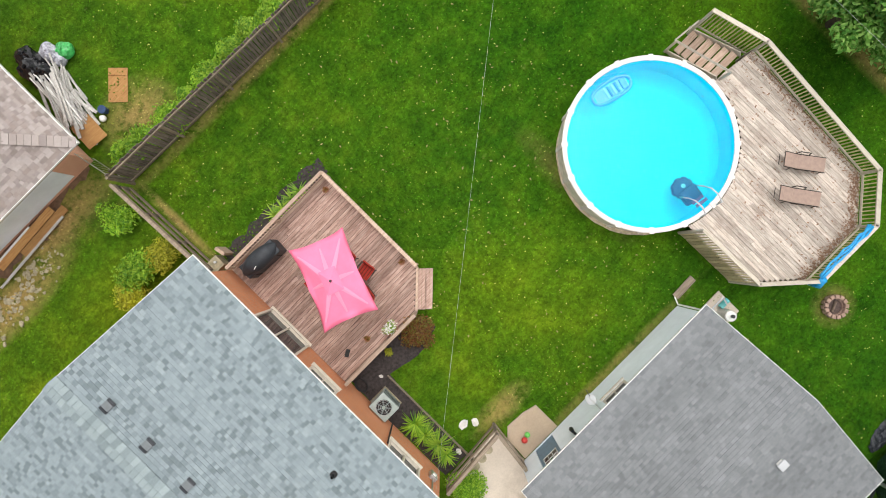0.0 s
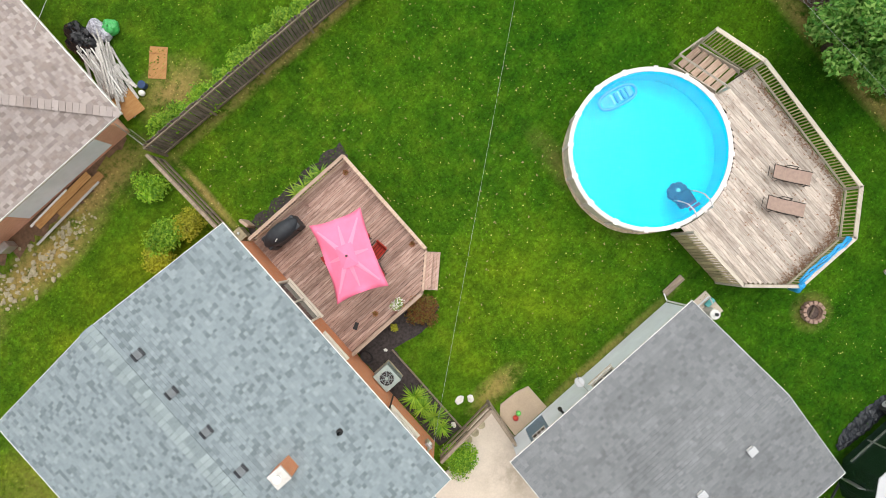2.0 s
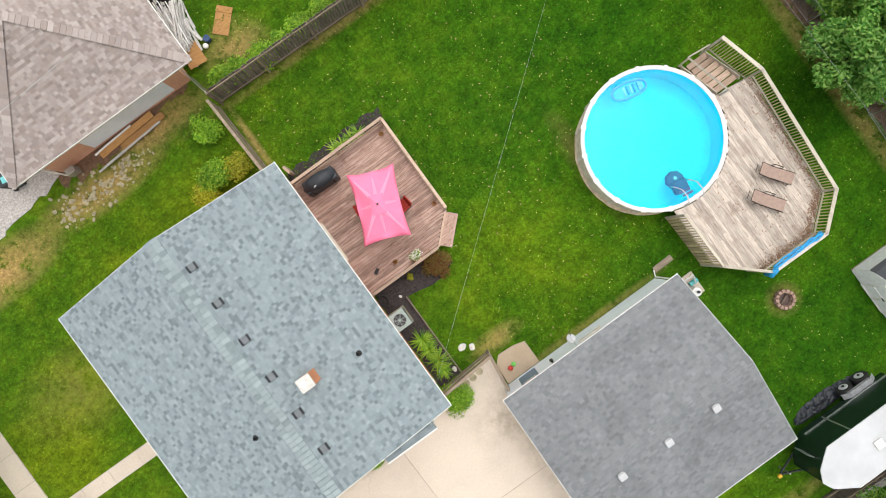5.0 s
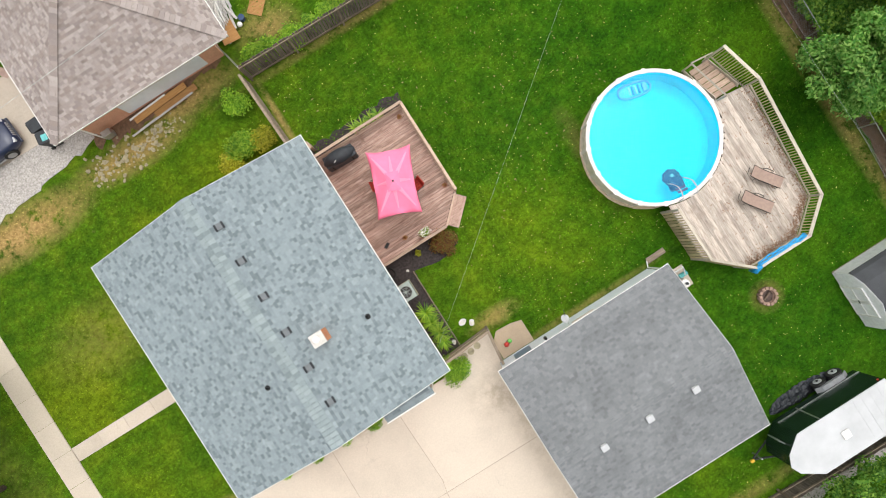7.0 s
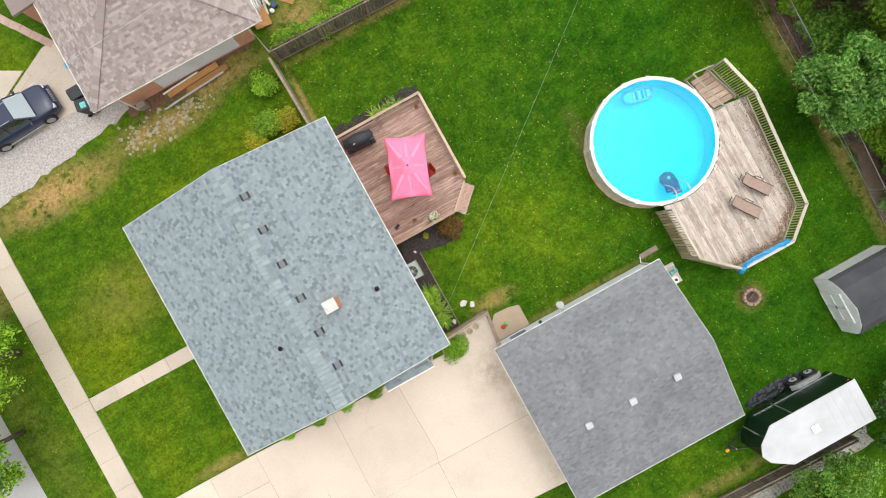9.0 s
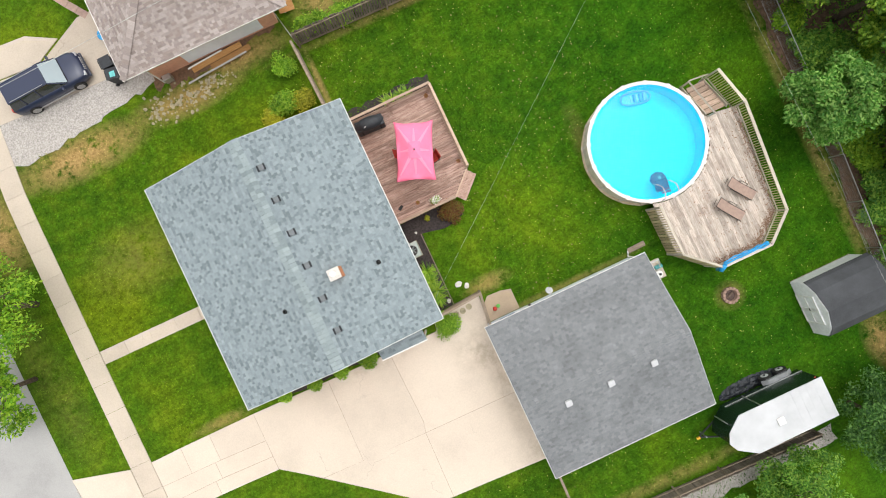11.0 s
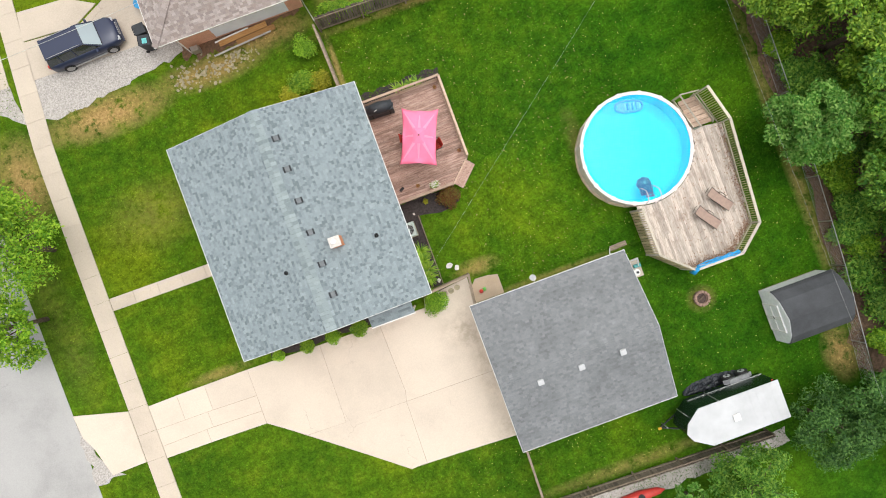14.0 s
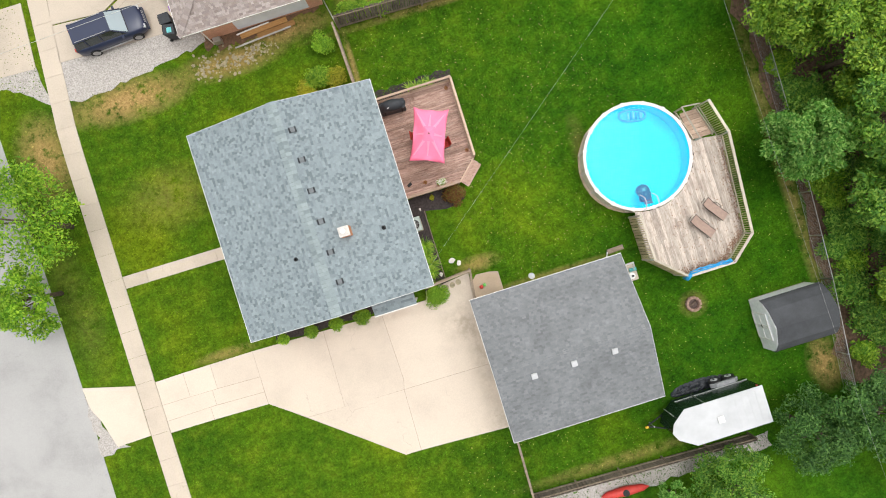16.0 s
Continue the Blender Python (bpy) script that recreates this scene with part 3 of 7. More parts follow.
def wall(parent, a, b, z0, z1, thick, material, openings=(), label=""):
    """A wall from a to b in plan, with rectangular openings (from, to, sill, head) along it."""
    a, b = Vector((*a, 0)), Vector((*b, 0))
    d = (b - a).normalized()
    L = (b - a).length
    bm = bm_new()
    ss = sorted({0.0, L, *(v for o in openings for v in o[:2])})
    zs = sorted({z0, z1, *(v for o in openings for v in o[2:])})
    nrm = Vector((-d.y, d.x, 0)) * (thick / 2)
    verts = {}

    def vert(i, j, side):
        if (i, j, side) not in verts:
            p = a + d * ss[i] + nrm * side
            verts[i, j, side] = bm.verts.new((p.x, p.y, zs[j]))
        return verts[i, j, side]

    def solid(i, j):
        if not (0 <= i < len(ss) - 1 and 0 <= j < len(zs) - 1):
            return False
        sm, zm = (ss[i] + ss[i + 1]) / 2, (zs[j] + zs[j + 1]) / 2
        return not any(o0 < sm < o1 and lo < zm < hi for o0, o1, lo, hi in openings)
    for i in range(len(ss) - 1):
        for j in range(len(zs) - 1):
            if not solid(i, j):
                continue
            for side in (-1, 1):
                bm.faces.new([vert(p, q, side) for p, q in ((i, j), (i + 1, j), (i + 1, j + 1), (i, j + 1))])
            for di, dj, (p, q), (p2, q2) in ((-1, 0, (i, j), (i, j + 1)), (1, 0, (i + 1, j), (i + 1, j + 1)), (0, -1, (i, j), (i + 1, j)), (0, 1, (i, j + 1), (i + 1, j + 1))):
                if not solid(i + di, j + dj):
                    bm.faces.new((vert(p, q, -1), vert(p2, q2, -1), vert(p2, q2, 1), vert(p, q, 1)))
    bmesh.ops.recalc_face_normals(bm, faces=bm.faces[:])
    return part("wall", bm, material, parent, label)


def window_unit(parent, name, c, w, h, rz, sashes=1, frame_mat=None, depth=0.1):
    """A window: frame, sill and glass panes; local x runs along the wall."""
    frame_mat = frame_mat or M_TRIM
    win = new(name)
    win.parent = parent
    win.matrix_basis = pose(*c, 0, 0, rz)
    bm = bm_new()
    for sx in (-1, 1):
        box(bm, (sx * (w / 2 - 0.04), 0, 0), (0.08, depth, h))
    for sz in (-1, 1):
        box(bm, (0, 0, sz * (h / 2 - 0.04)), (w - 0.16, depth, 0.08))
    for k in range(1, sashes):
        box(bm, (-w / 2 + w * k / sashes, 0, 0), (0.06, depth * 0.8, h - 0.16))
    part("frame", bm, frame_mat, win)
    part("sill", box(bm_new(), (0, -0.07, -h / 2 - 0.03), (w + 0.08, depth + 0.02, 0.04)), frame_mat, win)
    for k in range(sashes):
        pw = (w - 0.16) / sashes
        part("pane", box(bm_new(), (-w / 2 + 0.08 + pw * (k + 0.5), 0.01, 0), (pw - 0.03, 0.012, h - 0.16)), M_GLASS, win)
    return win


def gutter(parent, a, b, z, name="gutter", r=0.03):
    bm = bm_new()
    a, b = Vector((*a, z)), Vector((*b, z))
    d = (b - a).normalized()
    ang = math.degrees(math.atan2(d.y, d.x))
    c = (a + b) / 2
    L = (b - a).length
    box(bm, (c.x, c.y, z - r), (L, r * 1.6, 0.01), ang)
    nrm = Vector((-d.y, d.x, 0))
    for s in (-1, 1):
        q = c + nrm * (s * r * 0.8)
        box(bm, (q.x, q.y, z - r / 2), (L, 0.012, r), ang)
    return part(name, bm, M_WHITE, parent)


M_CREAM = plain("cream_window_paint", (0.66, 0.6, 0.5), 0.55, 0, 0.15)
# grey-roofed brick house
HX0, HX1, HY0, HY1, HE, HR, HRX = -15.78, -5.58, -6.16, 5.36, 4.2, 5.3, -10.78
HWX = -6.24  # middle of the wall behind the deck
house = thing("house", pose(0, 0, 0), "single-storey red brick house with a blue-grey shingle roof", "house")
wall(house, (HWX, -5.9), (HWX, 5.1), 0, HE - 0.12, 0.2, M_BRICK, ((1.0, 2.5, 1.7, 2.9), (5.0, 6.3, 1.9, 3.0), (6.9, 8.9, 0.55, 2.65)))
wall(house, (-15.3, -5.9), (-15.3, 5.1), 0, HE - 0.12, 0.2, M_BRICK, ((2.0, 3.6, 1.5, 2.9), (5.0, 6.0, 0.3, 2.4), (7.6, 9.4, 1.5, 2.9)))
for yy in (-5.9, 5.1):
    w0 = wall(house, (-15.2, yy), (HWX - 0.1, yy), 0, HE - 0.12, 0.2, M_BRICK, ((1.2, 2.6, 1.6, 2.8),))
    bm = bm_new()
    g1 = [bm.verts.new((x, yy + s, z)) for s in (-0.1, 0.1) for x, z in ((-15.4, HE - 0.12), (HRX, HR - 0.16), (HWX + 0.1, HE - 0.12))]
    bm.faces.new(g1[:3])
    bm.faces.new(g1[3:][::-1])
    for i in range(3):
        bm.faces.new((g1[i], g1[(i + 1) % 3], g1[3 + (i + 1) % 3], g1[3 + i]))
    bmesh.ops.recalc_face_normals(bm, faces=bm.faces[:])
    part("gable", bm, M_SIDING, house)
window_unit(house, "window", (HWX + 0.06, -4.15, 2.3), 1.5, 1.2, 90, 2, M_CREAM, 0.2)
window_unit(house, "window", (HWX + 0.06, -0.25, 2.45), 1.3, 1.1, 90, 2, M_CREAM, 0.2)
window_unit(house, "window", (-15.32, -3.1, 2.2), 1.6, 1.4, -90, 2)
window_unit(house, "window", (-15.32, 2.6, 2.2), 1.8, 1.4, -90, 2)
window_unit(house, "window", (-13.3, -5.93, 2.2), 1.4, 1.2, 0, 2)
window_unit(house, "window", (-13.3, 5.13, 2.2), 1.4, 1.2, 180, 2)
patio_door = window_unit(house, "patio_door", (HWX + 0.06, 2.0, 1.6), 2.0, 2.1, 90, 2, M_CREAM, 0.2)
front_door = new("front_door")
front_door.parent = house
front_door.matrix_basis = pose(-15.32, -0.4, 1.35, 0, 0, -90)
part("leaf", box(bm_new(), (0, 0, 0), (1.0, 0.06, 2.1), bevel=0.01), M_WHITE, front_door)
part("knob", cyl(bm_new(), (0.4, -0.06, 0), 0.03, 0.06, 10, rx=90), M_STEEL, front_door)
roof = gable_roof(house, HX0, HX1, HY0, HY1, HE, HR, HRX, "y", M_GREY_ROOF)
HYM, HYL = (HY0 + HY1) / 2, HY1 - HY0
# unseen white board under the eave, added to bounce light onto the brick
part("soffit", box(bm_new(), (HX1 - 0.29, HYM, HE - 0.155), (0.54, HYL - 0.04, 0.02)), M_WHITE, roof)
for x_e, seed in ((HX1, 3), (HX0, 4)):
    run, rise = HRX - x_e, HR - HE
    shingles(roof, (x_e, HYM, HE), (0, 1, 0), (run, 0, rise), HYL, math.hypot(run, rise), 0.132, 0.09, 0.22, seed, M_GREY_ROOF, M_GREY_PIECE,
             near=(lambda x, y: -6.7 < x and -5.0 < y < 5.2) if x_e == HX1 else None)
# ridge caps
gcap = rng(5)
cap_me = mesh_of("ridge_shingle", box(bm_new(), (0, 0, 0), (0.3, 0.17, 0.03), 0, 5), shingle_piece_material("ridge_shingle_piece", [(0.19, 0.23, 0.238), (0.29, 0.342, 0.348), (0.24, 0.288, 0.295)]))
yk = HY0 + 0.05
while yk < HY1 - 0.1:
    for s in (-1, 1):
        piece("ridge_shingle", cap_me, roof, pose(HRX + s * 0.13, yk + 0.1, HR - 0.012, 0, s * 12.2 + gcap.normal(0, 1), 0))
    yk += 0.195
# white drip edges
for x in (HX0, HX1):
    part("drip_edge", box(bm_new(), (x + (0.012 if x > -10 else -0.012), HYM, HE - 0.025), (0.03, HYL + 0.04, 0.07)), M_WHITE, roof)
for y in (HY0 - 0.012, HY1 + 0.012):
    for xa in (HX0, HX1):
        run, rise = HRX - xa, HR - HE
        ang = math.degrees(math.atan2(rise, abs(run))) * (1 if run < 0 else -1)
        part("rake_board", box(bm_new(), ((xa + HRX) / 2, y, (HE + HR) / 2 - 0.075), (math.hypot(run, rise), 0.025, 0.09), 0, 0, ang), M_WHITE, roof)


def roof_z(x):
    return HE + (HR - HE) * (1 - abs(x - HRX) / abs((HX1 if x > HRX else HX0) - HRX))


for y in (3.72, 2.1, 0.44, -1.22, -2.88, -4.48):
    z = roof_z(-10.1)
    v = thing("roof_vent", pose(-10.12, y, z, 0, 12.2, 0) @ Matrix.Scale(0.82, 4), "low grey metal roof vent with dark louvred sides", "roof vent", "vents along the ridge")
    part("hood", box(bm_new(), (0, 0, 0.085), (0.27, 0.33, 0.05), bevel=0.015), plain("vent_grey", (0.13, 0.142, 0.15), 0.55, 0.1, 0.15), v)
    part("flashing", box(bm_new(), (0, 0, 0.022), (0.5, 0.4, 0.012)), M_GREY_ROOF, v)
    for s in (-1, 1):
        part("louvre", box(bm_new(), (s * 0.185, 0, 0.065), (0.1, 0.36, 0.07), 0, 0, s * 18, bevel=0.01), M_BLACK, v)
for x, y in ((-7.2, -2.45), (-11.95, -2.7)):
    z = roof_z(x)
    v = thing("vent_pipe", pose(x, y, z) @ Matrix.Diagonal((0.85, 0.85, 0.55, 1)), "black plumbing vent pipe on the grey roof", "vent pipe", "plumbing vents")
    part("boot", cyl(bm_new(), (0, 0, 0.03), 0.16, 0.12, 20, 0.08), M_RUBBER, v)
    bm = bm_new()
    cyl(bm, (0, 0, 0.2), 0.06, 0.3, 16, caps=False)
    cyl(bm, (0, 0, 0.2), 0.045, 0.3, 16, caps=False)
    part("pipe", bm, M_DARKMETAL, v)
chimney = thing("chimney", pose(-9.05, -2.12, roof_z(-9.05) - 0.15) @ Matrix.Diagonal((0.86, 0.88, 0.95, 1)), "short red brick chimney with a pale concrete cap and flue", "chimney")
part("brick_shaft", box(bm_new(), (0, 0, 0.5), (0.62, 0.56, 1.0)), M_BRICK, chimney)
part("cap", box(bm_new(), (0, 0, 1.05), (0.66, 0.6, 0.1), bevel=0.03), plain("cap_concrete", (0.6, 0.57, 0.53), 0.85, 0, 0.25, 5), chimney)
part("flue", cyl(bm_new(), (-0.03, 0.02, 1.17), 0.13, 0.16, 18, 0.11), M_WHITE, chimney)
part("flue_cap", cyl(bm_new(), (-0.03, 0.02, 1.27), 0.15, 0.05, 18, 0.05), M_WHITE, chimney)
# entrance canopy on the driveway side
canopy = new("porch_roof")
canopy.parent = house
bm = bm_new()
a4 = [bm.verts.new(p) for p in ((-9.3, -6.93, 2.62), (-6.85, -6.93, 2.62), (-6.85, -5.95, 2.98), (-9.3, -5.95, 2.98))]
b4 = [bm.verts.new((v.co.x, v.co.y, v.co.z - 0.12)) for v in a4]
bm.faces.new(a4)
bm.faces.new(b4[::-1])
for i in range(4):
    bm.faces.new((b4[i], b4[(i + 1) % 4], a4[(i + 1) % 4], a4[i]))
part("canopy_deck", bm, M_GREY_ROOF, canopy)
shingles(canopy, (-8.075, -6.93, 2.625), (1, 0, 0), (0, 0.98, 0.36), 2.45, 1.03, 0.143, 0.12, 0.34, 8, M_GREY_ROOF, M_GREY_PIECE)
part("canopy_trim", box(bm_new(), (-8.075, -6.97, 2.57), (2.5, 0.06, 0.13)), M_WHITE, canopy)
for x in (-9.1, -6.95):
    part("post", box(bm_new(), (x, -6.82, 1.27), (0.1, 0.1, 2.46), bevel=0.01), M_WHITE, canopy)

# garage
GX0, GX1, GY0, GY1, GE, GR, GRY = -3.96, 4.93, -16.08, -7.68, 2.55, 3.75, -11.85
garage = thing("garage", pose(0, 0, 0), "pale-sided detached garage with a dark grey shingle roof", "garage")
wall(garage, (GX0 + 0.2, GY1 - 0.34), (GX1 - 0.15, GY1 - 0.34), 0, GE - 0.1, 0.16, M_SIDING, ((0.75, 1.65, 0.06, 2.06), (3.9, 5.0, 1.3, 1.85)))
wall(garage, (GX0 + 0.2, GY0 + 0.28), (GX1 - 0.15, GY0 + 0.28), 0, GE - 0.1, 0.16, M_SIDING)
wall(garage, (GX0 + 0.28, GY0 + 0.36), (GX0 + 0.28, GY1 - 0.5), 0, GE - 0.1, 0.16, M_SIDING, ((0.9, 3.3, 0.06, 2.1), (4.3, 6.7, 0.06, 2.1)))
wall(garage, (GX1 - 0.23, GY0 + 0.36), (GX1 - 0.23, GY1 - 0.5), 0, GE - 0.1, 0.16, M_SIDING)
for xx in (GX0 + 0.28, GX1 - 0.23):
    bm = bm_new()
    g1 = [bm.verts.new((xx + s, y, z)) for s in (-0.08, 0.08) for y, z in ((GY0 + 0.28, GE - 0.1), (GRY, GR - 0.16), (GY1 - 0.34, GE - 0.1))]
    bm.faces.new(g1[:3])
    bm.faces.new(g1[3:][::-1])
    for i in range(3):
        bm.faces.new((g1[i], g1[(i + 1) % 3], g1[3 + (i + 1) % 3], g1[3 + i]))
    bmesh.ops.recalc_face_normals(bm, faces=bm.faces[:])
    part("gable", bm, M_SIDING, garage)
for yc in (-13.74, -10.34):
    gd = new("garage_door")
    gd.parent = garage
    gd.matrix_basis = pose(GX0 + 0.28, yc, 1.08, 0, 0, 90)
    for k in range(4):
        part("panel", box(bm_new(), (0, 0, -0.76 + k * 0.51), (2.36, 0.05, 0.5), bevel=0.012), M_WHITE, gd)
door = new("side_door")
door.parent = garage
door.matrix_basis = pose(GX0 + 0.2 + 1.2, GY1 - 0.32, 1.06, 0, 0, 180)
part("leaf", box(bm_new(), (0, 0, 0), (0.88, 0.05, 1.98)), plain("door_blue_grey", (0.12, 0.2, 0.27), 0.4, 0, 0.2), door)
bm = bm_new()
for k in range(4):
    box(bm, (-0.3 + k * 0.2, -0.035, 0.52), (0.025, 0.02, 0.75))
for k in range(3):
    box(bm, (0, -0.035, 0.17 + k * 0.35), (0.62, 0.02, 0.025))
part("muntin", bm, M_WHITE, door)
part("pane", box(bm_new(), (0, -0.028, 0.52), (0.6, 0.008, 0.7)), M_GLASS, door)
window_unit(garage, "window", (GX0 + 0.2 + 4.45, GY1 - 0.32, 1.57), 1.1, 0.55, 180, 2)
groof = gable_roof(garage, GX0, GX1, GY0, GY1, GE, GR, GRY, "x", M_DARK_ROOF)
# added out of sight below the eave to brighten the garage wall
part("soffit", box(bm_new(), ((GX0 + GX1) / 2, GY1 - 0.135, GE - 0.155), (GX1 - GX0 - 0.04, 0.24, 0.02)), M_WHITE, groof)
for y_e, seed in ((GY1, 13), (GY0, 14)):
    run, rise = GRY - y_e, GR - GE
    shingles(groof, ((GX0 + GX1) / 2, y_e, GE), (1, 0, 0), (0, run, rise), GX1 - GX0, math.hypot(run, rise), 0.125, 0.12, 0.27, seed, M_DARK_ROOF, M_DARK_PIECE,
             near=(lambda x, y: y > -8.75 and x > -3.9) if y_e == GY1 else None)
gcap_me = mesh_of("ridge_shingle", box(bm_new(), (0, 0, 0), (0.185, 0.25, 0.014)), M_DARK_PIECE)
xk = GX0 + 0.05
while xk < GX1 - 0.1:
    for s in (-1, 1):
        piece("ridge_shingle", gcap_me, groof, pose(xk + 0.1, GRY + s * 0.12, GR - 0.03, -s * 16, 0, 0))
    xk += 0.195
for y in (GY0 - 0.012, GY1 + 0.012):
    part("drip_edge", box(bm_new(), ((GX0 + GX1) / 2, y, GE - 0.025), (GX1 - GX0 + 0.04, 0.03, 0.07)), M_WHITE, groof)
for x in (GX0 - 0.012, GX1 + 0.012):
    for ya in (GY0, GY1):
        run, rise = GRY - ya, GR - GE
        ang = math.degrees(math.atan2(rise, run)) if run > 0 else -math.degrees(math.atan2(rise, -run))
        part("rake_board", box(bm_new(), (x, (ya + GRY) / 2, (GE + GR) / 2 - 0.075), (0.025, math.hypot(run, rise), 0.09), 0, ang, 0), M_WHITE, groof)
for x in (-1.85, 0.42, 2.72):
    z = GE + (GR - GE) * (1 - (GRY - (-12.5)) / (GRY - GY0))
    v = thing("roof_vent", pose(x, -12.5, z, 18, 0, 0), "square white metal vent on the dark garage roof", "roof vent", "vents on the garage")
    part("base", box(bm_new(), (0, 0, 0.05), (0.24, 0.22, 0.1)), M_WHITE, v)
    part("hood", box(bm_new(), (0, 0, 0.13), (0.33, 0.33, 0.06), bevel=0.02), M_WHITE_GLOSS, v)

# neighbour's house with a hipped tan roof
NX0, NX1, NY0, NY1, NE, NR = -15.1, -6.1, 11.25, 24.0, 2.72, 4.75
nhouse = thing("house", pose(0, 0, 0), "brick house with a tan shingle hip roof", "house")
wall(nhouse, (-14.3, 12.05), (-7.05, 12.05), 0, NE - 0.12, 0.2, M_PINK_BRICK, ((2.2, 6.1, 0.9, 2.3),))
wall(nhouse, (-14.4, 12.15), (-14.4, 23.2), 0, NE - 0.12, 0.2, M_PINK_BRICK, ((2.0, 3.6, 1.0, 2.2),))
wall(nhouse, (-7.15, 12.15), (-7.15, 23.2), 0, NE - 0.12, 0.2, M_PINK_BRICK)
wall(nhouse, (-14.3, 23.3), (-6.9, 23.3), 0, NE - 0.12, 0.2, M_PINK_BRICK)
part("siding_panel", box(bm_new(), (-10.15, 12.03, 1.4), (4.5, 0.22, 2.36)), M_SIDING, nhouse)
window_unit(nhouse, "window", (-14.42, 15.0, 1.6), 1.6, 1.2, -90, 2)
xm, run = (NX0 + NX1) / 2, (NX1 - NX0) / 2
bm = bm_new()
c4 = [bm.verts.new(p) for p in ((NX0, NY0, NE), (NX1, NY0, NE), (NX1, NY1, NE), (NX0, NY1, NE))]
r2 = [bm.verts.new((xm, NY0 + run, NR)), bm.verts.new((xm, NY1 - run, NR))]
d4 = [bm.verts.new((v.co.x, v.co.y, NE - 0.14)) for v in c4]
bm.faces.new((c4[0], c4[1], r2[0]))
bm.faces.new((c4[1], c4[2], r2[1], r2[0]))
bm.faces.new((c4[2], c4[3], r2[1]))
bm.faces.new((c4[3], c4[0], r2[0], r2[1]))
bm.faces.new(d4[::-1])
for i in range(4):
    bm.faces.new((d4[i], d4[(i + 1) % 4], c4[(i + 1) % 4], c4[i]))
nroof = part("roof", bm, M_TAN_ROOF, nhouse)
# hidden white reflector added under the overhang to lift the shaded wall
part("soffit", box(bm_new(), (xm, NY0 + 0.36, NE - 0.155), (NX1 - NX0 - 0.06, 0.66, 0.02)), M_WHITE, nroof)
sl = math.hypot(run, NR - NE)
shingles(nroof, (xm, NY0, NE), (1, 0, 0), (0, run, NR - NE), NX1 - NX0, sl, 0.125, 0.1, 0.28, 23, M_TAN_ROOF, M_TAN_PIECE, keep=lambda x, y: abs(x - xm) < run - (y - NY0) + 0.02, near=lambda x, y: y < 12.2)
for x_e, seed in ((NX0, 24), (NX1, 25)):
    sgn = 1 if x_e == NX0 else -1
    shingles(nroof, (x_e, (NY0 + NY1) / 2, NE), (0, 1, 0), (sgn * run, 0, NR - NE), NY1 - NY0, sl, 0.125, 0.1, 0.28, seed, M_TAN_ROOF, M_TAN_PIECE,
             keep=lambda x, y, e=x_e: min(y - NY0, NY1 - y) > abs(x - e) - 0.02)
for sx in (-1, 1):
    hip_me = mesh_of("hip_shingle", box(bm_new(), (0, 0, 0), (0.36, 0.2, 0.016)), M_TAN_PIECE)
    for k in range(int(run * 1.41 / 0.2)):
        q = k * 0.2 / 1.414 + 0.08
        piece("hip_shingle", hip_me, nroof, pose(xm + sx * (run - q), NY0 + q, NE + (NR - NE) * q / run + 0.022, 15, 0, sx * 45))
part("drip_edge", box(bm_new(), (xm, NY0 - 0.012, NE - 0.03), (NX1 - NX0 + 0.04, 0.03, 0.08)), M_WHITE, nroof)
for x in (NX0 - 0.012, NX1 + 0.012):
    part("drip_edge", box(bm_new(), (x, (NY0 + NY1) / 2, NE - 0.06), (0.03, NY1 - NY0 + 0.04, 0.15)), M_WHITE, nroof)
# front wing roof at the far street side
wing = new("porch_wing")
wing.parent = nhouse
part("wing_wall", box(bm_new(), (-15.4, 20.3, 1.25), (1.4, 5.6, 2.5)), M_PINK_BRICK, wing)
bm = bm_new()
w4 = [bm.verts.new(p) for p in ((-16.3, 17.1, 2.66), (-14.6, 17.1, 2.85), (-14.6, 23.6, 2.85), (-16.3, 23.6, 2.66))]
wb = [bm.verts.new((v.co.x, v.co.y, v.co.z - 0.14)) for v in w4]
bm.faces.new(w4)
bm.faces.new(wb[::-1])
for i in range(4):
    bm.faces.new((wb[i], wb[(i + 1) % 4], w4[(i + 1) % 4], w4[i]))
part("wing_roof", bm, M_TAN_ROOF, wing)


# ---- decks ----
def rail_run(parent, a, b, z0, z1, rail_mat, bal_mat, bal_me, cap_w=0.13, spacing=0.13, posts=True, balusters=True):
    """A guard rail from a to b: cap, lower rail, two posts and single balusters."""
    a, b = Vector((*a, 0)), Vector((*b, 0))
    d = b - a
    L = d.length
    ang = math.degrees(math.atan2(d.y, d.x))
    c = (a + b) / 2
    part("cap_rail", box(bm_new(), (c.x, c.y, z1 - 0.02), (L + cap_w * 0.4, cap_w, 0.04), ang, bevel=0.006), rail_mat, parent)
    part("lower_rail", box(bm_new(), (c.x, c.y, z0 + 0.1), (L, 0.04, 0.09), ang), rail_mat, parent)
    part("upper_rail", box(bm_new(), (c.x, c.y, z1 - 0.09), (L, 0.04, 0.09), ang), rail_mat, parent)
    if posts:
        for p in (a, b):
            part("post", box(bm_new(), (p.x, p.y, (z1 - 0.04) / 2), (0.09, 0.09, z1 - 0.04), ang), rail_mat, parent)
    if balusters:
        n = int(L / spacing)
        nrm = Vector((-d.y, d.x, 0)).normalized() * 0.04
        for k in range(1, n):
            p = a + d * (k / n) + nrm
            piece("baluster", bal_me, parent, pose(p.x, p.y, z0 + 0.05, 0, 0, ang) @ Matrix.Diagonal((1, 1, z1 - z0 - 0.1, 1)))


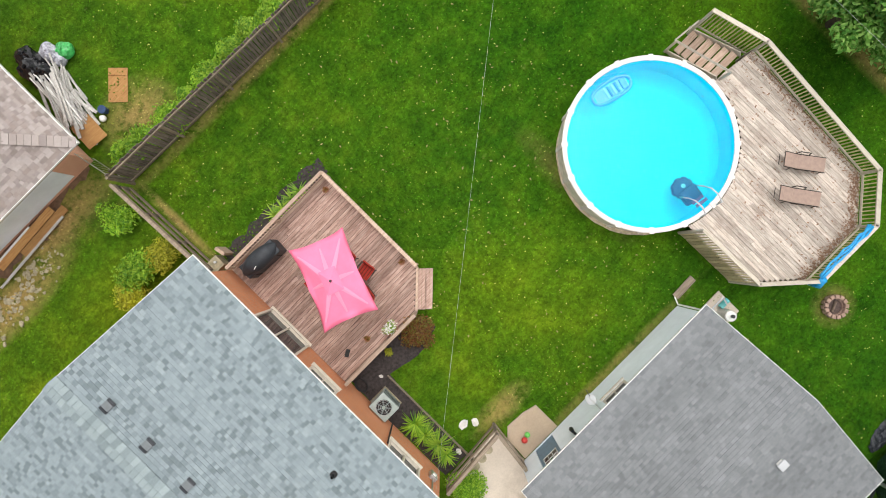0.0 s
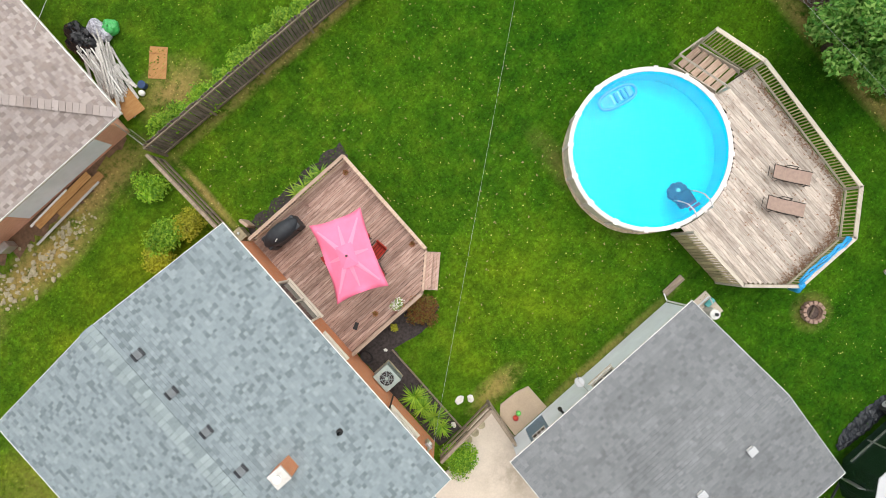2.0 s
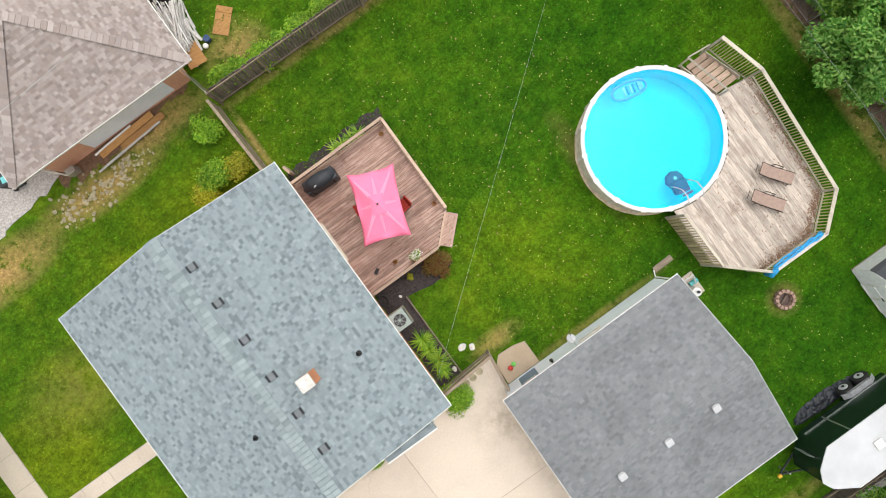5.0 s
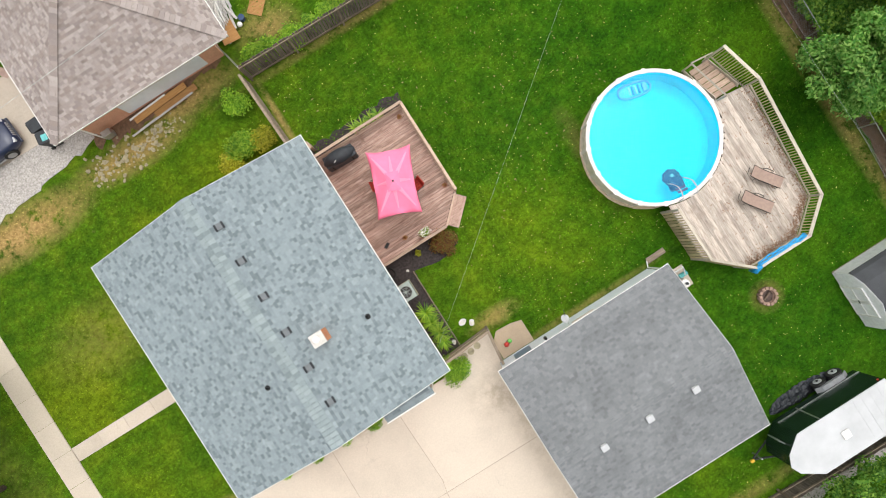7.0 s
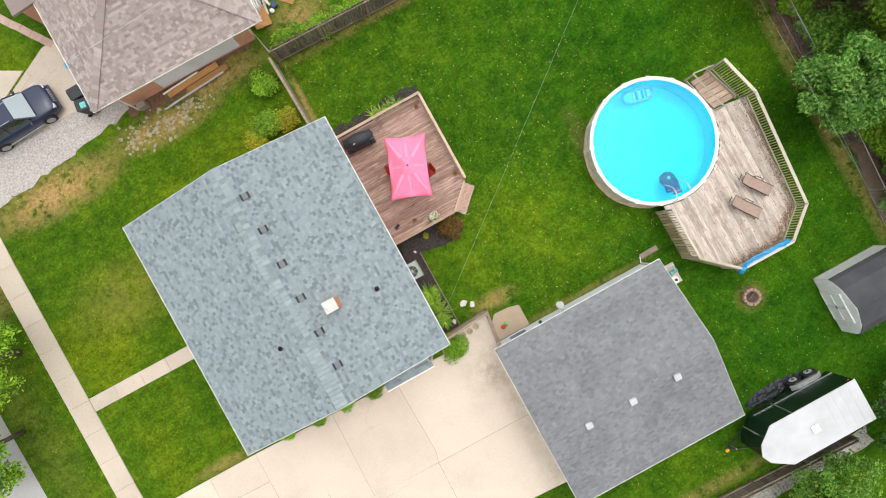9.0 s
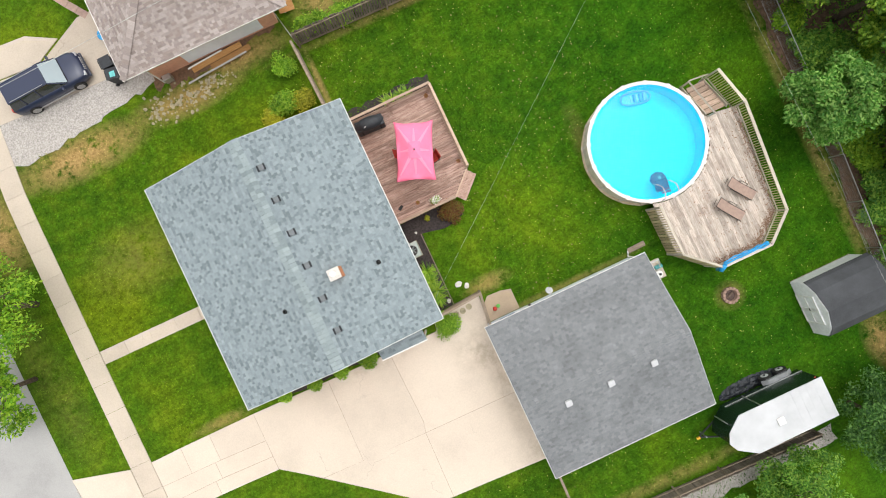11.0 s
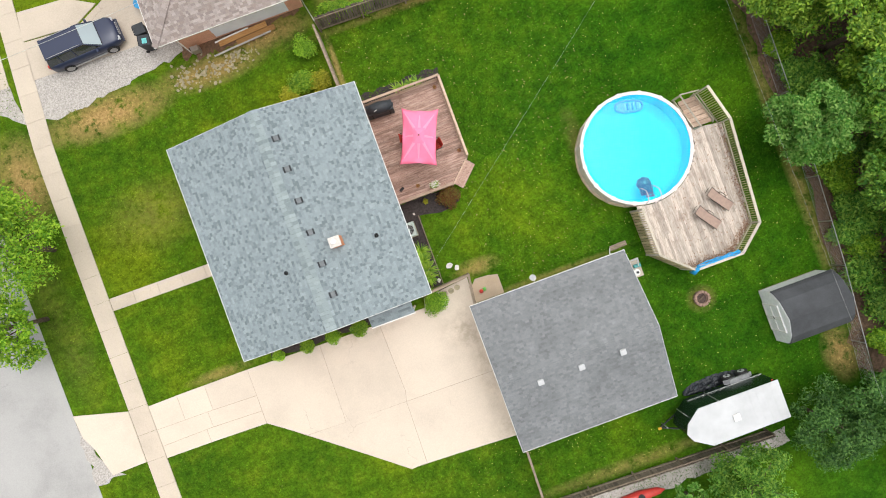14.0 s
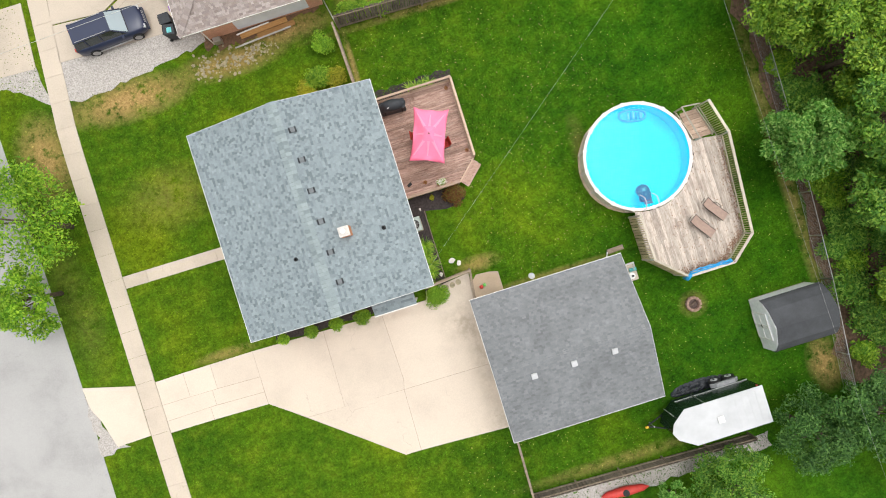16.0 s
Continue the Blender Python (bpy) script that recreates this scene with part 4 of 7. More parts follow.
bal_mesh = mesh_of("baluster", box(bm_new(), (0, 0, 0.5), (0.04, 0.035, 1.0)), M_BALUSTER)
bal_mesh_brown = mesh_of("baluster", box(bm_new(), (0, 0, 0.5), (0.04, 0.035, 1.0)), M_DECK_RAIL)


def plank_mesh(material):
    bm = bm_new()
    box(bm, (0, 0, 0), (1, 1, 1))
    return mesh_of("plank", bm, material)


deck = thing("deck", pose(0, 0, 0), "weathered red-brown plank deck behind the brick house", "deck")
DZ = 0.52
dp = plank_mesh(M_DECK)
gdk = rng(31)
y = -0.86
while y < 5.05:
    xr = -1.18 if y > 0.2 else -2.35 + (y + 0.92) * 1.17 / 1.12
    cut = gdk.uniform(-5.0, -2.6)
    for xa, xb in ((-6.13, cut), (cut, xr)):
        piece("plank", dp, deck, pose((xa + xb) / 2, y + 0.068, DZ - 0.02 + gdk.normal(0, 0.0015), gdk.normal(0, 0.4), 0, gdk.normal(0, 0.05)) @ Matrix.Diagonal((abs(xb - xa) - 0.006, 0.128, 0.036, 1)))
    y += 0.14
# solid dark fill below the planks; its colour paints the shade in the gaps
part("frame", prism(bm_new(), [(-6.12, -0.88), (-2.36, -0.88), (-1.22, 0.22), (-1.22, 5.02), (-6.12, 5.02)], 0.16, DZ - 0.042), plain("deck_gap_shade", (0.06, 0.04, 0.03), 0.9), deck)
for x, yy in ((-5.8, -0.7), (-2.5, -0.7), (-1.35, 0.4), (-1.35, 4.9), (-5.8, 4.9), (-3.6, 4.9)):
    part("post", box(bm_new(), (x, yy, 0.09), (0.1, 0.1, 0.2)), M_DECK_RAIL, deck)
for a, b in (((-2.35, -0.92), (-1.18, 0.2)), ((-6.1, -0.92), (-2.35, -0.92)), ((-1.18, 0.2), (-1.18, 5.05)), ((-1.18, 5.05), (-6.1, 5.05))):
    L_ = math.hypot(b[0] - a[0], b[1] - a[1])
    part("rim_board", box(bm_new(), ((a[0] + b[0]) / 2, (a[1] + b[1]) / 2, DZ - 0.065), (L_ + 0.04, 0.09, 0.14), math.degrees(math.atan2(b[1] - a[1], b[0] - a[0])), bevel=0.006), M_DECK_RAIL, deck)
rail_run(deck, (-6.0, 5.08), (-3.6, 5.08), DZ, 1.3, M_DECK_RAIL, M_DECK_RAIL, bal_mesh_brown)
rail_run(deck, (-3.55, 5.1), (-1.14, 5.1), DZ, 1.26, M_DECK_RAIL, M_DECK_RAIL, bal_mesh_brown)
rail_run(deck, (-1.12, 5.05), (-1.12, 0.3), DZ, 1.26, M_DECK_RAIL, M_DECK_RAIL, bal_mesh_brown)
rail_run(deck, (-2.45, -0.96), (-5.98, -0.96), DZ, 1.26, M_DECK_RAIL, M_DECK_RAIL, bal_mesh_brown)
for k, (off, zz) in enumerate(((0.16, 0.34), (0.44, 0.16))):
    for j in range(2):
        o = off + j * 0.135 - 0.06
        part("step_board", box(bm_new(), (-1.76 + 0.707 * o, -0.37 - 0.707 * o, zz), (1.55, 0.128, 0.036), 43.8), M_DECK, deck)
    part("riser", box(bm_new(), (-1.76 + 0.707 * (off - 0.14), -0.37 - 0.707 * (off - 0.14), zz - 0.1), (1.5, 0.03, 0.16), 43.8), M_DECK_RAIL, deck)

LOW = Matrix.Diagonal((1, 1, 0.96, 1))
pool_deck = thing("pool_deck", LOW, "raised weathered grey plank deck round one side of the pool", "pool deck")
PZ = 1.25
PX, PY, PR = 8.0, -2.68, 3.2
pd_poly = [(11.72, -2.74), (13.02, -2.92), (12.58, -8.84), (11.14, -10.1), (8.45, -10.1), (6.9, -8.68), (6.86, -5.7)]
pdp = plank_mesh(M_PDECK)
gpd = rng(32)


def span_y(poly, x):
    ys_ = []
    n_ = len(poly)
    for i_ in range(n_):
        (xa_, ya_), (xb_, yb_) = poly[i_], poly[(i_ + 1) % n_]
        if (xa_ - x) * (xb_ - x) < 0:
            ys_.append(ya_ + (yb_ - ya_) * (x - xa_) / (xb_ - xa_))
    return min(ys_), max(ys_)


x = 6.93
while x < 12.98:
    lo, hi = span_y(pd_poly, x)
    if abs(x - PX) < PR + 0.06:
        hi = PY - math.sqrt((PR + 0.06) ** 2 - (x - PX) ** 2)
    elif x < 11.72:
        hi = -2.74
    cuts = [lo] + ([gpd.uniform(lo + 1.0, hi - 1.0)] if hi - lo > 3 else []) + [hi]
    for ya, yb in zip(cuts, cuts[1:]):
        piece("plank", pdp, pool_deck, pose(x, (ya + yb) / 2, PZ - 0.02 + gpd.normal(0, 0.002), 0, gpd.normal(0, 0.5), gpd.normal(0, 0.05)) @ Matrix.Diagonal((0.132, yb - ya - 0.008, 0.036, 1)))
    x += 0.14
frame_poly = [(11.7, -2.8), (12.97, -2.96), (12.53, -8.8), (11.12, -10.05), (8.47, -10.05), (6.94, -8.66), (6.9, -5.95)]
arc = [(PX + (PR + 0.12) * math.cos(a), PY + (PR + 0.12) * math.sin(a)) for a in np.radians(np.arange(-104, -2, 6))]
# closed slab under the pool planks, coloured dark as the shade beneath them
part("frame", prism(bm_new(), frame_poly + arc, PZ - 0.2, PZ - 0.042), plain("deck_underside_shade", (0.07, 0.055, 0.045), 0.9), pool_deck)
outer = [(12.5, -0.86), (13.06, -2.94), (12.62, -8.86), (11.17, -10.14), (8.43, -10.14), (6.86, -8.7), (6.82, -6.0)]
for i, (a, b) in enumerate(zip(outer, outer[1:])):
    rail_run(pool_deck, a, b, PZ if i else PZ - 0.55, 2.2, M_PRAIL, M_BALUSTER, bal_mesh, 0.16 if i < 4 else 0.12)
# slatted skirt on the lawn side
for a, b in zip(outer[1:], outer[2:]):
    d = Vector((b[0] - a[0], b[1] - a[1], 0))
    n = int(d.length / 0.16)
    ang = math.degrees(math.atan2(d.y, d.x))
    for k in range(n):
        p = Vector((*a, 0)) + d * ((k + 0.5) / n)
        piece("skirt_slat", bal_mesh, pool_deck, pose(p.x, p.y, 0, 0, 0, ang) @ Matrix.Diagonal((3.5, 0.6, PZ - 0.04, 1)))
for k in range(6):
    yy = -2.55 + k * 0.3
    zz = PZ - 0.18 * (k + 1)
    tr = part("stair_tread", box(bm_new(), (12.02 + 0.02 * k, yy, zz), (1.16 - 0.02 * k, 0.27, 0.04), 0, bevel=0.006), M_DECK_RAIL, pool_deck)
    part("stair_riser", box(bm_new(), (12.02 + 0.02 * k, yy - 0.13, zz - 0.09), (1.1, 0.025, 0.14)), plain("riser_wood", (0.12, 0.08, 0.055), 0.9), pool_deck)
for xs in (11.42, 12.66):
    part("stair_string", box(bm_new(), (xs, -1.75, 0.6), (0.045, 2.25, 0.26), 0, -31, 0), M_PRAIL, pool_deck)
bm = bm_new()
tube(bm, [(11.42, -2.85, 2.15), (11.4, -0.72, 1.12)], 0.05, 4)
part("stair_handrail", bm, M_PRAIL, pool_deck)
part("stair_post", box(bm_new(), (11.4, -0.72, 0.56), (0.09, 0.09, 1.12)), M_PRAIL, pool_deck)
part("stair_post", box(bm_new(), (11.44, -2.8, 1.07), (0.09, 0.09, 2.14)), M_PRAIL, pool_deck)
part("gate_bar", box(bm_new(), (11.95, -0.72, 1.1), (1.1, 0.06, 0.1), -6), M_PRAIL, pool_deck)

# ---- pool ----
pool = thing("pool", pose(PX, PY, 0) @ LOW, "round above-ground pool of bright blue water with a white rim", "swimming pool")
bm = bm_new()
cyl(bm, (0, 0, 0.64), PR - 0.06, 1.28, 72, caps=False)
part("outer_wall", bm, M_POOLWALL, pool, smooth=True)
bm = bm_new()
cyl(bm, (0, 0, 0.65), PR - 0.12, 1.26, 72, caps=False)
bmesh.ops.create_circle(bm, cap_ends=True, segments=72, radius=PR - 0.12, matrix=pose(0, 0, 0.05))
part("liner", bm, M_LINER, pool)
bm = bm_new()
bmesh.ops.create_circle(bm, cap_ends=True, segments=72, radius=PR - 0.122, matrix=pose(0, 0, 1.17))
wat = part("water", bm, M_WATER, pool, "clear bright blue water")
wat.visible_shadow = False
NSEG = 16
for k in range(NSEG):
    a0, a1 = k * math.tau / NSEG, (k + 1) * math.tau / NSEG
    bm = bm_new()
    ring = []
    for j in range(7):
        a = a0 + (a1 - a0) * j / 6
        ring.append([bm.verts.new((r * math.cos(a), r * math.sin(a), z)) for r, z in ((PR - 0.16, 1.26), (PR - 0.15, 1.31), (PR - 0.03, 1.33), (PR + 0.02, 1.3), (PR + 0.02, 1.26))])
    for p, q in zip(ring, ring[1:]):
        for j in range(4):
            bm.faces.new((p[j], p[j + 1], q[j + 1], q[j]))
    part("rim_segment", bm, M_RIM, pool)
    part("rim_cap", box(bm_new(), ((PR - 0.065) * math.cos(a0), (PR - 0.065) * math.sin(a0), 1.32), (0.24, 0.17, 0.05), math.degrees(a0), bevel=0.015), M_RIM, pool)
    part("upright", box(bm_new(), ((PR - 0.03) * math.cos(a0), (PR - 0.03) * math.sin(a0), 0.63), (0.05, 0.14, 1.26), math.degrees(a0)), M_RIM, pool)
soil = part("soil_ring", prism(bm_new(), ragged([(PX - 0.08 + 3.17 * math.cos(a), PY - 0.06 + 3.17 * math.sin(a)) for a in np.radians(np.arange(0, 360, 6))], 0.3, 0.025, 15), -0.05, 0.012), plain("sandy_soil", (0.5, 0.41, 0.29), 0.95, 0, 0.45, 5))
tagged(soil, "sandy bare ring of soil round the pool wall", "soil", kind="structure")

ladder = thing("pool_ladder", LOW @ pose(PX - 0.2, PY - 2.69, 0, 0, 0, -8), "white-railed pool steps with a dark blue base in the water", "pool ladder")
M_NAVY = plain("navy_plastic", (0.07, 0.13, 0.27), 0.5, 0, 0.25)
M_VINYL_PALE = plain("pale_plug", (0.55, 0.68, 0.72), 0.5)
part("step_base", box(bm_new(), (0, 0.3, 0.9), (0.7, 0.6, 0.3), bevel=0.1), M_NAVY, ladder)
bm = bm_new()
cyl(bm, (0, 0, 0), 0.5, 0.12, 8, 0.46, rz=22.5)
bmesh.ops.bevel(bm, geom=[e for e in bm.edges if abs(e.verts[0].co.z - e.verts[1].co.z) > 0.05], offset=0.12, segments=3, affect="EDGES")
bmesh.ops.transform(bm, matrix=pose(-0.05, 0.68, 0.86) @ Matrix.Diagonal((0.95, 0.85, 1, 1)), verts=bm.verts[:])
part("mat", bm, M_NAVY, ladder, "dark blue rounded step base under the water")
part("mat_plug", cyl(bm_new(), (-0.02, 0.72, 0.935), 0.08, 0.03, 14), M_VINYL_PALE, ladder, "pale round plug")
for k in range(3):
    part("tread", box(bm_new(), (0, -0.1 + 0.14 * k, 1.3 - 0.12 * k), (0.5, 0.12, 0.03), bevel=0.01), M_NAVY, ladder)
for s in (-1, 1):
    bm = bm_new()
    tube(bm, [(s * 0.36, 0.5, 0.75), (s * 0.36, 0.35, 1.45), (s * 0.36, 0.2, 1.85), (s * 0.36, -0.1, 2.0), (s * 0.36, -0.4, 1.85), (s * 0.36, -0.5, 1.26)], 0.028, 10)
    part("handrail", bm, M_WHITE_GLOSS, ladder, smooth=True)

pool_float = thing("pool_float", LOW @ pose(8.42, -0.3, 1.19, 0, 0, -14), "blue and clear ribbed inflatable lounger floating on the pool", "pool float")
M_VINYL = plain("blue_vinyl", (0.06, 0.42, 0.82), 0.25, 0, 0.15)
M_VINYL2 = plain("pale_vinyl", (0.2, 0.72, 0.95), 0.25, 0, 0.1)
pts = [(0.78 * math.copysign(abs(math.cos(a)) ** 0.75, math.cos(a)), 0.33 * math.copysign(abs(math.sin(a)) ** 0.75, math.sin(a)), 0) for a in np.radians(np.arange(0, 361, 12))]
part("tube", tube(bm_new(), pts, 0.06, 10), M_VINYL, pool_float, smooth=True)
for k in range(4):
    part("rib", tube(bm_new(), [(-0.22 + 0.15 * k, -0.2, -0.005), (-0.22 + 0.15 * k, 0.2, -0.005)], 0.05, 8), M_VINYL if k % 2 else M_VINYL2, pool_float, smooth=True)
part("bed", box(bm_new(), (0, 0, -0.03), (1.35, 0.52, 0.02), bevel=0.008), M_VINYL2, pool_float)
part("pillow", box(bm_new(), (0.5, 0, 0), (0.22, 0.42, 0.09), bevel=0.04), M_VINYL, pool_float)


# ---- furniture ----
M_TAUPE = plain("taupe_mesh_fabric", (0.33, 0.235, 0.19), 0.85, 0, 0.15, 8)
M_BRONZE = plain("bronze_tube", (0.035, 0.028, 0.024), 0.45, 0.4, 0.2)


def lounger():
    t = thing("sun_lounger", pose(11.24, -6.95, PZ * 0.96, 0, 0, -53) @ Matrix.Scale(0.93, 4), "taupe sling sun lounger with a dark metal frame", "sun lounger", "loungers on the pool deck")
    part("seat_sling", box(bm_new(), (0.32, 0, 0.34), (1.1, 0.54, 0.025), bevel=0.01), M_TAUPE, t)
    part("back_sling", box(bm_new(), (-0.5, 0, 0.44), (0.62, 0.54, 0.025), 0, 0, 18, bevel=0.01), M_TAUPE, t)
    for s in (-1, 1):
        part("side_rail", tube(bm_new(), [(0.9, s * 0.29, 0.32), (-0.2, s * 0.29, 0.33), (-0.8, s * 0.29, 0.52)], 0.018, 8), M_BRONZE, t)
        part("armrest", tube(bm_new(), [(0.22, s * 0.31, 0.34), (0.18, s * 0.34, 0.52), (-0.22, s * 0.34, 0.55), (-0.28, s * 0.31, 0.36)], 0.02, 8), M_BRONZE, t)
        for x in (0.75, -0.45):
            part("leg", tube(bm_new(), [(x, s * 0.28, 0.33), (x + 0.05, s * 0.3, 0.0)], 0.016, 8), M_BRONZE, t)
    part("crossbar", tube(bm_new(), [(-0.8, -0.29, 0.52), (-0.8, 0.29, 0.52)], 0.016, 8), M_BRONZE, t)
    part("head_frame", tube(bm_new(), [(-0.88, -0.2, 0.3), (-0.88, 0.2, 0.3)], 0.014, 8), M_BRONZE, t)
    return t


ln = lounger()
copy_thing(ln, pose(10.26, -7.68, PZ * 0.96, 0, 0, -54))

umbrella = thing("patio_umbrella", pose(-3.37, 1.9, DZ, 0, 0, -21.7), "rectangular pink patio umbrella open over a table", "patio umbrella")
UX, UY, UZ = 1.0, 1.53, 2.0
PKZ = 2.42
bm = bm_new()
N = 8
grid = []
for i in range(-N, N + 1):
    row = []
    for j in range(-N, N + 1):
        u, v = i / N, j / N
        # rim drawn inwards between the corners
        ex = 1 - 0.1 * (1 - v * v) * abs(u) ** 2
        ey = 1 - 0.07 * (1 - u * u) * abs(v) ** 2
        rr = max(abs(u), abs(v))
        # offset from the nearest corner rib; the cloth sags away from it
        seam = abs(abs(u) - abs(v)) * rr
        z = PKZ - (PKZ - UZ) * rr - 0.05 * rr * (1 - rr) * 2 - 0.16 * math.sin(min(1.0, seam) * math.pi) * rr
        row.append(bm.verts.new((u * UX * ex, v * UY * ey, z)))
    grid.append(row)
for i in range(2 * N):
    for j in range(2 * N):
        bm.faces.new((grid[i][j], grid[i + 1][j], grid[i + 1][j + 1], grid[i][j + 1]))
can = part("canopy", bm, M_PINK, umbrella, smooth=True)
sol = can.modifiers.new("thickness", "SOLIDIFY")
sol.thickness = 0.006
bm = bm_new()
q = [bm.verts.new(p) for p in ((-0.3, -0.42, PKZ - 0.06), (0.3, -0.42, PKZ - 0.06), (0.3, 0.42, PKZ - 0.06), (-0.3, 0.42, PKZ - 0.06))]
tp = bm.verts.new((0, 0, PKZ + 0.07))
for i in range(4):
    bm.faces.new((q[i], q[(i + 1) % 4], tp))
part("vent_flap", bm, M_PINK, can)
# paler pink for the light that shines through the cloth near the ribs
M_RIB_LIGHT = plain("pale_pink_rib_light", (0.94, 0.265, 0.4), 0.8, 0, 0.05, 2)


def canopy_point(u, v):
    rr_ = max(abs(u), abs(v))
    sm = abs(abs(u) - abs(v)) * rr_
    zz_ = PKZ - (PKZ - UZ) * rr_ - 0.05 * rr_ * (1 - rr_) * 2 - 0.16 * math.sin(min(1.0, sm) * math.pi) * rr_
    return Vector((u * UX * (1 - 0.1 * (1 - v * v) * abs(u) ** 2), v * UY * (1 - 0.07 * (1 - u * u) * abs(v) ** 2), zz_))


# eight added strips, widest at the middle, paint that light along the ribs
for du, dv in ((1, 1), (1, -1), (-1, 1), (-1, -1), (0, 1), (0, -1), (1, 0), (-1, 0)):
    bm = bm_new()
    prev = None
    for j in range(9):
        s_ = 0.1 + 0.7 * j / 8
        c_ = canopy_point(du * s_, dv * s_)
        side = Vector((-dv * UY, du * UX, 0)).normalized() * (0.1 * (1 - s_) + 0.008)
        cur = [bm.verts.new(c_ - side + Vector((0, 0, 0.016))), bm.verts.new(c_ + Vector((0, 0, 0.024))), bm.verts.new(c_ + side + Vector((0, 0, 0.016)))]
        if prev:
            bm.faces.new((prev[0], prev[1], cur[1], cur[0]))
            bm.faces.new((prev[1], prev[2], cur[2], cur[1]))
        prev = cur
    part("seam", bm, M_RIB_LIGHT, can, "pale pink streak of light through the canopy along a rib")
part("pole", cyl(bm_new(), (0, 0, PKZ / 2), 0.022, PKZ, 12), M_BRONZE, umbrella)
part("finial", cyl(bm_new(), (0, 0, PKZ + 0.12), 0.05, 0.1, 14, 0.03), M_BRONZE, umbrella)
part("base", cyl(bm_new(), (0, 0, 0.04), 0.24, 0.08, 24, 0.2), M_BRONZE, umbrella)
for a, b in ((1, 1), (1, -1), (-1, 1), (-1, -1), (0, 1), (0, -1), (1, 0), (-1, 0)):
    part("rib", tube(bm_new(), [(0, 0, PKZ - 0.2), (a * UX * 0.8, b * UY * 0.82, UZ - 0.14)], 0.009, 6), M_BRONZE, umbrella)

table = thing("patio_table", pose(-3.37, 1.9, DZ, 0, 0, 0), "dark metal dining table under the pink umbrella", "table")
bm = bm_new()
for k in range(9):
    box(bm, (-0.44 + k * 0.11, 0, 0.72), (0.1, 1.4, 0.025))
part("tabletop", bm, M_BRONZE, table)
for sx in (-1, 1):
    for sy in (-1, 1):
        part("leg", box(bm_new(), (sx * 0.42, sy * 0.62, 0.36), (0.05, 0.05, 0.71)), M_BRONZE, table)
M_CUSHION = plain("red_striped_cushion", (0.42, 0.035, 0.02), 0.85, 0, 0.2)
M_STRIPE = plain("dark_stripe", (0.09, 0.015, 0.01), 0.85)


def patio_chair(m):
    t = thing("patio_chair", m, "dark metal patio chair with a red striped cushion", "chair", "chairs round the table")
    cu = part("cushion", box(bm_new(), (0, 0, 0.45), (0.5, 0.5, 0.07), bevel=0.025), M_CUSHION, t)
    for k in range(4):
        part("stripe", box(bm_new(), (-0.17 + k * 0.11, 0, 0.487), (0.025, 0.46, 0.006)), M_STRIPE, cu)
    part("backrest", box(bm_new(), (0, 0.29, 0.72), (0.5, 0.05, 0.5), 0, -12, bevel=0.02), M_CUSHION, t)
    for s in (-1, 1):
        part("armrest", tube(bm_new(), [(s * 0.29, -0.22, 0.4), (s * 0.3, -0.2, 0.64), (s * 0.3, 0.27, 0.66)], 0.016, 8), M_BRONZE, t)
        for yy in (-0.22, 0.25):
            part("leg", tube(bm_new(), [(s * 0.26, yy, 0.42), (s * 0.28, yy, 0)], 0.016, 8), M_BRONZE, t)
    return t


pc = patio_chair(pose(-2.6, 1.45, DZ, 0, 0, -82))
copy_thing(pc, pose(-4.12, 1.55, DZ, 0, 0, 94))
copy_thing(pc, pose(-4.05, 2.4, DZ, 0, 0, 84))
copy_thing(pc, pose(-2.72, 2.3, DZ, 0, 0, -95))
copy_thing(pc, pose(-3.2, 0.85, DZ, 0, 0, 170))

grill = thing("covered_grill", pose(-4.88, 4.42, DZ, 0, 0, -3) @ Matrix.Scale(1.13, 4), "barbecue under a black fitted cover beside the deck rail", "barbecue")
bm = bm_new()
box(bm, (0, 0, 0.44), (1.34, 0.52, 0.84), bevel=0.05)
part("skirt", bm, M_BLACK, grill)
bm = bm_new()
bmesh.ops.create_uvsphere(bm, u_segments=28, v_segments=14, radius=1.0, matrix=pose(0, 0, 0.84) @ Matrix.Diagonal((0.72, 0.31, 0.28, 1)))
for v in bm.verts:
    v.co.x += 0.02 * math.sin(v.co.y * 14)
    if abs(v.co.x) > 0.5:
        v.co.z -= 0.05
part("hood_cover", bm, M_BLACK, grill, smooth=True)
part("logo_patch", box(bm_new(), (-0.22, -0.16, 1.09), (0.12, 0.025, 0.01), 20, 35), M_WHITE, grill)
for k in range(2):
    part("strap", box(bm_new(), (-0.45 + 0.9 * k, -0.265, 0.4), (0.05, 0.012, 0.6)), M_RUBBER, grill)

planter = thing("flower_planter", pose(-3.45, -0.72, DZ), "planter of white flowers on the deck rail corner", "planter")
part("pot", cyl(bm_new(), (0, 0, 0.16), 0.2, 0.32, 20, 0.26), plain("terracotta", (0.3, 0.13, 0.07), 0.8), planter)


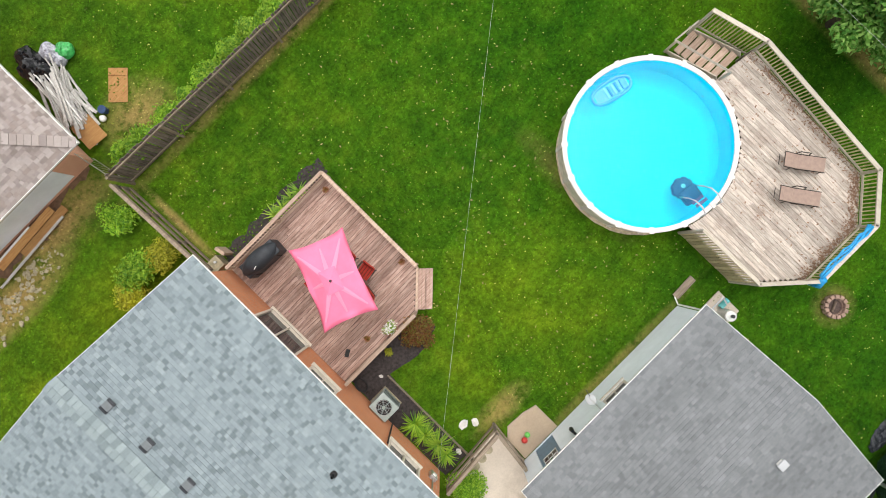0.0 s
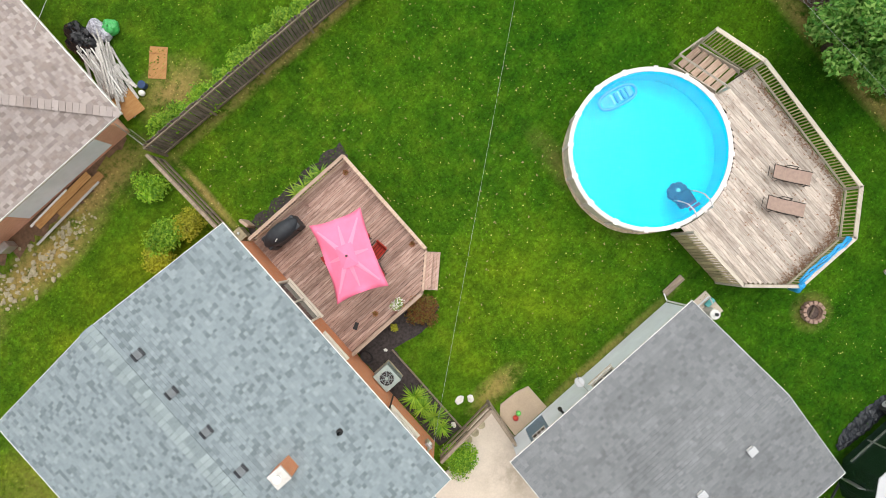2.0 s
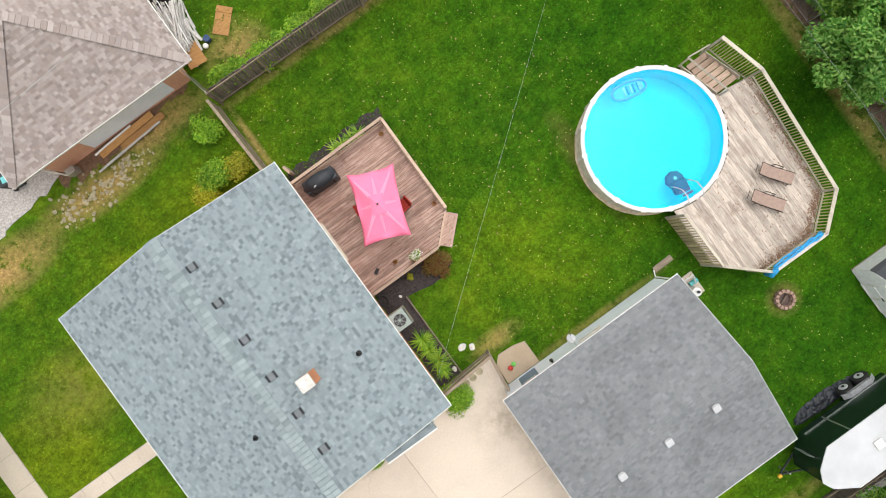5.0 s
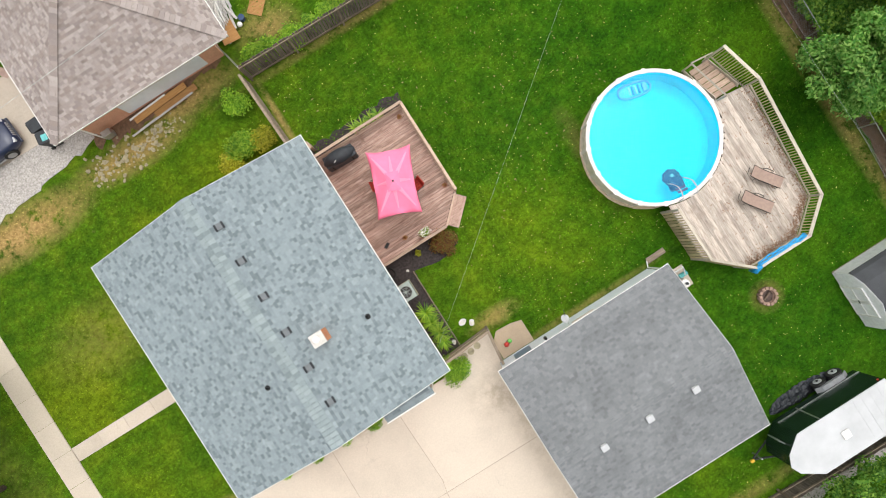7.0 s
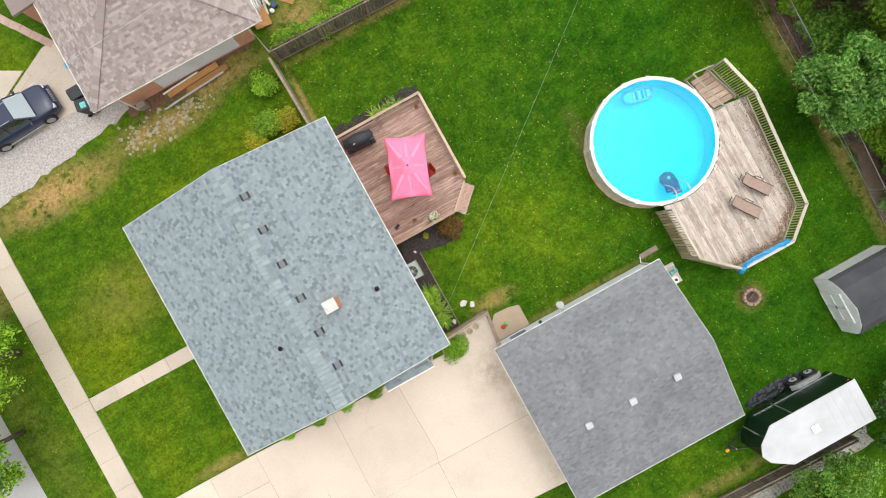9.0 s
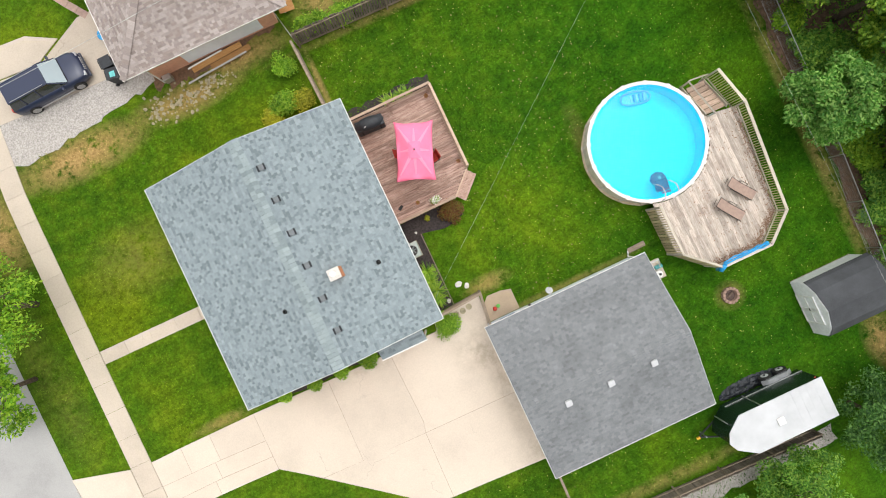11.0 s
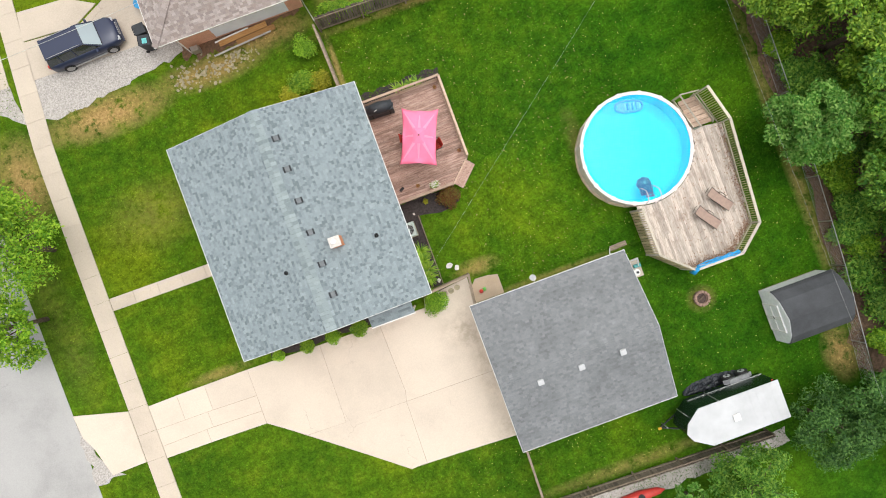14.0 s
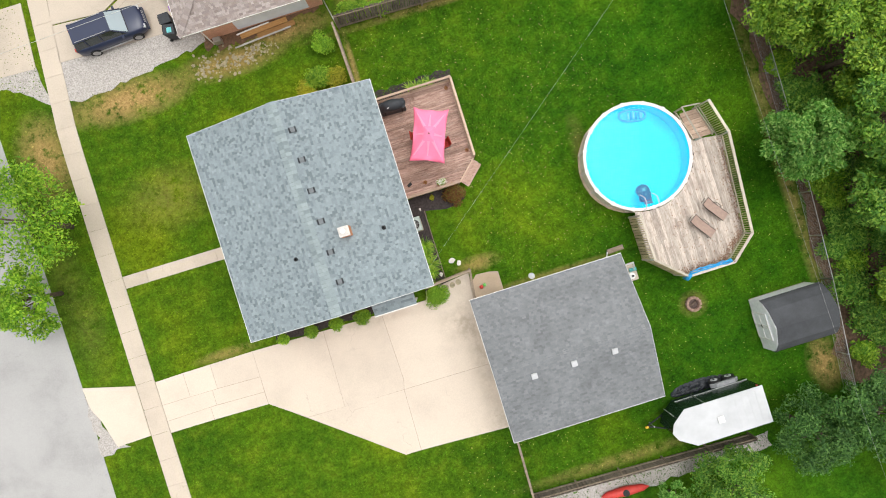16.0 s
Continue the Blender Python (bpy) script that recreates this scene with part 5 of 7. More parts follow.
def leaf_cloud(name, centres, radii, n, size, material, parent, seed, flat=0.55, droop=0.0):
    """Many small two-faced leaves scattered in blobs; gives the uneven outline of a crown."""
    g = rng(seed)
    centres, radii = np.array(centres, float), np.array(radii, float)
    wgt = radii ** 2
    idx = g.choice(len(centres), n, p=wgt / wgt.sum())
    d = g.normal(size=(n, 3))
    d /= np.linalg.norm(d, axis=1, keepdims=True)
    rad = radii[idx] * (g.random(n) ** 0.62)
    p = centres[idx] + d * rad[:, None] * np.array((1, 1, 0.7))
    nrm = d * 0.5 + g.normal(size=(n, 3)) * (1 - flat) + np.array((0, 0, flat + 0.25))
    nrm /= np.linalg.norm(nrm, axis=1, keepdims=True)
    t = np.cross(nrm, g.normal(size=(n, 3)))
    t /= np.linalg.norm(t, axis=1, keepdims=True)
    b = np.cross(nrm, t)
    s = size * g.uniform(0.6, 1.4, n)[:, None]
    v = np.stack([p - t * s, p + b * s * 0.45 - nrm * s * 0.12, p + t * s, p - b * s * 0.45 - nrm * s * 0.12], 1).reshape(-1, 3)
    me = bpy.data.meshes.new(name)
    me.vertices.add(4 * n)
    me.vertices.foreach_set("co", v.ravel())
    me.loops.add(4 * n)
    me.loops.foreach_set("vertex_index", np.arange(4 * n))
    me.polygons.add(n)
    me.polygons.foreach_set("loop_start", np.arange(n) * 4)
    me.polygons.foreach_set("loop_total", np.full(n, 4))
    me.update(calc_edges=True)
    me.materials.append(material)
    ob = new(name, me)
    ob.parent = parent
    return ob


leaf_cloud("foliage", [(0, 0, 0.42), (0.12, 0.1, 0.4), (-0.1, 0.12, 0.4)], [0.22, 0.2, 0.2], 500, 0.04, M_LEAF, planter, 41)
leaf_cloud("blossom", [(0, 0, 0.5), (0.12, 0.1, 0.48), (-0.1, 0.12, 0.48)], [0.27, 0.25, 0.25], 230, 0.036, plain("white_petals", (0.8, 0.78, 0.68), 0.7), planter, 42)

# air conditioner on its pad
ac = thing("air_conditioner", pose(-5.71, -2.57, 0), "grey-green boxed outdoor air conditioner with a top fan grille", "air conditioner")
M_ACPAINT = plain("ac_paint", (0.36, 0.43, 0.4), 0.5, 0.1, 0.15)
part("pad", box(bm_new(), (0, 0, 0.05), (0.82, 0.9, 0.1), bevel=0.02), M_STONE, ac)
part("cabinet", box(bm_new(), (0, 0, 0.46), (0.76, 0.84, 0.7), bevel=0.03), M_ACPAINT, ac)
part("fan_well", cyl(bm_new(), (0, 0, 0.815), 0.29, 0.012, 32), M_RUBBER, ac)
for k in range(7):
    part("fan_blade", box(bm_new(), (0.15 * math.cos(k * 0.8976), 0.15 * math.sin(k * 0.8976), 0.83), (0.24, 0.05, 0.008), math.degrees(k * 0.8976), 14), plain("fan_grey", (0.16, 0.2, 0.2), 0.5) if k == 0 else bpy.data.materials["fan_grey"], ac)
part("hub", cyl(bm_new(), (0, 0, 0.84), 0.07, 0.03, 18), M_ACPAINT, ac)
bm = bm_new()
for r in (0.12, 0.2, 0.28):
    tube(bm, [(r * math.cos(a), r * math.sin(a), 0.855) for a in np.radians(np.arange(0, 361, 15))], 0.005, 5)
part("grille", bm, M_STEEL, ac)
for k in range(14):
    part("louvre", box(bm_new(), (0.385, -0.36 + k * 0.055, 0.46), (0.012, 0.02, 0.6)), M_DARKMETAL, ac)

fire_pit = thing("fire_pit", pose(8.95, -12.17, 0), "round stone-block fire pit with ash on the lawn", "fire pit")
g = rng(44)
for ringr, nb, zz in ((0.37, 13, 0.1), (0.39, 13, 0.24)):
    for k in range(nb):
        a = (k + (0.5 if zz > 0.2 else 0)) * math.tau / nb
        b_ = part("block", box(bm_new(), (ringr * math.cos(a), ringr * math.sin(a), zz), (0.15, 0.155, 0.14), math.degrees(a) + g.normal(0, 4), bevel=0.02), plain("pit_block", (0.33, 0.22, 0.17), 0.9, 0, 0.35, 6) if k == 0 and zz < 0.2 else bpy.data.materials["pit_block"], fire_pit)
part("ash", cyl(bm_new(), (0, 0, 0.05), 0.31, 0.1, 20), plain("ash", (0.1, 0.07, 0.06), 0.95, 0, 0.6, 8), fire_pit)
part("log", tube(bm_new(), [(-0.2, -0.08, 0.14), (0.18, 0.1, 0.17)], 0.05, 8), M_BARK, fire_pit)

cover_reel = thing("pool_cover_roll", LOW, "rolled blue plastic pool cover hung on the deck rail", "pool cover")
M_BLUE = plain("blue_plastic", (0.02, 0.3, 0.62), 0.35, 0, 0.3, 8)
g = rng(45)
for k in range(4):
    pts = [(8.5 + 2.5 * s + g.normal(0, 0.03), -9.98 + 0.05 * (k - 1.5) + g.normal(0, 0.03), 2.24 + g.normal(0, 0.03)) for s in np.linspace(0, 1, 9)]
    part("fold", tube(bm_new(), pts, [0.018 + 0.025 * abs(math.sin(5 * s + k)) for s in np.linspace(0, 1, 9)], 7), M_BLUE, cover_reel, smooth=True)
part("tail", tube(bm_new(), [(8.5, -10.1, 2.25), (8.4, -10.28, 1.9), (8.42, -10.3, 1.3)], [0.12, 0.14, 0.06], 9), M_BLUE, cover_reel, smooth=True)


# ---- fences ----
picket_me = mesh_of("picket", box(bm_new(), (0, 0, 0.5), (0.126, 0.02, 1.0)), M_FENCE)


def picket_fence(a, b, h, label, gap=0.15, rails=3, side=1.0, seed=50, group=""):
    f = thing("fence", pose(0, 0, 0), label, "fence", group)
    a, b = Vector((*a, 0)), Vector((*b, 0))
    d = b - a
    L = d.length
    ang = math.degrees(math.atan2(d.y, d.x))
    nrm = Vector((-d.y, d.x, 0)).normalized() * side
    g_ = rng(seed)
    n = int(L / gap)
    for k in range(n):
        p = a + d * ((k + 0.5) / n)
        piece("picket", picket_me, f, pose(p.x, p.y, 0.03, g_.normal(0, 0.5), g_.normal(0, 0.3), ang) @ Matrix.Diagonal((1, 1, h + g_.normal(0, 0.015), 1)))
    for k in range(rails):
        c = (a + b) / 2 + nrm * 0.045
        part("rail", box(bm_new(), (c.x, c.y, 0.25 + (h - 0.4) * k / max(1, rails - 1)), (L, 0.045, 0.09), ang), M_FENCE_RAIL, f)
    m = max(1, int(L / 2.4))
    for k in range(m + 1):
        p = a + d * (k / m) + nrm * 0.09
        part("post", box(bm_new(), (p.x, p.y, h / 2), (0.09, 0.09, h), ang), M_FENCE_RAIL, f)
    return f


def rail_fence(a, b, h, label, rails=3, seed=60):
    """An open fence of boards on posts."""
    f = thing("fence", pose(0, 0, 0), label, "fence")
    a, b = Vector((*a, 0)), Vector((*b, 0))
    d = b - a
    L = d.length
    ang = math.degrees(math.atan2(d.y, d.x))
    nrm = Vector((-d.y, d.x, 0)).normalized()
    for k in range(rails):
        c = (a + b) / 2 + nrm * 0.05
        part("rail", box(bm_new(), (c.x, c.y, 0.2 + (h - 0.3) * k / max(1, rails - 1)), (L, 0.04, 0.2), ang), M_FENCE_RAIL, f)
    part("cap_rail", box(bm_new(), ((a.x + b.x) / 2, (a.y + b.y) / 2, h), (L + 0.08, 0.12, 0.035), ang), M_FENCE_RAIL, f)
    m = max(1, round(L / 1.3))
    for k in range(m + 1):
        p = a + d * (k / m)
        part("post", box(bm_new(), (p.x, p.y, h / 2), (0.09, 0.09, h - 0.02), ang), M_FENCE, f)
    return f


picket_fence((-6.55, 10.28), (17.0, 9.75), 1.8, "tall dark weathered picket fence along the lawn", 0.15, 2, -1.0)
rail_fence((-6.78, 10.1), (-6.62, 5.6), 1.4, "weathered open board fence beside the brick house", 3)
rail_fence((-6.15, -6.35), (-3.42, -6.15), 1.35, "weathered wooden board fence at the driveway end")
rail_fence((-3.4, -6.1), (-3.62, -7.85), 1.05, "narrow wooden gate beside the garage", 2)
rail_fence((-3.72, -16.4), (-3.82, -20.1), 1.1, "weathered wooden fence behind the garage", 2)
picket_fence((-3.8, -20.3), (9.8, -20.75), 1.1, "low weathered wooden fence along the rear lawn", 0.118, 2, 1.0, 52)


def chain_fence(points, h):
    f = thing("chain_link_fence", pose(0, 0, 0), "grey chain-link fence along the trees", "fence")
    for a, b in zip(points, points[1:]):
        a, b = Vector((*a, 0)), Vector((*b, 0))
        d = b - a
        m = max(1, round(d.length / 2.6))
        part("top_rail", tube(bm_new(), [(a.x, a.y, h), (b.x, b.y, h)], 0.022, 6), M_STEEL, f)
        part("bottom_wire", tube(bm_new(), [(a.x, a.y, 0.06), (b.x, b.y, 0.06)], 0.006, 4), M_STEEL, f)
        for k in range(m + 1):
            p = a + d * (k / m)
            part("post", cyl(bm_new(), (p.x, p.y, h / 2), 0.03, h, 8), M_STEEL, f)
        bm_ = bm_new()
        n = int(d.length / 0.14)
        for k in range(n):
            for s in (-1, 1):
                p0 = a + d * ((k + 0.5) / n) - d.normalized() * (s * h / 2)
                p1 = a + d * ((k + 0.5) / n) + d.normalized() * (s * h / 2)
                tube(bm_, [(p0.x, p0.y, 0.05), (p1.x, p1.y, h)], 0.0025, 3)
        w_ = part("mesh_wire", bm_, M_STEEL, f)
        w_["kind"] = "stuff"
    return f


chain_fence([(17.55, 9.6), (17.3, -5.0), (16.85, -13.0), (16.2, -19.8)], 1.15)

# ---- shed ----
shed = thing("garden_shed", pose(14.1, -14.5, 0) @ Matrix.Diagonal((1, 1, 0.78, 1)), "white-fronted barn shed with a dark rounded roof", "shed")
SL, SW = 3.6, 3.15
prof = [(-SW / 2, 1.45), (-SW / 2 + 0.12, 1.75), (-SW / 2 + 0.55, 2.25), (0, 2.72), (SW / 2 - 0.55, 2.25), (SW / 2 - 0.12, 1.75), (SW / 2, 1.45)]
M_SHED = plain("shed_white", (0.78, 0.79, 0.8), 0.55, 0, 0.12)
M_SHEDROOF = shingle_material("shed_roofing", [(0.045, 0.048, 0.055), (0.055, 0.06, 0.066), (0.07, 0.074, 0.08)], 0.35)
for (ya, za), (yb, zb) in zip(prof, prof[1:]):
    dy, dz = yb - ya, zb - za
    ln_ = math.hypot(dy, dz)
    p_ = part("roof_panel", box(bm_new(), (0.06, (ya + yb) / 2, (za + zb) / 2 + 0.02), (SL + 0.12, ln_ + 0.02, 0.04), 0, math.degrees(math.atan2(dz, dy))), M_SHEDROOF, shed)
for xs in (-SL / 2, SL / 2):
    bm = bm_new()
    lo = [(-SW / 2 + 0.05, 0.05)] + [(y_ * 0.97, z_ - 0.02) for y_, z_ in prof] + [(SW / 2 - 0.05, 0.05)]
    f1 = [bm.verts.new((xs - 0.03, y_, z_)) for y_, z_ in lo]
    f2 = [bm.verts.new((xs + 0.03, y_, z_)) for y_, z_ in lo]
    bm.faces.new(f1)
    bm.faces.new(f2[::-1])
    for i in range(len(lo)):
        bm.faces.new((f1[i], f1[(i + 1) % len(lo)], f2[(i + 1) % len(lo)], f2[i]))
    bmesh.ops.recalc_face_normals(bm, faces=bm.faces[:])
    part("end_wall", bm, M_SHED, shed)
for ys_ in (-1, 1):
    part("side_wall", box(bm_new(), (0, ys_ * (SW / 2 - 0.05), 0.75), (SL - 0.1, 0.06, 1.42)), M_SHED, shed)
part("floor", box(bm_new(), (0, 0, 0.03), (SL, SW, 0.06)), M_FENCE_RAIL, shed)
for k in range(2):
    dr = part("door", box(bm_new(), (-SL / 2 - 0.05, -0.42 + 0.84 * k, 1.0), (0.04, 0.8, 1.8), bevel=0.008), M_SHED, shed)
    for zz in (0.15, 1.0, 1.85):
        part("batten", box(bm_new(), (-SL / 2 - 0.085, -0.42 + 0.84 * k, zz), (0.03, 0.78, 0.09)), M_WHITE, dr)
    for yy in (-0.36, 0.36):
        part("batten", box(bm_new(), (-SL / 2 - 0.085, -0.42 + 0.84 * k + yy, 1.0), (0.03, 0.08, 1.6)), M_WHITE, dr)
part("latch", box(bm_new(), (-SL / 2 - 0.11, 0.02, 1.05), (0.03, 0.16, 0.06)), M_DARKMETAL, shed)

# ---- cargo trailer ----
trailer = thing("cargo_trailer", pose(0, 0, 0), "enclosed black-green cargo trailer with a white roof and pointed nose", "trailer")
M_TGREEN = plain("trailer_dark_green", (0.012, 0.03, 0.018), 0.25, 0.2, 0.3, 3)
TP = [(5.8, -17.22), (10.36, -17.22), (10.36, -19.32), (5.95, -19.36), (5.0, -18.75), (4.78, -18.3), (5.0, -17.85)]
part("body", prism(bm_new(), TP, 0.5, 2.38), M_TGREEN, trailer)
bm = bm_new()
prism(bm, [(x_ + (0.03 if x_ > 8 else -0.03), y_ + (0.03 if y_ > -18.3 else -0.03)) for x_, y_ in TP], 2.385, 2.42)
part("roof", bm, M_WHITE_GLOSS, trailer, "glossy white roof sheet")
for k in range(4):
    part("roof_bow", box(bm_new(), (9.9 - 0.42 * k, -18.28, 2.424), (0.05, 2.05, 0.012)), M_WHITE_GLOSS, trailer)
part("roof_vent", box(bm_new(), (7.6, -18.35, 2.46), (0.38, 0.38, 0.07), bevel=0.02), M_WHITE, trailer)
part("trim", box(bm_new(), (8.1, -17.2, 0.9), (4.5, 0.03, 0.06)), M_STEEL, trailer)
part("trim", box(bm_new(), (7.0, -17.2, 1.5), (0.06, 0.03, 1.7)), M_STEEL, trailer)
bm = bm_new()
for x_, z_, l_, a_ in ((9.12, 0.79, 1.1, 0), (8.42, 0.7, 0.36, -35), (9.82, 0.7, 0.36, 35)):
    box(bm, (x_, -17.08, z_), (l_, 0.26, 0.02), 0, 0, a_)
box(bm, (9.12, -16.955, 0.74), (1.15, 0.02, 0.12))
fd = part("fender", bm, plain("dull_fender", (0.3, 0.31, 0.32), 0.5, 0.2, 0.2), trailer, "dull grey metal wheel guard")
for x_ in (8.68, 9.55):
    w_ = part("wheel", cyl(bm_new(), (x_, -16.98, 0.36), 0.35, 0.24, 28, rx=90), M_RUBBER, trailer)
    part("rim", cyl(bm_new(), (x_, -16.85, 0.36), 0.2, 0.03, 20, rx=90), M_WHITE_GLOSS, w_)
    part("hub", cyl(bm_new(), (x_, -16.82, 0.36), 0.06, 0.05, 12, rx=90), M_DARKMETAL, w_)
    w2 = part("wheel", cyl(bm_new(), (x_, -19.45, 0.36), 0.35, 0.22, 28, rx=90), M_RUBBER, trailer)
part("tongue", tube(bm_new(), [(5.2, -17.8, 0.5), (4.0, -18.3, 0.45)], 0.05, 6), M_DARKMETAL, trailer)
part("tongue", tube(bm_new(), [(5.2, -18.8, 0.5), (4.0, -18.3, 0.45)], 0.05, 6), M_DARKMETAL, trailer)
part("jack", cyl(bm_new(), (4.3, -18.3, 0.42), 0.035, 0.84, 10), M_STEEL, trailer)
part("hitch_lock", box(bm_new(), (3.95, -18.32, 0.52), (0.2, 0.13, 0.13), bevel=0.03), plain("yellow_paint", (0.65, 0.38, 0.02), 0.5), trailer)
part("ladder_rack", box(bm_new(), (5.25, -17.6, 1.4), (0.05, 0.5, 0.9), 35), M_STEEL, trailer)
part("light", box(bm_new(), (10.2, -17.19, 2.2), (0.09, 0.03, 0.07)), M_RED, trailer)

g = rng(70)
tarp = thing("tarp_heap", pose(0, 0, 0), "crumpled black tarpaulin on the grass beside the trailer", "tarpaulin")
bm = bm_new()
nx, ny = 46, 9
rows_ = []
for i in range(nx + 1):
    r_ = []
    for j in range(ny + 1):
        u, v = i / nx, j / ny
        w_ = 0.75 * math.sin(math.pi * min(1, u * 1.1)) ** 0.4
        r_.append(bm.verts.new((6.0 + 4.1 * u, -17.15 + (v - 0.3) * w_ + g.normal(0, 0.02), 0.02 + 0.16 * math.sin(math.pi * v) * (0.5 + 0.8 * noise.noise((u * 9, v * 4, 2.0))) + abs(g.normal(0, 0.035)))))
    rows_.append(r_)
for i in range(nx):
    for j in range(ny):
        bm.faces.new((rows_[i][j], rows_[i + 1][j], rows_[i + 1][j + 1], rows_[i][j + 1]))
part("sheet", bm, M_BLACK, tarp)

# ---- parked car ----
car = thing("car", pose(-19.65, 14.0, 0.02, 0, 0, 3.5) @ Matrix.Scale(0.92, 4), "dark blue family SUV parked on the gravel driveway", "car")
M_CAR = Mat("navy_car_paint", 0.3, 0.0, 0.5)
M_CAR.color((0.008, 0.016, 0.05))
M_CAR.b.inputs["Coat Weight"].default_value = 0.25
M_CAR = M_CAR.m
stations = [(-2.4, 0.72, 0.45, 0.95), (-2.3, 0.86, 0.35, 1.05), (-1.9, 0.92, 0.3, 1.08), (0.7, 0.93, 0.3, 1.06), (1.0, 0.92, 0.3, 1.04), (1.9, 0.88, 0.32, 0.96), (2.25, 0.78, 0.36, 0.85), (2.4, 0.6, 0.45, 0.7)]
bm = bm_new()
rg = []
for x_, hw, zb, zt in stations:
    rg.append([bm.verts.new((x_, y_, z_)) for y_, z_ in ((-hw, zb), (-hw * 1.02, (zb + zt) / 2), (-hw * 0.97, zt - 0.06), (-hw * 0.85, zt), (0, zt + 0.03), (hw * 0.85, zt), (hw * 0.97, zt - 0.06), (hw * 1.02, (zb + zt) / 2), (hw, zb))])
for p, q in zip(rg, rg[1:]):
    for j in range(8):
        bm.faces.new((p[j], q[j], q[j + 1], p[j + 1]))
    bm.faces.new((p[8], q[8], q[0], p[0]))
bm.faces.new(rg[0])
bm.faces.new(rg[-1][::-1])
bmesh.ops.recalc_face_normals(bm, faces=bm.faces[:])
body = part("body", bm, M_CAR, car, smooth=True)


def loft(a, b, za, zb):
    bm_ = bm_new()
    lo_ = [bm_.verts.new((x_, y_, za)) for x_, y_ in a]
    hi_ = [bm_.verts.new((x_, y_, zb)) for x_, y_ in b]
    n_ = len(a)
    bm_.faces.new(hi_)
    for i_ in range(n_):
        bm_.faces.new((lo_[i_], lo_[(i_ + 1) % n_], hi_[(i_ + 1) % n_], hi_[i_]))
    bmesh.ops.recalc_face_normals(bm_, faces=bm_.faces[:])
    return bm_


part("glasshouse", loft([(-2.3, -0.8), (1.2, -0.82), (1.2, 0.82), (-2.3, 0.8)], [(-2.0, -0.64), (0.42, -0.64), (0.42, 0.64), (-2.0, 0.64)], 1.05, 1.66), M_GLASS, car, "dark tinted windows")
part("roof", box(bm_new(), (-0.82, 0, 1.67), (2.5, 1.32, 0.07), bevel=0.03), M_CAR, car)
# the sky's reflection is put into the pane's pale base colour
M_SCREEN = plain("windscreen_sky_tint", (0.3, 0.36, 0.38), 0.08, 0, 0.05, 1)
bm = bm_new()
ws = [bm.verts.new(p_) for p_ in ((1.235, -0.76, 1.06), (1.235, 0.76, 1.06), (0.45, 0.6, 1.67), (0.45, -0.6, 1.67))]
bm.faces.new(ws)
part("windscreen", bm, M_SCREEN, car)
for s in (-1, 1):
    for xa, xb in ((1.22, 0.43), (-0.45, -0.42), (-1.4, -1.37)):
        part("pillar", tube(bm_new(), [(xa, s * 0.82, 1.05), (xb, s * 0.65, 1.66)], 0.035, 6), M_CAR, car)
    part("roof_rail", tube(bm_new(), [(-1.9, s * 0.6, 1.74), (0.2, s * 0.6, 1.74)], 0.018, 6), M_STEEL, car)
    mi = part("mirror", box(bm_new(), (0.85, s * 1.02, 1.1), (0.14, 0.2, 0.14), bevel=0.04), M_CAR, car)
    part("headlight", box(bm_new(), (2.22, s * 0.62, 0.78), (0.22, 0.26, 0.14), 0, bevel=0.04), M_WHITE_GLOSS, car)
    part("tail_light", box(bm_new(), (-2.36, s * 0.68, 0.9), (0.08, 0.2, 0.3), bevel=0.02), M_RED, car)
    part("running_board", box(bm_new(), (-0.2, s * 0.95, 0.36), (2.6, 0.1, 0.06), bevel=0.02), M_STEEL, car)
    for x_ in (-1.45, 1.5):
        w_ = part("wheel", cyl(bm_new(), (x_, s * 0.86, 0.36), 0.36, 0.24, 28, rx=90), M_RUBBER, car)
        part("rim", cyl(bm_new(), (x_, s * 0.985, 0.36), 0.23, 0.03, 20, rx=90), M_STEEL, w_)
bm = bm_new()
for k in range(7):
    box(bm, (2.38, -0.36 + 0.12 * k, 0.7), (0.05, 0.05, 0.2))
part("grille", bm, M_STEEL, car)
part("bonnet_seam", box(bm_new(), (1.28, 0, 1.065), (0.04, 1.4, 0.012)), M_RUBBER, car)
part("bumper", box(bm_new(), (2.36, 0, 0.45), (0.16, 1.5, 0.16), bevel=0.05), M_CAR, car)


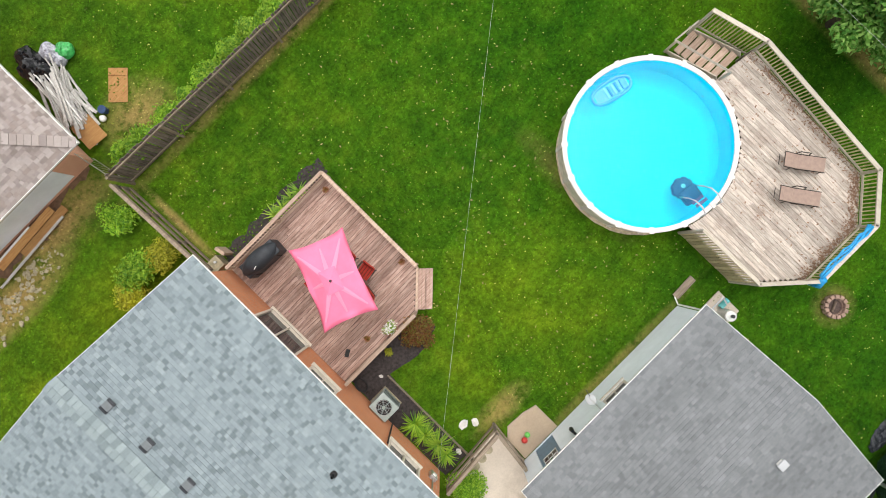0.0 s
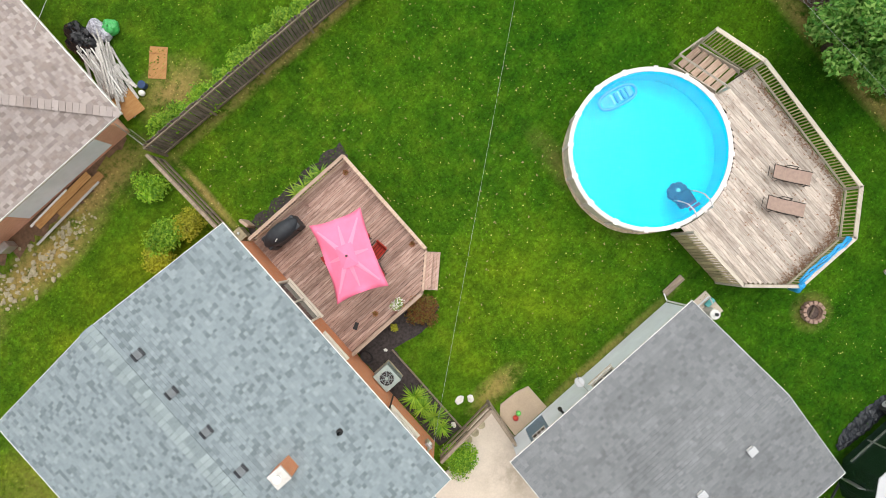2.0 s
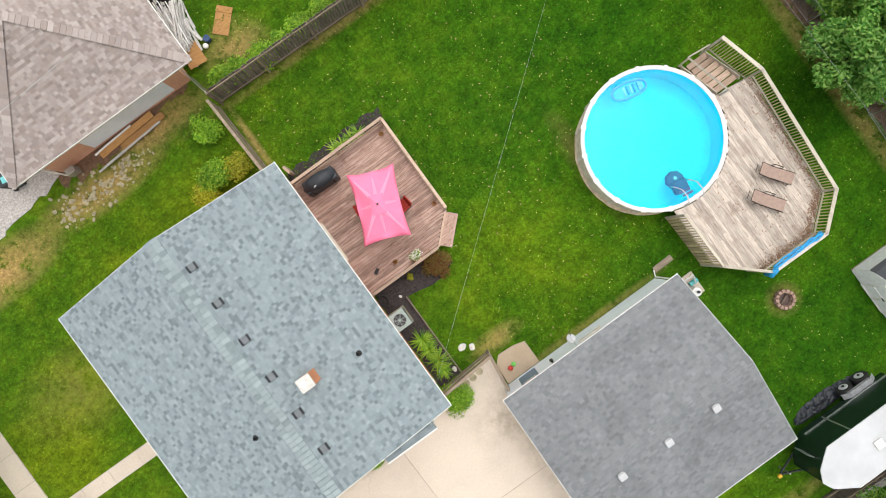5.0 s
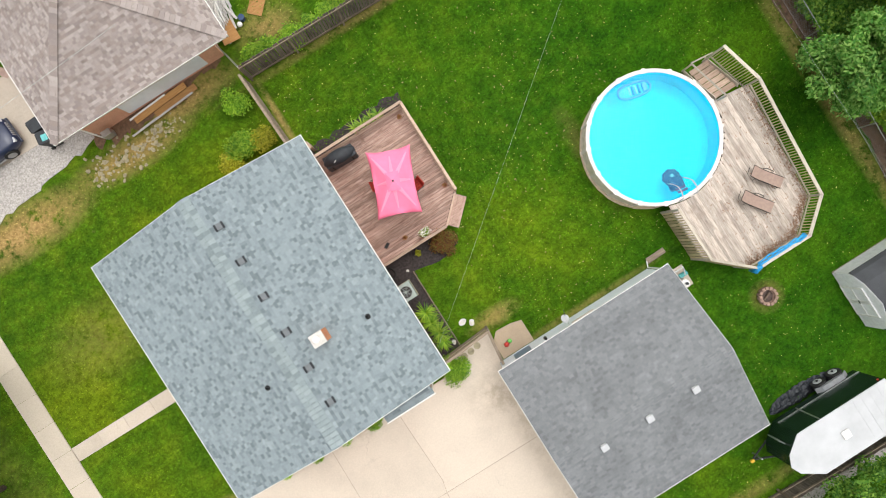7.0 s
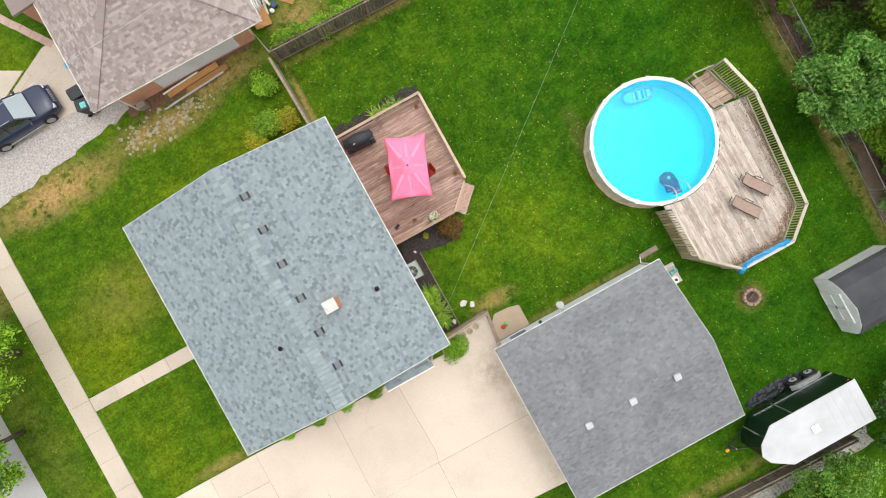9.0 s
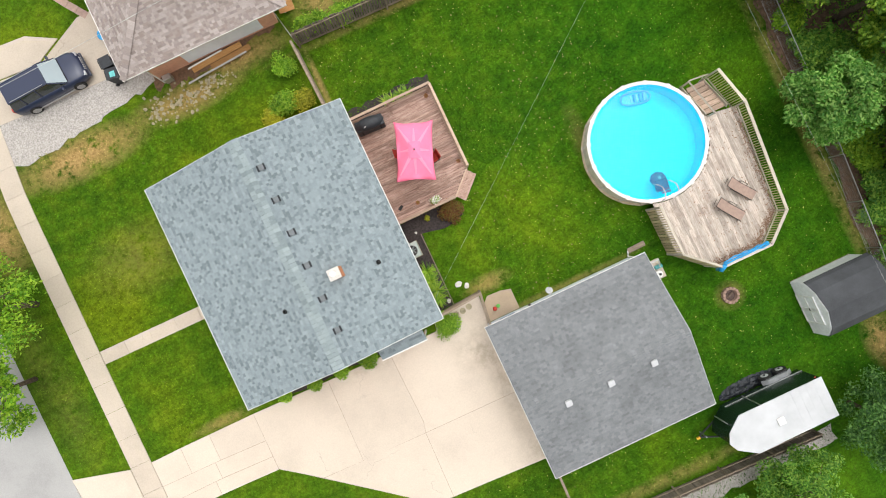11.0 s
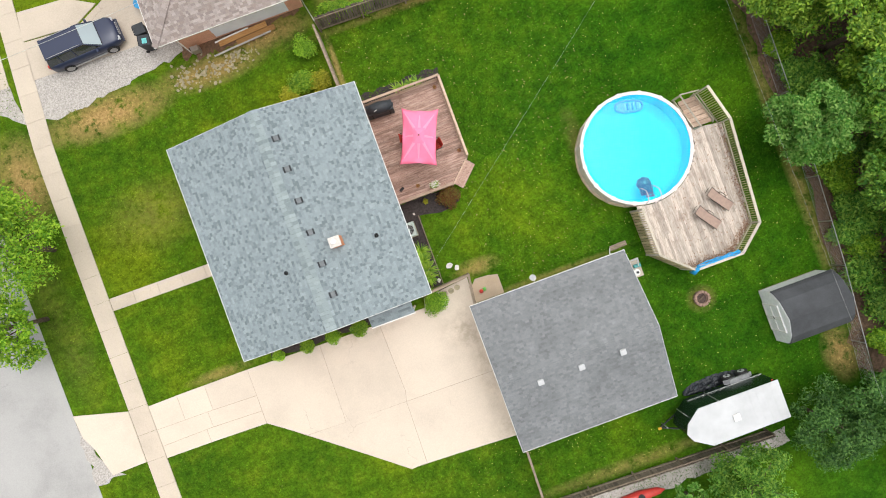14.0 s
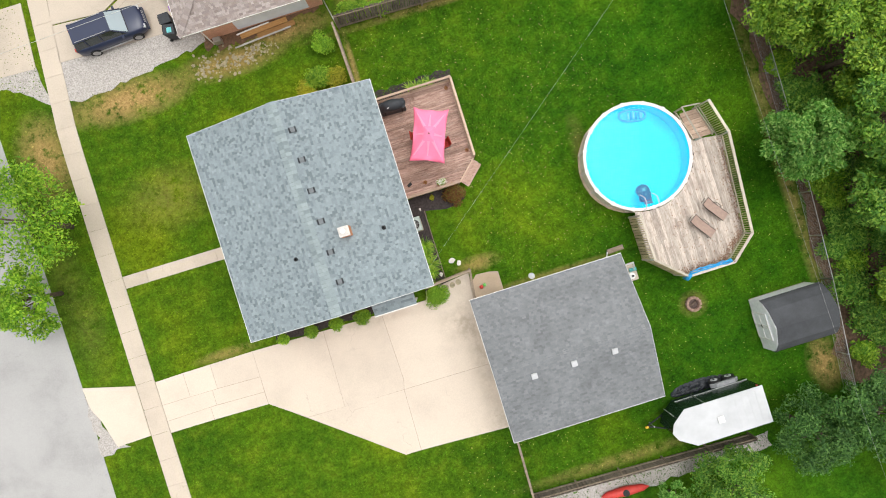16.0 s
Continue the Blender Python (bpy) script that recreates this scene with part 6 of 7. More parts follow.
# ---- trees and plants ----
def tree(name, x, y, height, crown_r, seed, mat, label, leaves=9000, size=0.11, trunk_r=0.16, low=0.35, clumps=34, category="tree", group=""):
    t = thing(name, pose(x, y, 0), label, category, group)
    g_ = rng(seed)
    bm_ = bm_new()
    top = height * 0.75
    lean = g_.normal(0, 0.03 * height, 2)
    tube(bm_, [(0, 0, -0.05), (lean[0] * 0.3, lean[1] * 0.3, top * 0.4), (lean[0], lean[1], top)], [trunk_r * 1.25, trunk_r * 0.9, trunk_r * 0.3], 9)
    part("trunk", bm_, M_BARK, t, smooth=True)
    cs, rs = [], []
    for k in range(clumps):
        a = g_.uniform(0, math.tau)
        r = crown_r * math.sqrt(g_.random()) * 0.86
        zc = height * (low + (1 - low) * (0.25 + 0.7 * g_.random()) * (1 - 0.45 * (r / crown_r) ** 2))
        cs.append((r * math.cos(a) + lean[0], r * math.sin(a) + lean[1], zc))
        rs.append(crown_r * g_.uniform(0.16, 0.36))
        if k % 4 == 0:
            z0_ = height * g_.uniform(low * 0.8, 0.6)
            bl_ = bm_new()
            p0 = Vector((lean[0] * z0_ / top, lean[1] * z0_ / top, z0_))
            p1 = Vector(cs[-1])
            tube(bl_, [p0, p0.lerp(p1, 0.5) + Vector((0, 0, 0.08 * height)), p1], [trunk_r * 0.4, trunk_r * 0.25, trunk_r * 0.08], 6)
            part("limb", bl_, M_BARK, t, smooth=True)
    leaf_cloud("crown", cs, rs, leaves, size, mat, t, seed + 1000)
    return t


def shrub(name, x, y, r, h, seed, mat, label, leaves=2500, size=0.05, group=""):
    t = thing(name, pose(x, y, 0), label, "shrub", group)
    g_ = rng(seed)
    cs = [(r * 0.55 * math.cos(a) * g_.random(), r * 0.55 * math.sin(a) * g_.random(), h * g_.uniform(0.35, 0.7)) for a in np.linspace(0, 6.2, 12)]
    bm_ = bm_new()
    for k in range(5):
        a = k * 1.256
        tube(bm_, [(0, 0, 0), (r * 0.4 * math.cos(a), r * 0.4 * math.sin(a), h * 0.6)], [0.02, 0.006], 5)
    part("stems", bm_, M_BARK, t)
    leaf_cloud("foliage", cs, [r * 0.55] * len(cs), leaves, size, mat, t, seed + 500, 0.6)
    return t


# wood behind the chain-link fence
tree("tree", 16.6, -4.5, 5.2, 2.25, 101, M_LEAF_BLUE, "blue-green leafy tree leaning over the fence", 22000, 0.1, clumps=75, low=0.3)
tree("tree", 18.0, 2.6, 6.5, 3.1, 102, M_LEAF, "tall yellow-green tree beside the chain-link fence", 24000, 0.11, clumps=70)
tree("tree", 20.6, -0.9, 6.5, 2.9, 103, M_LEAF, "broad green tree in the wood", 15000, 0.11, clumps=55)
tree("tree", 20.3, -5.0, 7.0, 2.7, 104, M_LEAF_DARK, "dark leafy tree in the wood", 13000, 0.11, clumps=50)
tree("tree", 19.6, -9.3, 6.5, 2.6, 105, M_LEAF_DARK, "dark leafy tree beside the fence", 13000, 0.11, clumps=50)
tree("tree", 19.8, -13.6, 6.0, 2.4, 106, M_LEAF, "green tree behind the shed", 11000, 0.11, clumps=45)
tree("tree", 12.4, -20.3, 4.4, 2.4, 107, M_LEAF_DEEP, "dark flowering shrub tree behind the trailer", 14000, 0.08, 0.1, 0.15, 55)
tree("tree", 15.6, -20.4, 5.2, 2.5, 108, M_LEAF_DEEP, "bushy green tree at the corner of the lawn", 13000, 0.09, 0.12, 0.2, 50)
tree("tree", 7.4, -22.4, 4.0, 2.2, 109, M_LEAF_DARK, "loose grey-green shrub tree behind the low fence", 9000, 0.08, 0.1, 0.15, 46)
tree("tree", 4.2, -22.6, 3.4, 1.6, 110, M_LEAF_BLUE, "small grey-green tree behind the low fence", 6000, 0.07, 0.08, 0.15, 30)
k = 0
for x_, y_, s_ in ((22.5, 4.5, 1.0), (24, -3, 1.1), (23.2, -8, 1.0), (23.5, -13, 0.95), (21.5, -18, 1.0), (25.5, 1, 1.15), (27.5, -6, 1.1), (27, -12, 1.0), (20.5, 8, 1.05), (26, 8, 1.1), (18.5, -24, 0.9), (25, -20, 1.0), (31, 0, 1.2), (31, -10, 1.1), (30, 12, 1.1), (17.5, 13, 1.0), (23, 14, 1.1)):
    src = [o for o in scene.objects if o.parent is None and o.name in ("tree.002", "tree.003", "tree.004")][k % 3]
    copy_thing(src, pose(x_, y_, 0, 0, 0, 67 * k) @ Matrix.Scale(s_, 4))
    k += 1
g = rng(130)
for k, (x_, y_) in enumerate([(18.0, 0.2), (18.6, -3.2), (19.4, -2.2), (18.9, -6.2), (19.6, -6.9), (18.4, -9.8), (18.6, -12.4), (18.0, -13.8), (19.4, 1.5), (19.8, -15.2), (18.9, -17.0), (20.6, -11.6), (20.8, -3.2), (21.2, -7.4), (17.0, -20.6), (17.9, 5.5), (18.2, -1.5), (18.0, -2.6), (18.3, -7.3), (17.9, -11.3), (18.4, -15.6), (17.6, -17.8), (19.2, 3.9), (19.0, -11.0), (18.6, -8.6)]):
    shrub("bush", x_, y_, g.uniform(0.9, 1.5), g.uniform(1.0, 2.2), 231 + k, M_LEAF_BRIGHT if k % 3 == 0 else M_LEAF_DARK, "bright green undergrowth bush below the trees" if k % 3 == 0 else "dark undergrowth bush below the trees", 3000, 0.095, "undergrowth")
# street trees
tree("tree", -25.7, 3.6, 5.6, 3.2, 150, M_LEAF_BRIGHT, "airy yellow-green street tree over the pavement", 7000, 0.095, 0.15, 0.45, 62)
tree("tree", -27.5, -0.1, 5.0, 2.1, 151, M_LEAF_BRIGHT, "leafy yellow-green street tree beside the road", 7000, 0.1, 0.12, 0.25, 46)
tree("tree", -29.6, 6.6, 6.2, 2.9, 153, M_LEAF, "leafy green street tree beside the road", 8000, 0.1, 0.17, 0.4, 50)
tree("tree", -28.0, 17.5, 7.5, 2.6, 152, M_LEAF, "leafy green tree at the neighbour's driveway", 8000, 0.09, 0.15, 0.4, 40)
# clipped round shrubs along the drive
for k, (x_, y_, r_) in enumerate(((-15.35, -6.78, 0.46), (-13.55, -6.8, 0.52), (-12.05, -6.82, 0.6), (-10.4, -6.85, 0.6))):
    shrub("round_shrub", x_, y_, r_, 0.8, 160 + k, M_LEAF_BRIGHT, "clipped round green shrub in the mulch bed", 2600, 0.045, "shrubs along the driveway")
shrub("round_shrub", -5.8, -6.98, 0.95, 1.1, 170, M_LEAF_BRIGHT, "large bright green rounded shrub beside the driveway fence", 6500, 0.045)
shrub("shrub", -8.5, 7.5, 0.95, 1.3, 171, M_LEAF_BRIGHT, "green shrub beside the house gable", 3800, 0.06)
shrub("shrub", -9.45, 7.15, 0.85, 1.0, 172, M_LEAF_YELLOW, "yellow-green shrub beside the house gable", 3000, 0.06)
shrub("shrub", -7.7, 7.35, 0.8, 1.2, 176, M_LEAF_YELLOW, "yellow-green shrub beside the picket fence", 3400, 0.06)
shrub("shrub", -7.75, 9.4, 0.8, 1.2, 173, M_LEAF_BRIGHT, "pale green shrub outside the rail fence", 2200, 0.06)
shrub("shrub", -2.95, -1.5, 0.8, 0.7, 174, M_LEAF_RUST, "rusty red and green spreading shrub by the deck steps", 4500, 0.045)
shrub("shrub", -4.25, -1.3, 0.22, 0.35, 175, M_LEAF_YELLOW, "small yellow-green plant in the mulch", 500, 0.035)
g = rng(180)
for k in range(17):
    u = k / 16
    shrub("weed_clump", -6.0 + 11.0 * u + g.normal(0, 0.2), 10.78 - 0.25 * u + abs(g.normal(0, 0.15)), g.uniform(0.5, 0.85), g.uniform(0.7, 1.5), 181 + k, M_LEAF_BRIGHT, "bright green weeds growing behind the tall fence", 2000, 0.065, "weeds behind the fence")


def blade_plant(x, y, n, length, seed, label, mat):
    """Arching strap leaves from one root."""
    t = thing("strap_leaf_plant", pose(x, y, 0.03), label, "plant", "strap-leaved plants")
    g_ = rng(seed)
    bm_ = bm_new()
    for k_ in range(n):
        a = g_.uniform(0, math.tau)
        L_ = length * g_.uniform(0.6, 1.1)
        w_ = 0.034
        prev = None
        for j in range(6):
            s = j / 5
            r_ = L_ * (0.15 + 0.75 * s) * s
            z_ = L_ * (0.95 * s - 0.75 * s * s) + 0.01
            ww = w_ * (1 - s) ** 0.6 + 0.002
            c_ = Vector((r_ * math.cos(a), r_ * math.sin(a), z_))
            pr = Vector((-math.sin(a), math.cos(a), 0)) * ww
            cur = (bm_.verts.new(c_ - pr), bm_.verts.new(c_ + pr))
            if prev:
                bm_.faces.new((prev[0], prev[1], cur[1], cur[0]))
            prev = cur
    part("leaves", bm_, mat, t)
    return t


for k, (x_, y_, s_) in enumerate(((-5.5, -3.95, 0.75), (-5.55, -4.5, 0.7), (-5.45, -5.1, 0.8), (-5.5, -5.6, 0.6))):
    blade_plant(x_, y_, 70, s_, 200 + k, "yellow-green arching strap-leaved plant in the mulch", M_LEAF_BRIGHT)
for k, x_ in enumerate((-3.6, -3.2, -2.7, -2.3)):
    blade_plant(x_, 5.45, 34, 0.6, 210 + k, "spiky green leaves beside the deck rail", M_LEAF)


# ---- clutter along the neighbour's wall ----
g = rng(300)
lumber = thing("lumber_pile", pose(-6.0, 14.25, 0), "heap of silvery grey used planks and pipes", "lumber")
for k in range(46):
    L_ = g.uniform(1.2, 2.9)
    part("board", box(bm_new(), (g.normal(0, 0.32), g.normal(0, 0.35), 0.06 + 0.014 * k * g.uniform(0.5, 1)), (g.uniform(0.05, 0.13), L_, 0.035), g.normal(-12, 13), g.normal(0, 3)), M_GREYWOOD, lumber)
for k in range(5):
    part("pipe", tube(bm_new(), [(-0.5 + 0.1 * k, -1.2, 0.3 + 0.05 * k), (-0.3 + 0.1 * k + g.normal(0, 0.1), 1.3, 0.5)], 0.03, 7), M_WHITE, lumber)


def bag(x, y, r, seed, mat, label):
    t = thing("rubbish_bag", pose(x, y, 0), label, "rubbish bag", "bags by the wall")
    bm_ = bm_new()
    bmesh.ops.create_icosphere(bm_, subdivisions=3, radius=r, matrix=pose(0, 0, r * 0.72))
    for v_ in bm_.verts:
        f_ = 1 + 0.22 * noise.noise(v_.co * 5 + Vector((seed, 0, 0))) + 0.1 * noise.noise(v_.co * 14)
        v_.co.x *= f_
        v_.co.y *= f_
        v_.co.z = max(0.0, v_.co.z * (0.85 + 0.2 * noise.noise(v_.co * 7)))
    part("sack", bm_, mat, t)
    part("knot", cyl(bm_new(), (0, 0, r * 1.45), 0.03, 0.12, 8, 0.06), mat, t)


M_BAG = plain("black_bag", (0.012, 0.012, 0.014), 0.25, 0, 0.3)
M_CLEARBAG = plain("clear_bag", (0.42, 0.42, 0.47), 0.25, 0, 0.6, 14)
M_GREENBAG = plain("green_bag", (0.06, 0.4, 0.1), 0.3, 0, 0.5, 9)
for k, (x_, y_, r_) in enumerate(((-5.95, 15.9, 0.38), (-5.7, 15.4, 0.35), (-6.0, 15.3, 0.3), (-5.75, 16.4, 0.33), (-5.5, 16.0, 0.25))):
    bag(x_ - 0.2, y_, r_ * 1.15, k, M_BAG, "full black plastic rubbish bag on the grass")
bag(-5.2, 15.9, 0.36, 8, M_CLEARBAG, "clear bag of crushed cans and wrappers")
bag(-5.15, 15.5, 0.3, 9, M_CLEARBAG, "clear bag of crushed cans and wrappers")
bag(-4.75, 15.55, 0.33, 10, M_GREENBAG, "green plastic sack of rubbish on the grass")
for nm, x_, y_, w_, l_, rz, z_, lb in (("plywood_sheet", -6.3, 12.7, 0.85, 1.1, -3, 0.25, "orange-brown plywood sheet leaning at the house corner"), ("plywood_sheet", -4.3, 13.3, 0.74, 1.32, -45, 0.02, "weathered plywood sheet lying in the grass")):
    t = thing(nm, pose(x_, y_, z_, 0, 6 if z_ > 0.1 else 0, rz), lb, "plywood")
    part("sheet", box(bm_new(), (0, 0, 0.01), (w_, l_, 0.018), bevel=0.004), M_PLY, t)
    part("batten", box(bm_new(), (0, l_ * 0.3, 0.035 if z_ < 0.1 else -0.1), (w_, 0.06, 0.03 if z_ < 0.1 else 0.2)), M_PLY, t)
bucket = thing("bucket", pose(-5.35, 12.95, 0), "small dark blue plastic bucket beside the boards", "bucket")
part("tub", cyl(bm_new(), (0, 0, 0.14), 0.13, 0.28, 18, 0.16), plain("bucket_blue", (0.02, 0.05, 0.14), 0.4), bucket)
ball = thing("ball", pose(-5.6, 12.75, 0), "white ball lying in the grass", "ball")
bm = bm_new()
bmesh.ops.create_uvsphere(bm, u_segments=20, v_segments=12, radius=0.13, matrix=pose(0, 0, 0.13))
part("shell", bm, M_WHITE, ball, smooth=True)
gate_bar = thing("wire_gate", pose(0, 0, 0), "thin wire gate between the brick corner and the fence", "gate")
part("top_bar", tube(bm_new(), [(-6.95, 11.95, 1.2), (-6.62, 10.3, 1.2)], 0.02, 6), M_STEEL, gate_bar)
part("bottom_bar", tube(bm_new(), [(-6.95, 11.95, 0.1), (-6.62, 10.3, 0.1)], 0.015, 6), M_STEEL, gate_bar)
for s in np.linspace(0, 1, 9):
    part("wire", tube(bm_new(), [(-6.95 + 0.33 * s, 11.95 - 1.65 * s, 0.1), (-6.95 + 0.33 * s, 11.95 - 1.65 * s, 1.2)], 0.006, 4), M_STEEL, gate_bar)
# boards stacked along the brick wall
for k, (xa, xb, y_, mat, lb) in enumerate(((-12.4, -9.4, 11.45, M_PLY, "long orange plank leaning along the brick wall"), (-11.4, -9.0, 11.15, M_PLY, "long orange plank leaning along the brick wall"), (-12.9, -9.3, 10.92, M_GREYWOOD, "grey metal rail lying along the wall"), (-12.6, -10.5, 11.6, M_WHITE, "white gutter length leaning on the wall"))):
    t = thing("plank", pose((xa + xb) / 2, y_ + 0.12, 0.2, 8, 0, 4), lb, "plank", "planks by the wall")
    part("board", box(bm_new(), (0, 0, 0), (xb - xa, 0.3 if k < 2 else 0.09, 0.04), bevel=0.006), mat, t)
    part("board", box(bm_new(), (0.2, 0.03, -0.05), (xb - xa - 0.6, 0.22 if k < 2 else 0.08, 0.04), bevel=0.006), mat, t)
downpipe = thing("wall_meter", pose(-14.1, 11.5, 0), "grey meter box and white downpipe at the brick corner", "meter box")
part("box", box(bm_new(), (0.4, 0, 0.5), (0.45, 0.3, 0.5), bevel=0.02), M_STEEL, downpipe)
part("pipe", tube(bm_new(), [(0, 0.1, 0), (0, 0.1, 2.5)], 0.04, 8), M_WHITE, downpipe)

# wheeled bins and small things by the neighbour's drive
for k, (x_, y_, mat, lb) in enumerate(((-16.15, 12.75, M_BLACK, "black wheeled bin with a teal label beside the brick house"), (-16.2, 13.45, M_BLACK, "black wheeled bin with its lid shut"))):
    t = thing("wheeled_bin", pose(x_, y_, 0.04, 0, 0, 12 * k - 8), lb, "wheeled bin", "bins")
    bm = bm_new()
    bmesh.ops.create_cone(bm, cap_ends=True, segments=4, radius1=0.34, radius2=0.42, depth=0.95, matrix=pose(0, 0, 0.52, 0, 0, 45))
    part("tub", bm, mat, t)
    part("lid", box(bm_new(), (0.02, 0, 1.02), (0.64, 0.62, 0.05), 0, 0, 4, bevel=0.02), mat, t)
    part("handle", tube(bm_new(), [(-0.34, -0.25, 1.0), (-0.34, 0.25, 1.0)], 0.02, 6), M_RUBBER, t)
    for s in (-1, 1):
        part("wheel", cyl(bm_new(), (-0.28, s * 0.27, 0.1), 0.1, 0.06, 14, rx=90), M_RUBBER, t)
    if k == 0:
        part("label_plate", box(bm_new(), (0.05, -0.05, 1.055), (0.28, 0.3, 0.006)), plain("teal_print", (0.15, 0.55, 0.55), 0.5), t)
tub = thing("plastic_tub", pose(-15.9, 15.2, 0.05), "blue plastic tub by the house wall", "tub")
part("body", cyl(bm_new(), (0, 0, 0.2), 0.24, 0.4, 20, 0.3), M_BLUE, tub)
part("rim", cyl(bm_new(), (0, 0, 0.41), 0.32, 0.03, 20), M_BLUE, tub)
toy = thing("toy_box", pose(-15.8, 14.3, 0.05), "pink plastic toy box by the house wall", "toy box")
part("body", box(bm_new(), (0, 0, 0.15), (0.35, 0.3, 0.3), bevel=0.03), plain("pink_plastic", (0.7, 0.08, 0.3), 0.4), toy)
part("lid", box(bm_new(), (0, 0, 0.32), (0.38, 0.33, 0.04), bevel=0.015), plain("violet_plastic", (0.25, 0.08, 0.4), 0.4), toy)
paver_me = mesh_of("paver", box(bm_new(), (0, 0, 0), (0.62, 0.4, 0.06), bevel=0.015), plain("pink_paver", (0.45, 0.32, 0.27), 0.9, 0, 0.2))
stepping = thing("stepping_path", pose(0, 0, 0), "row of pinkish stepping slabs in the lawn", "path", kind="structure")
for k in range(9):
    piece("paver", paver_me, stepping, pose(-16.6 - 0.36 * k, 17.0 + 0.52 * k, 0.025, 0, 0, -55 + g.normal(0, 3)))

# ---- rock strip ----
rock_meshes = []
for k in range(7):
    bm = bm_new()
    bmesh.ops.create_icosphere(bm, subdivisions=1, radius=1.0)
    for v in bm.verts:
        v.co *= 1 + g.normal(0, 0.16)
        v.co.z *= 0.45
    rock_meshes.append(mesh_of("rock", bm, M_STONE))
rocks = thing("rock_strip", pose(0, 0, 0), "strip of pale broken stones half sunk in the worn grass", "rocks", kind="structure")
for k in range(190):
    u = g.random()
    x_ = -15.6 + 5.2 * u + g.normal(0, 0.15)
    y_ = 10.2 + 0.35 * u + g.normal(0, 0.42) * (1.15 - 0.5 * u)
    s_ = g.uniform(0.04, 0.14) * (1.0 if u < 0.8 else 0.6)
    piece("rock", rock_meshes[k % 7], rocks, pose(x_, y_, s_ * 0.2, g.normal(0, 9), g.normal(0, 9), g.uniform(0, 360)) @ Matrix.Diagonal((s_, s_ * g.uniform(0.6, 1), s_, 1)))
for k, (x_, y_, s_) in enumerate(((-4.25, -5.3, 0.24), (-3.85, -5.55, 0.2), (-5.1, -5.9, 0.14), (-5.15, -1.75, 0.1))):
    t = thing("stone", pose(x_, y_, 0.03, 0, 0, 40 * k), "pale flat stone at the edge of the lawn" if k < 2 else "small white stone in the mulch", "stone", "stones")
    ob = piece("rock", rock_meshes[k], t, Matrix.Diagonal((s_, s_ * 0.75, s_ * 0.6, 1)))
    ob.data = ob.data.copy()
    ob.data.materials[0] = bpy.data.materials["cap_concrete"]
for k, (x_, y_) in enumerate(((-5.05, -6.75), (-4.65, -6.72), (-4.25, -6.65))):
    t = thing("stepping_stone", pose(x_, y_, 0.035), "round pale stepping stone in the mulch", "stepping stone", "stepping stones")
    part("disc", cyl(bm_new(), (0, 0, 0.02), 0.17, 0.04, 14), M_STONE, t)

# ---- fittings on the garage and house ----
dish = thing("satellite_dish", pose(-0.1, -7.78, 1.65, 0, 0, 0), "white satellite dish on an arm on the garage wall", "satellite dish")
bm = bm_new()
bmesh.ops.create_uvsphere(bm, u_segments=24, v_segments=12, radius=0.22, matrix=pose(0, 0.3, 0.0, -40, 0, 0) @ Matrix.Diagonal((0.85, 1, 0.22, 1)))
part("reflector", bm, M_WHITE_GLOSS, dish, smooth=True)
part("arm", tube(bm_new(), [(0, -0.16, 0.1), (0, 0.15, 0.15), (0, 0.4, 0.0)], 0.022, 8), M_STEEL, dish)
part("feed", tube(bm_new(), [(0.05, 0.42, 0.05), (0.12, 0.75, 0.25)], 0.014, 6), M_DARKMETAL, dish)
lamp = thing("wall_lamp", pose(-1.35, -7.88, 1.75), "dark metal lantern on the garage wall", "wall lamp")
part("bracket", box(bm_new(), (0, -0.03, 0), (0.09, 0.09, 0.16)), M_DARKMETAL, lamp)
part("lantern", cyl(bm_new(), (0, 0.12, -0.05), 0.09, 0.24, 8, 0.06), M_DARKMETAL, lamp)
for k, (x_, y_, mat, lb, r_) in enumerate(((-3.0, -7.35, M_RED, "red ball beside the garage door", 0.12), (-2.78, -7.28, plain("green_ball", (0.15, 0.5, 0.1), 0.4), "green ball beside the garage door", 0.11))):
    t = thing("ball", pose(x_, y_, 0.05), lb, "ball", "balls")
    bm = bm_new()
    bmesh.ops.create_uvsphere(bm, u_segments=18, v_segments=10, radius=r_, matrix=pose(0, 0, r_))
    part("shell", bm, mat, t, smooth=True)
pump = thing("pool_pump", pose(5.75, -9.35, 0), "pool filter tank with white pipes beside the garage", "pool filter")
part("tank", cyl(bm_new(), (0, 0, 0.4), 0.24, 0.7, 22, 0.22), plain("filter_tan", (0.5, 0.47, 0.42), 0.4), pump)
part("tank_top", cyl(bm_new(), (0, 0, 0.79), 0.2, 0.1, 22, 0.08), M_WHITE, pump)
part("valve", cyl(bm_new(), (0, 0, 0.88), 0.07, 0.12, 14), M_DARKMETAL, pump)
part("motor", cyl(bm_new(), (0.3, 0.28, 0.2), 0.11, 0.4, 16, ry=90), plain("pump_teal", (0.1, 0.4, 0.4), 0.4), pump)
part("pipe", tube(bm_new(), [(-0.45, 0.2, 0.85), (-0.3, 0.75, 0.88), (0.25, 0.75, 0.88), (0.3, 0.3, 0.45)], 0.035, 8), M_WHITE_GLOSS, pump)
part("pad", box(bm_new(), (0.05, 0.15, 0.03), (1.0, 1.1, 0.06), bevel=0.01), M_WALK, pump)
bench = thing("plank", pose(5.45, -7.6, 0.06, 0, 0, 2), "short weathered plank lying by the garage corner", "plank")
part("board", box(bm_new(), (0, 0, 0.03), (1.0, 0.28, 0.06), bevel=0.01), M_FENCE_RAIL, bench)
